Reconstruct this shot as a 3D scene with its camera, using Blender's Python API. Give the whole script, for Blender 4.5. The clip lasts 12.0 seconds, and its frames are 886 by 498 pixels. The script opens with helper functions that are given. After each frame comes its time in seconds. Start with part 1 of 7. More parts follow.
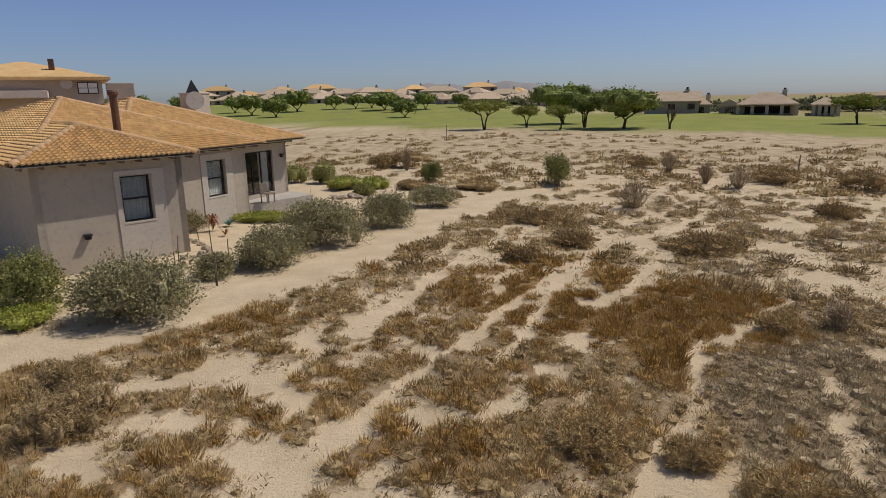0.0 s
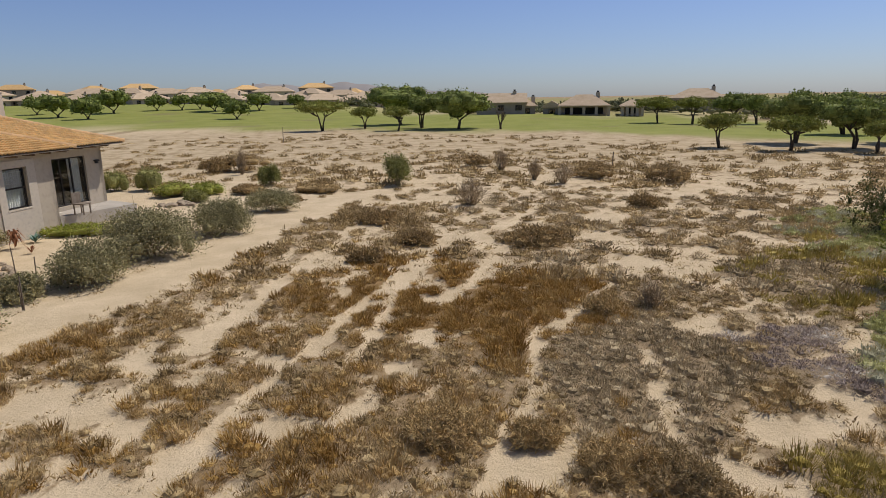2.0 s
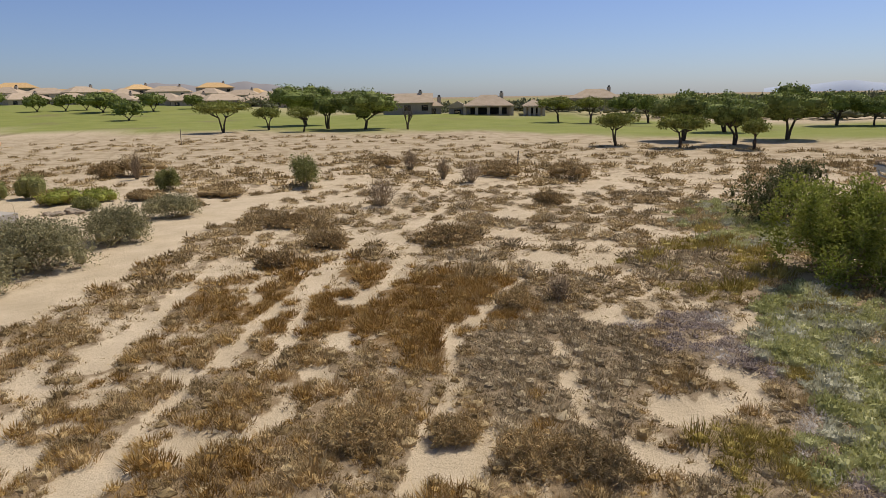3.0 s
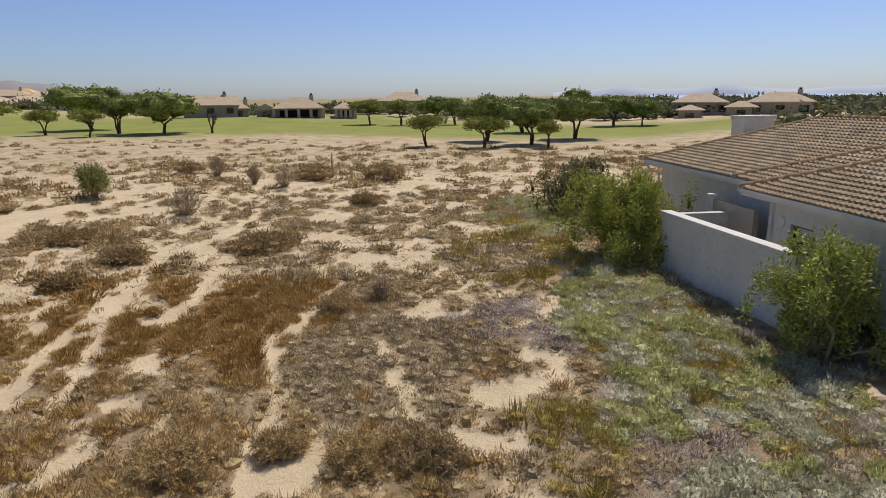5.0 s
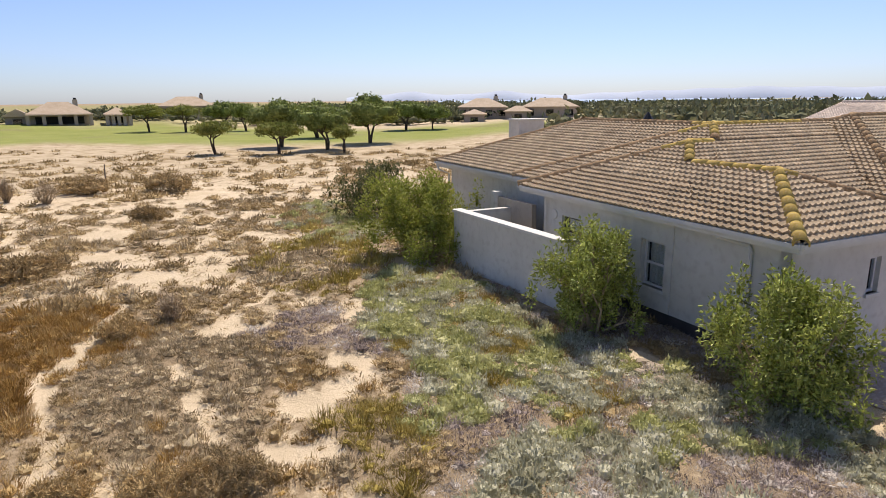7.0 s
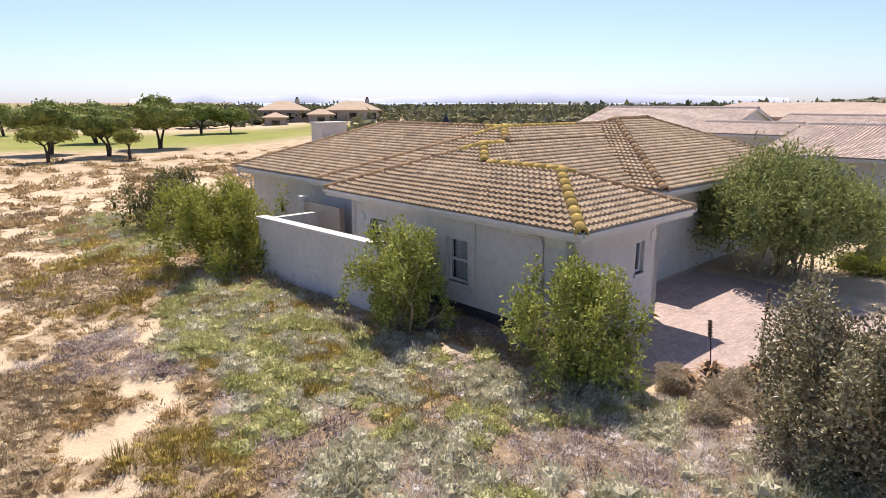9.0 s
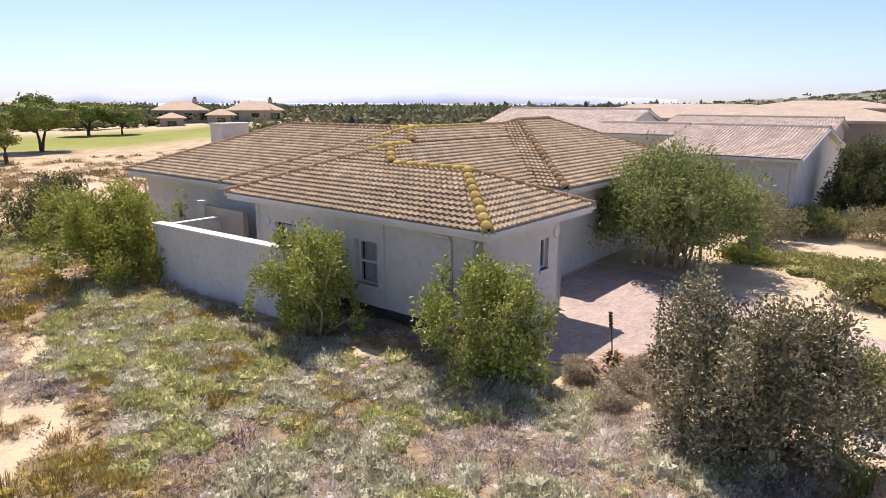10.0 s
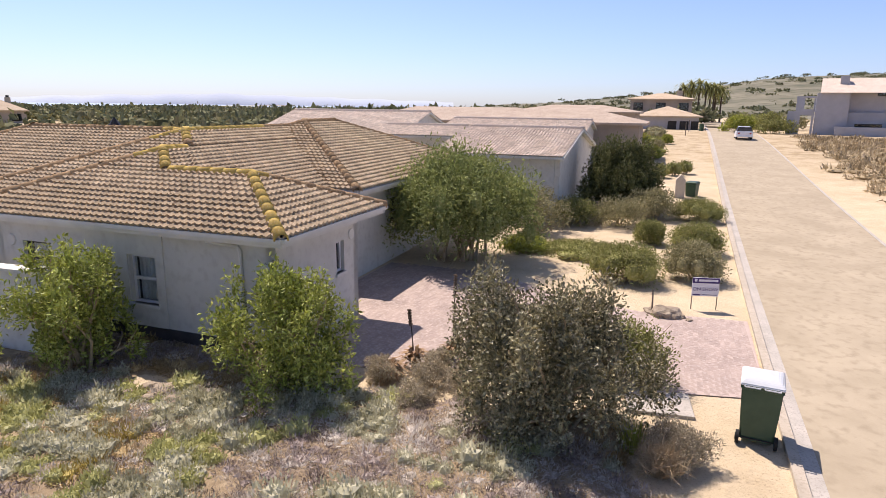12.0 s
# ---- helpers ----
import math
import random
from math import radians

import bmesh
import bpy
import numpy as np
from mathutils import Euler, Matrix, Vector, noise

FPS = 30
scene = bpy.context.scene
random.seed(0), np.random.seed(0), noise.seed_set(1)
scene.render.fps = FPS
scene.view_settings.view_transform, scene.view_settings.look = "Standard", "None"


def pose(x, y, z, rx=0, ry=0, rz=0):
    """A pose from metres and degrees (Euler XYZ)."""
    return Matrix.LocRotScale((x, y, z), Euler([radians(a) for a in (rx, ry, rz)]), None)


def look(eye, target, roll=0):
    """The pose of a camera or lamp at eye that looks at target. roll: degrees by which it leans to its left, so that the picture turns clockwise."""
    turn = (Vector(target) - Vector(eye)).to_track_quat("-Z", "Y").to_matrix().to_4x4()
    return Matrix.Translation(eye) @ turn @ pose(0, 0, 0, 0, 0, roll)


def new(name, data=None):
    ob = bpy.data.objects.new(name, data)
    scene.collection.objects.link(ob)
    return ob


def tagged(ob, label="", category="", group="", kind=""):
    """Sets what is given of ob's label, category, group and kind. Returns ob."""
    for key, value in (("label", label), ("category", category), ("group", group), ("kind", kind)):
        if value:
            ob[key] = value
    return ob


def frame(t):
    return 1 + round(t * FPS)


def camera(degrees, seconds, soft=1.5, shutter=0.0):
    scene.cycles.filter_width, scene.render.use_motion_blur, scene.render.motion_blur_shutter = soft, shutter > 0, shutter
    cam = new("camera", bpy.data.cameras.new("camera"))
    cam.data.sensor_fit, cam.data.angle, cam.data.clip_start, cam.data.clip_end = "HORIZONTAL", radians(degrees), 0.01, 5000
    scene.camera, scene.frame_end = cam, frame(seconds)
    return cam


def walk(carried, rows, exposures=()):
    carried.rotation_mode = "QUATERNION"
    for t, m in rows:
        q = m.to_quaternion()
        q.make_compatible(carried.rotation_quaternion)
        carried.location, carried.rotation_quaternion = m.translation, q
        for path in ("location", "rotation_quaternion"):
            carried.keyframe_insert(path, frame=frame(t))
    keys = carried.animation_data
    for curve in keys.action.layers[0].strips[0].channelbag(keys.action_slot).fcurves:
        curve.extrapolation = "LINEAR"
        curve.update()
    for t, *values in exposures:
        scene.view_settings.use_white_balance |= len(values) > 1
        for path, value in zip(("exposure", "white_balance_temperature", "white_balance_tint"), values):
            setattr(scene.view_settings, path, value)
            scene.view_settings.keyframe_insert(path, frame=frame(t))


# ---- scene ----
cam = camera(70.3, 12.0, soft=0.75)
PATH = [
    (0, (-0.009, 0.104, 5.012), (-0.05, 2.049, 4.55), -1.1),
    (0.5, (-0.01, 0.093, 5.011), (0.071, 2.037, 4.548), -1.1),
    (1, (0.013, 0.086, 5.008), (0.203, 2.022, 4.544), -1.1),
    (1.5, (0.047, 0.087, 5.005), (0.346, 2.01, 4.542), -1.1),
    (2, (0.038, 0.105, 5.012), (0.481, 1.998, 4.545), -0.9),
    (2.5, (0.007, 0.112, 5.022), (0.565, 1.974, 4.553), -1.0),
    (3, (-0.006, 0.096, 5.028), (0.706, 1.905, 4.557), -0.9),
    (5, (0.036, 0.102, 5.005), (1.238, 1.629, 4.535), -0.6),
    (5.5, (0.041, 0.105, 4.998), (1.358, 1.536, 4.531), -0.6),
    (6, (0.046, 0.087, 4.993), (1.473, 1.408, 4.527), -0.5),
    (6.5, (0.071, 0.041, 4.991), (1.603, 1.242, 4.528), -0.5),
    (7, (0.094, 0.0, 4.997), (1.714, 1.078, 4.536), -0.5),
    (9, (0.161, -0.021, 4.993), (2.032, 0.521, 4.539), 0.0),
    (9.5, (0.162, -0.037, 4.998), (2.067, 0.372, 4.545), 0.1),
    (10, (0.183, -0.057, 5.005), (2.113, 0.209, 4.553), 0.2),
    (10.5, (0.228, -0.046, 5.009), (2.173, 0.069, 4.558), 0.3),
    (11, (0.273, -0.046, 5.007), (2.222, -0.088, 4.559), 0.4),
    (11.5, (0.318, -0.05, 4.998), (2.256, -0.262, 4.552), 0.5),
    (12, (0.357, -0.024, 4.985), (2.27, -0.404, 4.544), 0.7),
]
EXPOSURES = [(0, -0.72, 6600, 13), (2.5, -0.52, 6600, 13), (5.0, -0.38, 6600, 13), (5.5, -0.23, 6600, 13), (7.0, 0.12, 6650, 16), (9.5, 0.45, 6700, 21), (12, 0.32, 6700, 21)]
walk(cam, [(t, look(eye, target, roll)) for t, eye, target, roll in PATH], EXPOSURES)

# ---- light ----
SUN_AZ, SUN_EL = 21.0, 57.0          # degrees from +x, and above the horizon
sky_world = bpy.data.worlds.new("sky")
scene.world = sky_world
sky_world.use_nodes = True
wn = sky_world.node_tree
sky = wn.nodes.new("ShaderNodeTexSky")
sky.sky_type = "NISHITA"
sky.sun_disc = False
sky.sun_elevation = radians(SUN_EL)
sky.sun_rotation = radians(90 - SUN_AZ)
sky.air_density, sky.dust_density, sky.ozone_density = 1.0, 0.45, 2.0
wn.nodes["Background"].inputs["Strength"].default_value = 0.11
tint = wn.nodes.new("ShaderNodeMix")
tint.data_type, tint.blend_type = "RGBA", "MULTIPLY"
tint.inputs[0].default_value, tint.inputs[7].default_value = 1.0, (0.96, 0.96, 1.14, 1)
wn.links.new(sky.outputs[0], tint.inputs[6])
wco = wn.nodes.new("ShaderNodeTexCoord")
wxyz = wn.nodes.new("ShaderNodeSeparateXYZ")
wn.links.new(wco.outputs["Generated"], wxyz.inputs[0])
haze = wn.nodes.new("ShaderNodeValToRGB")          # bluer low over the horizon, whiter overhead
haze.color_ramp.elements.new(0.5)
for stop, (where, colour) in zip(haze.color_ramp.elements, ((0.0, (0.71, 0.85, 1.20, 1)), (0.18, (0.81, 0.89, 1.22, 1)), (0.6, (1.08, 0.98, 0.98, 1)))):
    stop.position, stop.color = where, colour
wn.links.new(wxyz.outputs["Z"], haze.inputs["Fac"])
wn.links.new(haze.outputs["Color"], tint.inputs[7])
wn.links.new(tint.outputs[2], wn.nodes["Background"].inputs["Color"])
sun = bpy.data.lights.new("sun", "SUN")
sun.energy, sun.angle, sun.color = 5.0, radians(0.5), (1.0, 0.935, 0.835)
sun_ob = new("sun", sun)
sun_ob.matrix_world = look((0, 0, 60), Vector((0, 0, 60)) - Vector((math.cos(radians(SUN_AZ)) * math.cos(radians(SUN_EL)), math.sin(radians(SUN_AZ)) * math.cos(radians(SUN_EL)), math.sin(radians(SUN_EL)))))


# ---- materials ----
def surf(name, a, b, scale=3.0, fine=None, fine_scale=40.0, rough=0.8, bump=0.0, bump_scale=60.0, vary=0.0, vary_kind="", metal=0.0, spec=0.3, trans=0.0):
    """A surface mixed from colours a and b by two scales of noise; vary: lightness spread from piece to piece."""
    m = bpy.data.materials.new(name)
    m.use_nodes = True
    nt = m.node_tree
    nodes, links = nt.nodes, nt.links
    bs = nodes["Principled BSDF"]
    co = nodes.new("ShaderNodeTexCoord")
    n1 = nodes.new("ShaderNodeTexNoise")
    n1.inputs["Scale"].default_value, n1.inputs["Detail"].default_value, n1.inputs["Roughness"].default_value = scale, 5, 0.62
    links.new(co.outputs["Object"], n1.inputs["Vector"])
    ramp = nodes.new("ShaderNodeValToRGB")
    ramp.color_ramp.elements[0].position, ramp.color_ramp.elements[1].position = 0.33, 0.67
    ramp.color_ramp.elements[0].color, ramp.color_ramp.elements[1].color = (*a, 1), (*b, 1)
    links.new(n1.outputs["Fac"], ramp.inputs["Fac"])
    colour = ramp.outputs["Color"]
    if fine:
        n2 = nodes.new("ShaderNodeTexNoise")
        n2.inputs["Scale"].default_value, n2.inputs["Detail"].default_value = fine_scale, 4
        links.new(co.outputs["Object"], n2.inputs["Vector"])
        r2 = nodes.new("ShaderNodeMapRange")
        r2.inputs["From Min"].default_value, r2.inputs["From Max"].default_value = 0.5, 0.72
        links.new(n2.outputs["Fac"], r2.inputs["Value"])
        mix = nodes.new("ShaderNodeMix")
        mix.data_type = "RGBA"
        mix.inputs[7].default_value = (*fine, 1)
        links.new(r2.outputs["Result"], mix.inputs[0])
        links.new(colour, mix.inputs[6])
        colour = mix.outputs[2]
    if vary_kind:
        if vary_kind == "island":
            src = nodes.new("ShaderNodeNewGeometry").outputs["Random Per Island"]
        else:
            src = nodes.new("ShaderNodeObjectInfo").outputs["Random"]
        mr = nodes.new("ShaderNodeMapRange")
        mr.inputs["To Min"].default_value, mr.inputs["To Max"].default_value = 1 - vary, 1 + vary
        links.new(src, mr.inputs["Value"])
        hv = nodes.new("ShaderNodeHueSaturation")
        links.new(mr.outputs["Result"], hv.inputs["Value"])
        links.new(colour, hv.inputs["Color"])
        colour = hv.outputs["Color"]
    links.new(colour, bs.inputs["Base Color"])
    bs.inputs["Roughness"].default_value, bs.inputs["Metallic"].default_value = rough, metal
    bs.inputs["Specular IOR Level"].default_value = spec
    if bump:
        n3 = nodes.new("ShaderNodeTexNoise")
        n3.inputs["Scale"].default_value, n3.inputs["Detail"].default_value = bump_scale, 5
        links.new(co.outputs["Object"], n3.inputs["Vector"])
        bp = nodes.new("ShaderNodeBump")
        bp.inputs["Strength"].default_value, bp.inputs["Distance"].default_value = bump, 0.02
        links.new(n3.outputs["Fac"], bp.inputs["Height"])
        links.new(bp.outputs["Normal"], bs.inputs["Normal"])
    if trans:
        tl = nodes.new("ShaderNodeBsdfTranslucent")
        links.new(colour, tl.inputs["Color"])
        ms = nodes.new("ShaderNodeMixShader")
        ms.inputs[0].default_value = trans
        links.new(bs.outputs[0], ms.inputs[1])
        links.new(tl.outputs[0], ms.inputs[2])
        links.new(ms.outputs[0], nodes["Material Output"].inputs["Surface"])
    return m


def glass_mat(name):
    m = bpy.data.materials.new(name)
    m.use_nodes = True
    bs = m.node_tree.nodes["Principled BSDF"]
    bs.inputs["Base Color"].default_value = (0.9, 0.95, 0.95, 1)
    bs.inputs["Roughness"].default_value = 0.02
    bs.inputs["Transmission Weight"].default_value = 1.0
    bs.inputs["IOR"].default_value = 1.45
    return m


GLASS = glass_mat("window glass")
PLASTER_W = surf("white plaster", (0.562, 0.554, 0.494), (0.653, 0.644, 0.587), 0.8, (0.523, 0.508, 0.450), 5, 0.9, 0.08, 90)
PLASTER_B = surf("beige plaster", (0.418, 0.366, 0.288), (0.472, 0.410, 0.326), 0.7, (0.386, 0.332, 0.267), 5, 0.9, 0.1, 90)
PLASTER_T = surf("pale band plaster", (0.500, 0.450, 0.376), (0.560, 0.500, 0.414), 0.8, (0.460, 0.410, 0.348), 9, 0.9, 0.2, 90)
PLINTH = surf("dark plinth", (0.05, 0.045, 0.045), (0.09, 0.08, 0.075), 2, None, 40, 0.9, 0.3)
TILE_R = surf("weathered brown roof tile", (0.335, 0.247, 0.150), (0.48, 0.372, 0.238), 1.3, (0.555, 0.455, 0.32), 26, 0.85, 0.3, 60, 0.22, "object")
TILE_RS = surf("weathered brown roof tile field", (0.335, 0.247, 0.150), (0.48, 0.372, 0.238), 1.3, (0.555, 0.455, 0.32), 26, 0.85, 0.3, 60, 0.22, "island")
TILE_L = surf("ochre terracotta tile", (0.560, 0.342, 0.138), (0.694, 0.467, 0.209), 1.5, (0.717, 0.524, 0.286), 22, 0.85, 0.3, 60, 0.16, "object")
TILE_LS = surf("ochre terracotta tile field", (0.560, 0.342, 0.138), (0.694, 0.467, 0.209), 1.5, (0.717, 0.524, 0.286), 22, 0.85, 0.3, 60, 0.16, "island")
TILE_P = surf("pale pink roof tile", (0.57, 0.465, 0.37), (0.69, 0.58, 0.475), 1.2, (0.72, 0.635, 0.54), 20, 0.85, 0.3, 60, 0.15, "island")
TILE_F = surf("distant sandy roof tile", (0.44, 0.335, 0.22), (0.55, 0.43, 0.30), 0.9, (0.58, 0.48, 0.36), 8, 0.9, 0, 60, 0.12, "island")
TILE_N = surf("dusty pink roof tile", (0.40, 0.315, 0.24), (0.49, 0.40, 0.31), 0.9, (0.33, 0.26, 0.20), 8, 0.9, 0.3, 12)
LICHEN = surf("mossy ochre ridge tile", (0.414, 0.268, 0.063), (0.726, 0.518, 0.125), 3.0, (0.546, 0.402, 0.195), 25, 0.9, 0.4, 60, 0.2, "object")
RIDGE_B = surf("brown ridge tile", (0.255, 0.154, 0.074), (0.450, 0.294, 0.149), 3.0, (0.540, 0.392, 0.216), 25, 0.9, 0.4, 60, 0.2, "object")
RIDGE_L = surf("terracotta ridge tile", (0.52, 0.31, 0.15), (0.60, 0.40, 0.22), 3.0, (0.5, 0.36, 0.2), 25, 0.9, 0.4, 60, 0.12, "object")
UNDER = surf("roof underlay", (0.22, 0.17, 0.13), (0.3, 0.24, 0.18), 3)
FASCIA = surf("white painted fascia", (0.58, 0.57, 0.52), (0.66, 0.65, 0.60), 2, None, 40, 0.7)
WOOD_D = surf("brown stained timber", (0.14, 0.095, 0.06), (0.20, 0.14, 0.09), 4, None, 40, 0.7)
WOOD_P = surf("grey weathered wood", (0.15, 0.12, 0.09), (0.24, 0.20, 0.16), 5, None, 40, 0.9, 0.4)
FRAME_D = surf("dark bronze window frame", (0.025, 0.022, 0.02), (0.04, 0.035, 0.03), 4, None, 40, 0.45)
FRAME_W = surf("white window frame", (0.62, 0.62, 0.62), (0.7, 0.7, 0.7), 4, None, 40, 0.5)
CURTAIN = surf("white net curtain and reflected sky", (0.55, 0.55, 0.53), (0.7, 0.7, 0.67), 5, None, 40, 0.9)
DARK = surf("dark interior", (0.02, 0.02, 0.022), (0.035, 0.033, 0.03), 1, None, 40, 0.9)
CONCRETE = surf("pale concrete", (0.40, 0.37, 0.32), (0.52, 0.48, 0.42), 1.5, (0.34, 0.31, 0.27), 30, 0.9, 0.3)
RUST = surf("rust brown painted flue", (0.10, 0.055, 0.035), (0.16, 0.085, 0.055), 5, None, 40, 0.7)
BLACK = surf("black metal", (0.015, 0.015, 0.016), (0.03, 0.03, 0.03), 4, None, 40, 0.5)
BARK = surf("brown bark", (0.07, 0.05, 0.035), (0.13, 0.10, 0.075), 8, None, 40, 0.95, 0.5, 40)
TWIG = surf("grey twig", (0.3, 0.225, 0.135), (0.47, 0.37, 0.24), 6, None, 40, 0.95, spec=0.12)
SAGE = surf("sage grey leaf", (0.245, 0.228, 0.112), (0.395, 0.36, 0.192), 2.5, (0.50, 0.45, 0.28), 18, 0.75, 0, 60, 0.35, "island", trans=0.2, spec=0.12)
DKLEAF = surf("dark green leaf", (0.085, 0.098, 0.034), (0.175, 0.182, 0.070), 2, (0.28, 0.255, 0.125), 14, 0.6, 0, 60, 0.4, "island", trans=0.2, spec=0.12)
LIME = surf("lime green leaf", (0.213, 0.255, 0.039), (0.404, 0.426, 0.088), 2, (0.475, 0.426, 0.156), 14, 0.6, 0, 60, 0.35, "island", trans=0.3, spec=0.12)
OLIVE = surf("olive leaf", (0.195, 0.205, 0.060), (0.325, 0.325, 0.112), 2, (0.44, 0.40, 0.20), 14, 0.65, 0, 60, 0.35, "island", trans=0.25, spec=0.12)
GREYLEAF = surf("grey brown scrub leaf", (0.259, 0.182, 0.081), (0.410, 0.293, 0.139), 2, (0.546, 0.400, 0.212), 14, 0.85, 0, 60, 0.35, "island", trans=0.15, spec=0.12)
STRAWLEAF = surf("pale straw grey leaf", (0.36, 0.31, 0.21), (0.52, 0.45, 0.32), 2, (0.62, 0.55, 0.42), 14, 0.9, 0, 60, 0.35, "island", trans=0.2, spec=0.08)
SILVER = surf("silvery leathery leaf", (0.155, 0.145, 0.072), (0.325, 0.292, 0.155), 2, (0.62, 0.54, 0.34), 16, 0.42, 0, 60, 0.55, "island", trans=0.08, spec=0.4)
GARDENLEAF = surf("olive tree leaf", (0.19, 0.225, 0.068), (0.335, 0.37, 0.125), 2, (0.47, 0.48, 0.22), 14, 0.65, 0, 60, 0.35, "island", trans=0.25, spec=0.12)
SCRUBLEAF = surf("brown scrub twig", (0.33, 0.23, 0.10), (0.55, 0.40, 0.19), 6, (0.70, 0.55, 0.30), 20, 0.9, 0, 60, 0.45, "island", trans=0.1, spec=0.06)
DKSCRUB = surf("dark grey scrub twig", (0.25, 0.18, 0.085), (0.45, 0.335, 0.17), 6, (0.62, 0.48, 0.27), 20, 0.9, 0, 60, 0.45, "island", trans=0.1, spec=0.06)
BUSHLEAF = surf("glossy bush leaf", (0.215, 0.255, 0.045), (0.42, 0.455, 0.10), 2, (0.56, 0.55, 0.20), 14, 0.5, 0, 60, 0.5, "island", trans=0.2, spec=0.25)
TREELEAF = surf("golf course tree leaf", (0.115, 0.152, 0.040), (0.249, 0.290, 0.078), 0.5, (0.344, 0.366, 0.113), 2.5, 0.7, 0, 60, 0.4, "island", trans=0.2, spec=0.12)
FARLEAF = surf("dull olive distant leaf", (0.115, 0.130, 0.065), (0.216, 0.215, 0.117), 0.12, (0.284, 0.260, 0.156), 0.5, 0.9, 0, 60, 0.4, "island", trans=0.15, spec=0.05)
TREELITE = surf("light green tree leaf", (0.170, 0.196, 0.043), (0.298, 0.308, 0.077), 0.5, (0.343, 0.336, 0.116), 2.5, 0.7, 0, 60, 0.35, "island", trans=0.25, spec=0.12)


# ---- builders ----
def gz(x, y):
    """Height of the land: it rises along the road and a little where the far houses stand."""
    return float(gz_np(np.array([float(x)]), np.array([float(y)]))[0])


def ease(a, b, v):
    t = np.clip((v - a) / (b - a), 0, 1)
    return t * t * (3 - 2 * t)


def gz_np(x, y):
    s = 0.853 * x - 0.522 * y
    by_road = ease(-60, -15, -0.5344 * (x - 7.07) - 0.8453 * (y + 6.27))
    return 1.5 * ease(18, 98, s) * (1 - by_road) + 2.4 * ease(14, 90, s) * by_road + 1.1 * ease(116, 134, y) * ease(28, 42, x) * (1 - ease(150, 175, y)) + 5.0 * ease(130, 300, y) * (1 - ease(10, 60, x))


def mesh_np(name, verts, faces, mat, smooth=False):
    verts, faces = np.asarray(verts, np.float32), np.asarray(faces, np.int32)
    me = bpy.data.meshes.new(name)
    n, k = faces.shape
    me.vertices.add(len(verts))
    me.vertices.foreach_set("co", verts.ravel())
    me.loops.add(n * k)
    me.loops.foreach_set("vertex_index", faces.ravel())
    me.polygons.add(n)
    me.polygons.foreach_set("loop_start", np.arange(0, n * k, k, dtype=np.int32))
    me.polygons.foreach_set("loop_total", np.full(n, k, np.int32))
    me.polygons.foreach_set("use_smooth", np.full(n, bool(smooth)))
    me.materials.append(mat)
    me.update(calc_edges=True)
    me.validate()
    return me


def part(name, data, mat, parent, label="", smooth=False):
    """One mesh object, from a bmesh or a ready mesh, under a thing or a part."""
    if isinstance(data, bmesh.types.BMesh):
        me = bpy.data.meshes.new(name)
        data.to_mesh(me)
        data.free()
        me.materials.append(mat)
        if smooth:
            for p in me.polygons:
                p.use_smooth = True
        data = me
    ob = new(name, data)
    if parent:
        ob.parent = parent
    if label:
        tagged(ob, label)
    return ob


def thing(name, m=None, label="", category="", group="", kind=""):
    ob = new(name)
    ob.empty_display_size = 0.2
    ob.matrix_basis = m or Matrix()
    return tagged(ob, label, category, group, kind)


def box(bm, x0, y0, z0, x1, y1, z1, bevel=0.0):
    r = bmesh.ops.create_cube(bm, size=1.0, matrix=Matrix.Translation(((x0 + x1) / 2, (y0 + y1) / 2, (z0 + z1) / 2)) @ Matrix.Diagonal((abs(x1 - x0), abs(y1 - y0), abs(z1 - z0), 1)))
    if bevel:
        edges = list({e for v in r["verts"] for e in v.link_edges})
        bmesh.ops.bevel(bm, geom=edges, offset=bevel, segments=2, affect="EDGES", profile=0.6)


def boxes(*rows, bevel=0.0):
    bm = bmesh.new()
    for r in rows:
        box(bm, *r, bevel=bevel)
    return bm


def tube(bm, pts, radii, sides=7):
    """A tapering tube along points."""
    rings = []
    pts = [Vector(p) for p in pts]
    for i, p in enumerate(pts):
        d = (pts[min(i + 1, len(pts) - 1)] - pts[max(i - 1, 0)]).normalized()
        a = d.orthogonal().normalized()
        b = d.cross(a)
        rings.append([bm.verts.new(p + radii[i] * (math.cos(t) * a + math.sin(t) * b)) for t in [2 * math.pi * k / sides for k in range(sides)]])
    for r, s in zip(rings, rings[1:]):
        best = min(range(sides), key=lambda o: sum((r[k].co - s[(k + o) % sides].co).length for k in range(sides)))
        for k in range(sides):
            bm.faces.new((r[k], r[(k + 1) % sides], s[(k + 1 + best) % sides], s[(k + best) % sides]))
    bm.faces.new(rings[0][::-1])
    bm.faces.new(rings[-1])


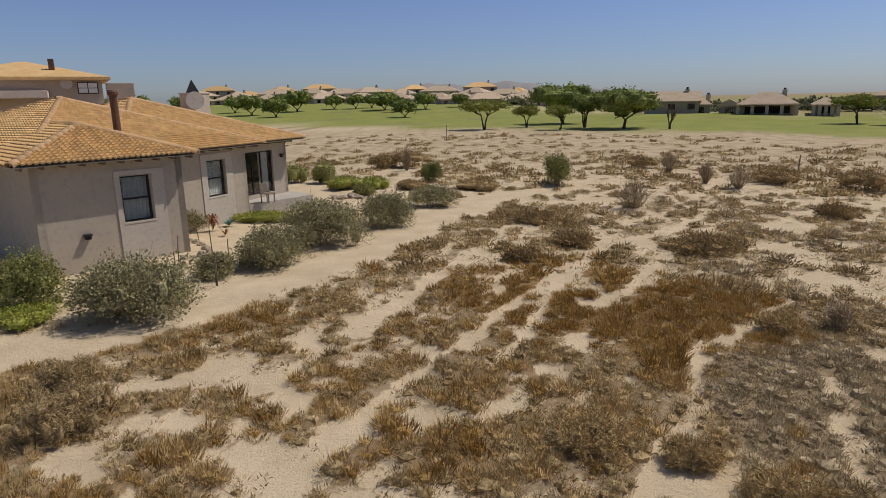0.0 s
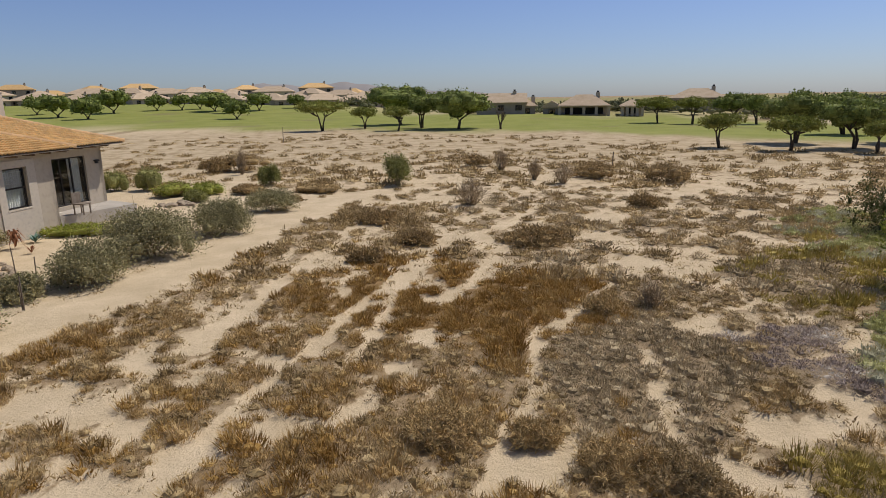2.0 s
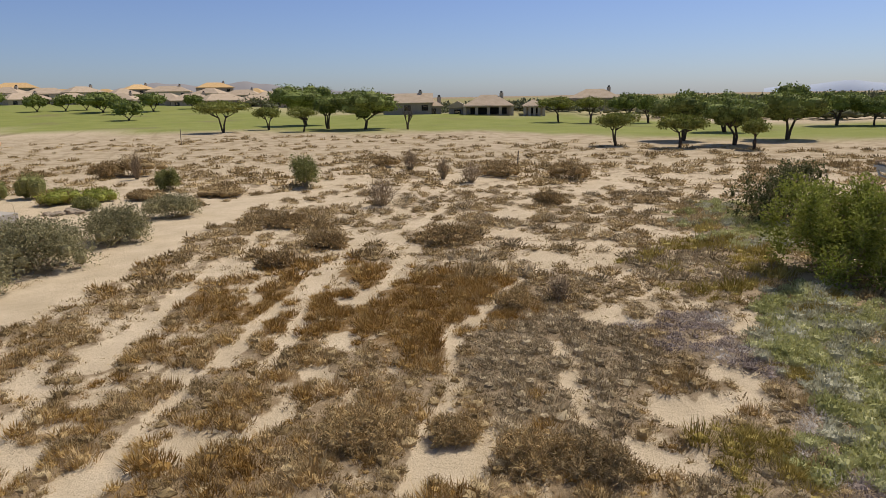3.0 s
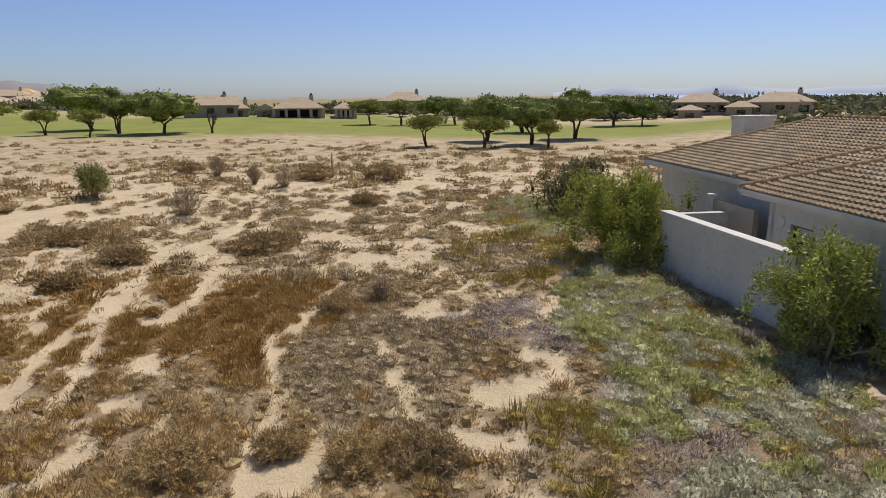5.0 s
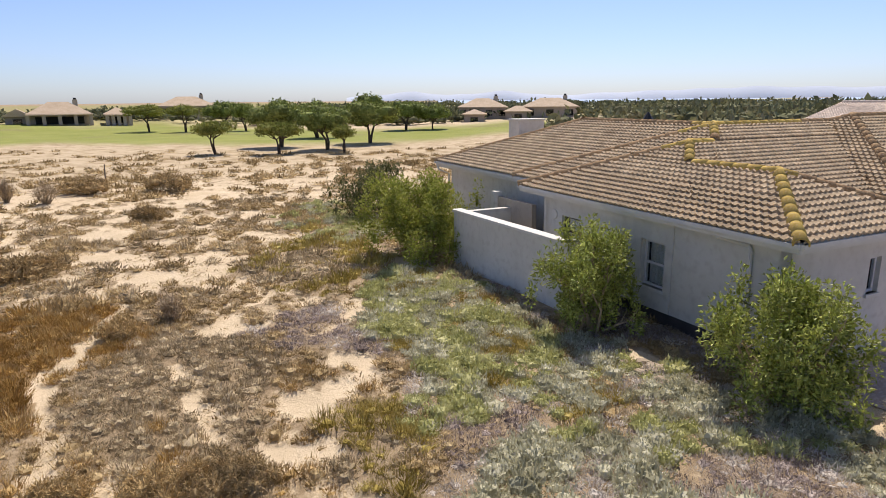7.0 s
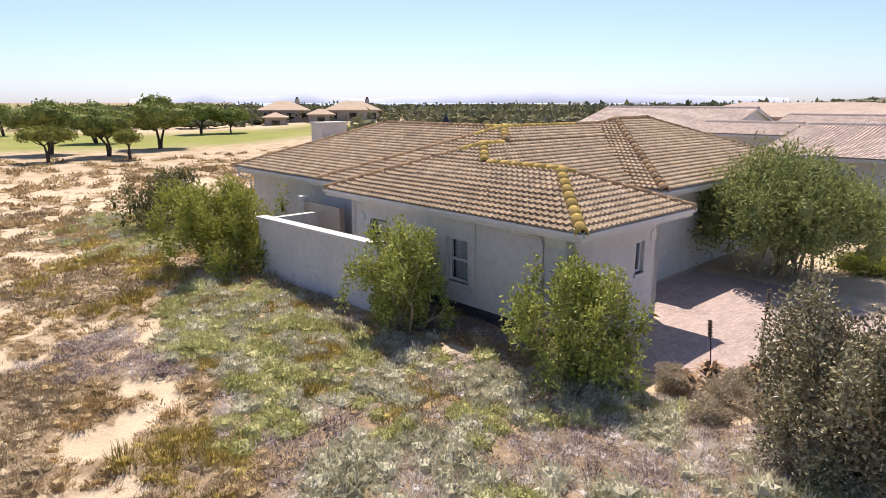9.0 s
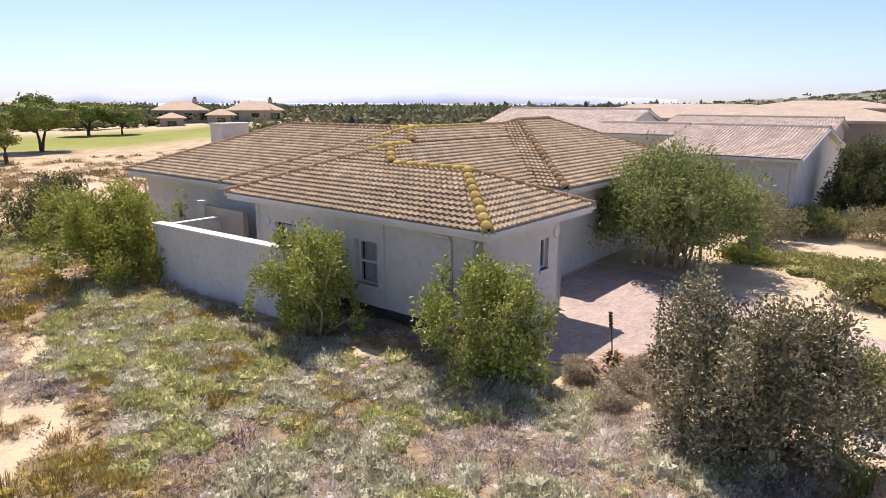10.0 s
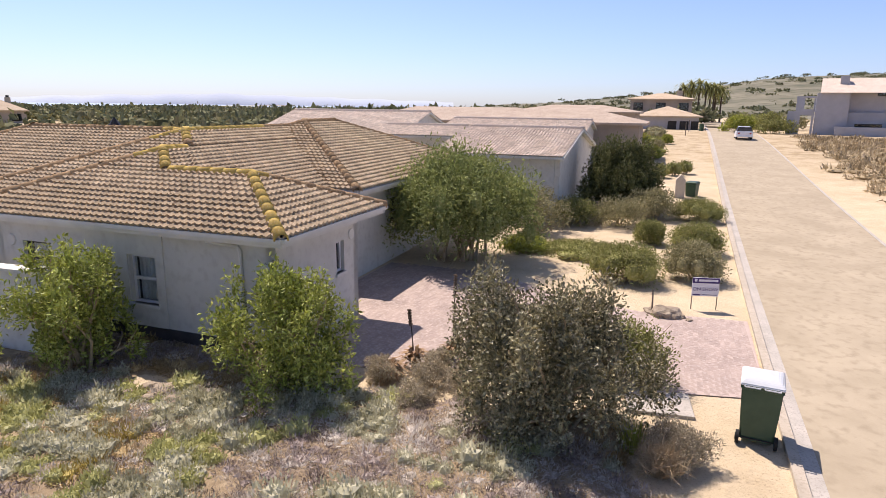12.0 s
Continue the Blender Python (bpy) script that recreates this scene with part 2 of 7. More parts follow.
def leaves_np(rng, centres, radii, n, size, slim=0.5, shell=0.45, flat=1.0, low=-1.0):
    """Leaf blades spread through the outer shell of several lobes: arrays of vertices and faces."""
    centres, radii = np.asarray(centres, float), np.asarray(radii, float)
    pick = rng.choice(len(centres), n, p=radii[:, 0] ** 2 / (radii[:, 0] ** 2).sum())
    d = rng.normal(size=(n, 3))
    d /= np.linalg.norm(d, axis=1)[:, None]
    d[:, 2] = np.where(d[:, 2] < low, -d[:, 2] * 0.5, d[:, 2])
    r = 1 - shell * rng.random(n) ** 1.6
    r *= 1 + 0.13 * np.sin(d[:, 0] * 7 + pick) * np.cos(d[:, 1] * 6 + 2 * pick)
    p = centres[pick] + d * r[:, None] * radii[pick]
    out = d * 0.7 + rng.normal(size=(n, 3)) * 0.75
    out[:, 2] += 0.25
    out /= np.linalg.norm(out, axis=1)[:, None]
    side = np.cross(out, rng.normal(size=(n, 3)))
    side /= np.linalg.norm(side, axis=1)[:, None] + 1e-9
    s = (size * (0.6 + 0.8 * rng.random(n)))[:, None]
    bend = np.cross(out, side) * 0.12
    v = np.stack([p, p + out * s * 0.5 + side * s * slim * 0.5 + bend * s, p + out * s, p + out * s * 0.5 - side * s * slim * 0.5 + bend * s], 1)
    return v.reshape(-1, 3), np.arange(4 * n).reshape(-1, 4)


def core_np(rng, centres, radii, scale=0.8, n=3):
    """Lumpy bodies of dense foliage inside the lobes."""
    g = np.linspace(-1, 1, n + 1)
    V, F = [], []
    for c, r in zip(np.asarray(centres, float), np.asarray(radii, float)):
        for ax in range(3):
            for sg in (-1, 1):
                a, b = np.meshgrid(g, g)
                p = np.zeros((n + 1, n + 1, 3))
                p[..., ax], p[..., (ax + 1) % 3], p[..., (ax + 2) % 3] = sg, a, b * sg
                p /= np.linalg.norm(p, axis=-1)[..., None]
                p *= scale * (1 + 0.12 * np.sin(5 * p[..., :1] + c[0] * 9) * np.sin(6 * p[..., 1:2] + c[1] * 9))
                k = sum(len(q) for q in V)
                idx = k + np.arange((n + 1) ** 2).reshape(n + 1, n + 1)
                V.append((c + p * r).reshape(-1, 3))
                F.append(np.stack([idx[:-1, :-1], idx[:-1, 1:], idx[1:, 1:], idx[1:, :-1]], -1).reshape(-1, 4))
    return np.concatenate(V), np.concatenate(F)


def foliage_np(rng, c, r, n, size, slim, shell, low, core):
    v, f = leaves_np(rng, c, r, n, size, slim, shell, low=low)
    keep = v.reshape(-1, 4, 3)[:, :, 2].min(1) > 0.0
    v = v.reshape(-1, 4, 3)[keep].reshape(-1, 3)
    f = np.arange(len(v)).reshape(-1, 4)
    if core:
        cv, cf = core_np(rng, c, r, core)
        cv[:, 2] = np.maximum(cv[:, 2], -0.05)
        v, f = np.concatenate([v, cv]), np.concatenate([f, cf + len(v)])
    return v, f


def shrub(name, x, y, w, h, leaf, label, n=2600, size=0.09, seed=0, lobes=9, group="", slim=0.5, bare=0.0, depth=None, core=0.7, shell=0.42, stems=9, z=None, category="shrub", top=1.0, wild=0.0, clump=1.0):
    """A rounded, lobed bush: several stems from the ground and a crown of leaf blades."""
    rng = np.random.default_rng(seed)
    depth = depth or w
    ob = thing(name, Matrix.Translation((x, y, gz(x, y) if z is None else z)), label, category, group)
    c, r = [], []
    for i in range(lobes):
        a, q = 2.4 * i + rng.random(), math.sqrt((i + 0.5) / lobes)
        rr = (0.30 + 0.10 * rng.random()) * (1.12 - 0.25 * q)
        zc = h * (bare + (1 - bare) * (0.60 - 0.28 * q * q * top + 0.10 * (rng.random() - 0.5)))
        c.append((math.cos(a) * q * w * 0.37, math.sin(a) * q * depth * 0.37, zc))
        r.append((w * rr * 0.72, depth * rr * 0.72, min(h * (1 - bare) * 0.46, h - zc + 0.02)))
        if wild:
            g = rng.normal(size=3)
            c[-1] = (c[-1][0] + g[0] * 0.09 * w * wild, c[-1][1] + g[1] * 0.09 * w * wild, min(max(zc + g[2] * 0.16 * h * wild, 0.18 * h), 0.85 * h))
            k = (0.55 + 0.5 * rng.random()) * clump
            r[-1] = (r[-1][0] * k, r[-1][1] * k, min(r[-1][2] * (0.6 + 0.5 * rng.random()), r[-1][0] * (1.6 if clump == 1 else 1.0), h - c[-1][2] + 0.15 * h * rng.random()))
    bm = bmesh.new()
    for i in range(stems):
        cx, cy, cz = c[i % lobes]
        j = rng.normal(size=3) * 0.05 * w
        b = Vector((cx * 0.15 + j[0], cy * 0.15 + j[1], -0.05))
        e = Vector((cx + j[1], cy + j[2], cz + 0.05 * h))
        mid = b.lerp(e, 0.5) + Vector((j[2], j[0], 0.05 * h))
        r0 = 0.009 * h + 0.005
        tube(bm, [b, mid, e], [r0 * 1.4, r0, r0 * 0.35], 5)
        for k in range(3):
            a2 = Vector(rng.normal(size=3)) * (0.16 if clump == 1 else 0.05) * w
            tube(bm, [mid.lerp(e, 0.3 * k), mid.lerp(e, 0.3 * k) + a2 + Vector((0, 0, (0.2 if clump == 1 else 0.06) * h))], [r0 * 0.6, r0 * 0.2], 4)
    part("branchwork", bm, TWIG, ob)
    v, f = foliage_np(rng, c, r, n, size, slim, shell, -0.75, core)
    part("foliage", mesh_np("foliage", v, f, leaf), leaf, ob)
    return ob


def twig_bush(name, x, y, w, h, label, mat=None, seed=0, n=420, group="", category="shrub"):
    """A dry, nearly leafless bush of many thin branching twigs."""
    rng = np.random.default_rng(seed)
    ob = thing(name, Matrix.Translation((x, y, gz(x, y))), label, category, group)
    V, F = [], []
    def strip(a, b, wd):
        s = np.cross(b - a, rng.normal(size=3))
        s = s / (np.linalg.norm(s) + 1e-9) * wd
        k = len(V)
        V.extend([a - s, a + s, b + s * 0.3, b - s * 0.3])
        F.append((k, k + 1, k + 2, k + 3))
    for i in range(n // 6):
        a = rng.random() * 6.28
        q = rng.random() ** 0.6
        b = np.array([math.cos(a), math.sin(a), 0]) * 0.1 * w * rng.random()
        e = np.array([math.cos(a) * q * w * 0.42, math.sin(a) * q * w * 0.42, h * (0.95 - 0.45 * q * q) * (0.75 + 0.25 * rng.random())])
        m = (b + e) * 0.5 + rng.normal(size=3) * 0.04 * w
        strip(b, m, 0.008 + 0.006 * h)
        strip(m, e, 0.006 + 0.003 * h)
        for k in range(4):
            o = m + (e - m) * rng.random()
            strip(o, o + rng.normal(size=3) * 0.13 * w + np.array([0, 0, 0.12 * h]), 0.004 + 0.003 * h)
    V = np.array(V)
    V[:, 2] = np.maximum(V[:, 2], 0)
    part("branchwork", mesh_np("branchwork", V, F, mat or TWIG), mat or TWIG, ob)
    return ob


def tree(name, x, y, w, h, leaf, label, n=3500, size=0.35, seed=0, trunk=0.3, lean=0.0, forks=3, group="trees on the golf course", sparse=False, core=0.78, z=None, bushy=0, slim=0.6):
    """A tree with a forked, tapering trunk, limbs and a broad uneven crown of leaf blades."""
    rng = np.random.default_rng(seed + 500)
    ob = thing(name, Matrix.Translation((x, y, gz(x, y) if z is None else z)), label, "tree", group)
    bm = bmesh.new()
    th = h * trunk
    r0 = 0.024 * h + 0.03
    top = Vector((lean * th, 0.3 * lean * th, th))
    c, r = [], []
    for k in range(forks):
        a = 2 * math.pi * k / forks + rng.random()
        o = Vector((math.cos(a), math.sin(a), 0))
        tube(bm, [o * r0 * 0.5 + Vector((0, 0, -0.1)), top * 0.55 + o * r0 * 1.2 + Vector(rng.normal(size=3) * 0.05 * th), top + o * w * 0.09], [r0 * 1.15, r0 * 0.85, r0 * 0.7], 7)
        for j in range(4):
            b = a + (rng.random() - 0.5) * 1.9
            q = 0.16 + 0.2 * rng.random()
            e = Vector((math.cos(b) * w * q, math.sin(b) * w * q, th + (h - th) * (0.25 + 0.35 * rng.random())))
            s = top + o * w * 0.09
            tube(bm, [s, s.lerp(e, 0.5) + Vector((0, 0, -0.03 * h)), e], [r0 * 0.6, r0 * 0.4, r0 * 0.15], 5)
            for i in range(3 if sparse else 0):
                t = e + Vector(rng.normal(size=3)) * 0.14 * w + Vector((0, 0, 0.12 * h))
                tube(bm, [s.lerp(e, 0.5 + 0.2 * i), t], [r0 * 0.25, r0 * 0.08], 4)
            rr = w * (0.17 + 0.08 * rng.random())
            c.append(e + Vector((0, 0, 0.05 * h)))
            r.append((rr, rr, min(0.30 * (h - th), (h - e.z) * 0.95)))
    for k in range(7):
        a = 0.9 * k + rng.random()
        q = 0.10 + 0.20 * (k % 3) / 2
        c.append(Vector((math.cos(a) * w * q, math.sin(a) * w * q, th + (h - th) * (0.62 - 0.5 * q + 0.1 * rng.random()))) + Vector((top.x, top.y, 0)))
        r.append((w * 0.19, w * 0.19, (h - th) * 0.28))
    for k in range(bushy):
        g = Vector(rng.normal(size=3)).normalized()
        c.append(Vector((g.x * w * 0.36, g.y * w * 0.36, th + (h - th) * (0.55 + 0.33 * g.z))))
        rr = w * (0.09 + 0.06 * rng.random())
        r.append((rr, rr, rr * 0.9))
    part("trunk", bm, BARK, ob, smooth=True)
    if not sparse:
        v, f = foliage_np(rng, c, r, n, size, slim, 0.35, -0.8, core)
        part("crown", mesh_np("crown", v, f, leaf), leaf, ob)
    return ob


# ---- the ground ----
LATTICE = np.random.default_rng(5).random((256, 256)) * 2 - 1


def vnoise(x, y):
    """Smooth value noise on a lattice, -1 to 1."""
    i, j = np.floor(x).astype(int), np.floor(y).astype(int)
    fx, fy = x - i, y - j
    fx, fy = fx * fx * (3 - 2 * fx), fy * fy * (3 - 2 * fy)
    g = lambda a, b: LATTICE[a % 256, b % 256]
    return (g(i, j) * (1 - fx) + g(i + 1, j) * fx) * (1 - fy) + (g(i, j + 1) * (1 - fx) + g(i + 1, j + 1) * fx) * fy


def fbm(x, y, s, seed=0.0):
    out, amp = 0.0, 0.62
    for k in range(4):
        c, q = math.cos(k * 0.9 + seed), math.sin(k * 0.9 + seed)
        out = out + amp * vnoise((c * x - q * y) / s + 17.3 * seed + 5 * k, (q * x + c * y) / s - 9.1 * seed)
        s, amp = s * 0.47, amp * 0.55
    return out


def seg_dist(x, y, pts):
    """Distance from places to a line of points."""
    best = np.full(np.shape(x), 1e9)
    for (ax, ay), (bx, by) in zip(pts, pts[1:]):
        dx, dy = bx - ax, by - ay
        t = np.clip(((x - ax) * dx + (y - ay) * dy) / (dx * dx + dy * dy), 0, 1)
        best = np.minimum(best, np.hypot(x - ax - t * dx, y - ay - t * dy))
    return best


def inside(x, y, poly):
    """Signed distance to a closed outline: positive within."""
    odd = np.zeros(np.shape(x), bool)
    for (ax, ay), (bx, by) in zip(poly, poly[1:] + poly[:1]):
        if ay != by:
            odd ^= ((ay > y) != (by > y)) & (x < ax + (y - ay) / (by - ay) * (bx - ax))
    d = seg_dist(x, y, poly + poly[:1])
    return np.where(odd, d, -d)


def step(a, b, v):
    t = np.clip((v - a) / (b - a), 0, 1)
    return t * t * (3 - 2 * t)


PATH_SAND = [(-30, 1), (-9.4, 12.1), (-8.0, 12.9), (-6.6, 14.7), (-5.3, 17.1), (-3.9, 19.6), (-2.1, 22.8), (-0.6, 27), (1.6, 32), (4.2, 34)]
GARDEN = [(-14, 13.9), (-9.2, 14.2), (-7.2, 16.2), (-5.6, 19.5), (-3.6, 23), (-2.0, 27), (-0.5, 33), (-3, 40), (-12, 42), (-24, 40), (-24, 14)]
RED = [(-0.6, 16.4), (0.3, 18.2), (1.7, 19.5), (4.3, 19.9), (5.6, 17.4), (8.3, 15.2), (7.5, 13.0), (5.2, 12.1), (4.0, 10.9), (2.6, 11.6), (1.2, 12.8), (0.0, 14.6)]
GREY = [(5.4, 11.9), (6.6, 12.7), (8.0, 12.6), (8.2, 10.0), (7.2, 8.5), (6.0, 7.7), (5.2, 6.6), (4.5, 5.6), (3.9, 7.2), (3.8, 9.7)]
LIME_BED = [(14.8, 12.0), (15.4, 10.5), (14.0, 7.7), (12.6, 5.8), (11.0, 4.1), (9.6, 2.4), (8.2, 2.8), (8.9, 4.6), (9.1, 6.1), (9.5, 8.3), (11.5, 10.2)]
GREY_BED = [(14.2, 8.2), (12.9, 5.6), (11.6, 2.6), (11.2, 0.4), (10.7, -1.8), (9.4, -2.8), (7.6, -4.2), (5.5, -4.6), (3.5, -4), (3.4, 1), (4.9, 3.8), (6.8, 4.6), (8.6, 6.6), (9.6, 8.4)]
MAUVE = [(11.3, 10.7), (10.1, 8.8), (9.2, 7.4), (8.7, 8.4), (8.3, 9.7), (8.6, 11.0), (9.8, 10.9)]
OLIVE_GRASS = [(14.3, 17.2), (16.8, 17.0), (17.7, 14.3), (15.2, 12.3), (11.7, 11.0), (10.9, 12.9), (12.0, 15.4)]
OLIVE_FRONT = [(7.4, 6.9), (7.9, 5.6), (7.0, 4.6), (5.6, 4.2), (5.2, 5.6), (6.2, 6.2)]
GREEN_LOW = [(19.1, 22.3), (22.6, 22.4), (20.8, 16.8), (17.6, 13.5), (16.2, 15.4), (16.8, 18.7)]
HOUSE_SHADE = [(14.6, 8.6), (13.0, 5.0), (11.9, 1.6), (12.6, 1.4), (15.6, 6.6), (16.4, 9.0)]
TRAILS = [[(9.9, 16.1), (7.5, 14.3), (6.0, 12.8), (4.9, 12.0), (4.3, 10.7), (3.8, 9.4), (3.1, 8.6), (2.4, 7.6), (2.0, 6)],
          [(11.5, 28), (8.1, 23.5), (4.8, 20.6), (2.2, 15.5), (1.6, 13.1), (0.7, 11.4)],
          [(4.2, 26), (1.0, 21.2), (-0.5, 18.3), (-1.2, 15.6), (-2.6, 12.9), (-3.1, 11.2), (-3.6, 10.2)],
          [(10.5, 25), (7.5, 20.8), (4.3, 15.9), (3.2, 15.0)],
          [(5.8, 22.6), (3.2, 18.2), (0.4, 13.1), (-1.1, 10.4), (-1.9, 8.5), (-2.2, 7.0)],
          [(5.3, 7.7), (6.2, 9.4), (6.6, 10.6)]]
BARE = [(8.8, 7.8, 0.5), (6.9, 7.25, 0.55), (10.8, 9.7, 0.42), (15.3, 12.2, 0.4), (5.5, 6.45, 0.5), (3.0, 7.6, 0.75), (3.55, 15.0, 0.6), (2.6, 12.75, 0.5), (1.7, 11.2, 0.5), (0.75, 9.6, 0.5), (-0.45, 9.3, 0.6),
        (-1.6, 8.9, 0.55), (-2.9, 9.9, 0.7), (-3.6, 10.6, 0.55), (-3.3, 12.9, 0.6), (-2.3, 13.1, 0.4), (8.6, 11.0, 0.5), (-4.6, 11.4, 0.7), (10.0, 16.7, 0.9), (-2.2, 10.7, 0.45)]
SMALL_BARE = [(-4.3, 9.1, 0.5), (-5.8, 10.5, 0.6), (-5.7, 8.1, 0.5), (-3.0, 8.0, 0.5), (6.45, 9.55, 0.3), (7.6, 7.15, 0.25), (8.1, 11.7, 0.4), (13.2, 6.7, 0.35), (11.8, 3.1, 0.6), (8.9, 11.9, 0.35), (6.0, 5.9, 0.3), (10.8, 20.5, 1.0), (6.5, 21.5, 0.8), (12.5, 23.5, 1.1), (-0.6, 12.0, 0.4), (1.0, 16.2, 0.35)]
ROAD_DIR, ROAD_N = Vector((0.8453, -0.5344, 0)), Vector((-0.5344, -0.8453, 0))   # along the road, and across it to its far side
ROAD_O = Vector((7.07, -6.27, 0))


def road_uv(x, y):
    dx, dy = x - ROAD_O.x, y - ROAD_O.y
    return dx * ROAD_DIR.x + dy * ROAD_DIR.y, dx * ROAD_N.x + dy * ROAD_N.y


def lawn_at(x, y):
    """How far within the golf course's mown grass a place lies."""
    edge = [(-400, 330), (-137, 230), (-60, 150), (-11, 116), (16, 95), (37, 82), (44, 66), (49, 52.5), (57, 43), (72, 38), (110, 34)]
    far = [(130, 62), (97, 62), (90, 70), (84, 124), (56, 156), (31, 190), (-31, 330), (-300, 600)]
    return inside(x, y, edge + far)


def veg_at(x, y):
    """How thickly plants cover the sand (over one half: covered), and the share of each kind there."""
    ru, rv = road_uv(x, y)
    far = np.hypot(x, y)
    along, across = 0.43 * x + 0.90 * y, 0.90 * x - 0.43 * y
    west = 1 - step(7, 10, x)
    streak = fbm(across, along / 2.0, 0.62) * west + fbm(x, 1.3 * y, 0.75, 1.7) * (1 - west)
    cover = 0.54 + 0.42 * streak + 0.22 * fbm(x, y, 3.2, 3.1) + 0.30 * fbm(x, y, 0.33, 4.4) - 0.10 * step(22, 34, far) - 0.05 * step(60, 90, far)
    red = step(-0.4, 0.5, inside(x, y, RED) + 0.9 * fbm(x, y, 1.4, 7))
    red = np.maximum(0.85 * red, 0.38 * step(-0.1, 0.3, fbm(across, along / 2, 1.6, 51)) * (1 - step(3, 6, x)) * (1 - step(18, 24, far)))
    grey = step(-0.3, 0.4, inside(x, y, GREY) + 0.6 * fbm(x, y, 1.0, 9))
    lime = step(-0.25, 0.35, inside(x, y, LIME_BED) + 0.7 * fbm(x, y, 0.9, 11))
    lime = np.maximum(lime, 0.8 * step(-0.5, 0.6, inside(x, y, GREEN_LOW) + 1.4 * fbm(x, y, 1.6, 13)))
    bed = step(-0.4, 0.4, inside(x, y, GREY_BED) + 0.7 * fbm(x, y, 1.0, 15)) * (1 - lime)
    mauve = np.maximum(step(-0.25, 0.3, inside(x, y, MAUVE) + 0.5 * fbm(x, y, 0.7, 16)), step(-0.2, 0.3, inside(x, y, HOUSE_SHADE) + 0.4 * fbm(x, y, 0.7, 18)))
    olive = np.maximum(step(-0.4, 0.5, inside(x, y, OLIVE_GRASS) + 0.9 * fbm(x, y, 1.2, 19)), step(-0.2, 0.4, inside(x, y, OLIVE_FRONT) + 0.5 * fbm(x, y, 0.8, 20)))
    cover += 0.10 * red + 0.05 * west * (1 - step(16, 22, far)) + 0.30 * grey + 0.45 * lime + 0.40 * bed + 0.25 * mauve + 0.28 * olive
    rough = fbm(x, y, 0.6, 21)
    for tr in TRAILS:
        cover -= 0.8 * (1 - step(0.0, 0.34, seg_dist(x, y, tr) + 0.22 * rough))
    for bx, by, br in BARE + SMALL_BARE:
        cover -= 0.9 * (1 - step(0.45 * br, 1.05 * br, np.hypot(x - bx, y - by) + 0.45 * rough))
    cover *= step(0.75, 1.35, seg_dist(x, y, PATH_SAND) + 0.4 * fbm(x, y, 1.2, 25))
    cover *= 1 - 0.95 * step(-0.6, 0.2, inside(x, y, GARDEN))
    near = step(-1.9, -1.2, rv + 0.4 * fbm(x, y, 1.5, 29))
    over = step(7.0, 9.0, rv + 1.6 * fbm(x, y, 2.0, 27))
    cover += 0.25 * over
    cover *= 1 - near * (1 - over)
    cover *= 1 - step(-0.5, 0.1, inside(x, y, YARD))
    return cover, red, grey, lime, bed, mauve, olive


YARD = [(10.75, -1.2), (11.5, -0.6), (12.0, 0.5), (15.0, 1.5), (19, 3.5), (26, -3), (60, -25), (52, -38), (10, -9), (8.8, -6.5)]


def spread(lo, hi, fine, n_out, reach):
    """Grid lines: even from lo to hi, then ever wider out to reach."""
    inner = np.arange(lo, hi + fine / 2, fine)
    out = np.geomspace(fine * 1.3, reach, n_out)
    return np.r_[lo - out[::-1], inner, hi + out]


def height_at(x, y):
    c = veg_at(x, y)[0]
    ru, rv = road_uv(x, y)
    z = gz_np(x, y) + np.where(np.hypot(x, y) < 60, 0.06 * fbm(x, y, 2.2, 2) + 0.07 * step(0.38, 0.72, c), 0)
    paved = ((rv > -0.6) & (rv < 6.2)) | (inside(x, y, YARD) > -0.3)
    return np.where(paved, gz_np(x, y) - np.where(np.hypot(x, y) < 26, 0.012, 0.035), z)


def build_ground():
    xs, ys = spread(-14, 28, 0.175, 48, 3800), spread(-9, 36, 0.175, 52, 3800)
    x, y = np.meshgrid(xs, ys)
    far = np.hypot(x, y)
    c, red, grey, lime, bed, mauve, olive = veg_at(x, y)
    c = np.where(far > 300, 0.75, c)
    law = np.where((y > 20) & (far < 900), step(1, 9, lawn_at(x, y) + 4 * fbm(x, y, 9, 5)), 0)
    law = np.maximum(law, 0.8 * np.where((y > 20) & (far < 1500), step(125, 160, far) * (1 - 0.4 * step(0, 45, x)), 0))
    V = np.stack([x, y, height_at(x, y)], -1)
    A = np.stack([c, law, red, step(36, 62, far) * (1 - 0.9 * step(105, 130, far))], -1)
    idx = np.arange(x.size).reshape(x.shape)
    F = np.stack([idx[:-1, :-1], idx[:-1, 1:], idx[1:, 1:], idx[1:, :-1]], -1).reshape(-1, 4)
    me = mesh_np("ground", V.reshape(-1, 3), F, ground_mat(), True)
    col = me.attributes.new("cover", "FLOAT_COLOR", "POINT")
    col.data.foreach_set("color", np.clip(A, 0, 1).reshape(-1).astype(np.float32))
    tagged(new("ground", me), "pale dry sand with scrub, mown green golf lawn beyond", "ground", kind="structure")


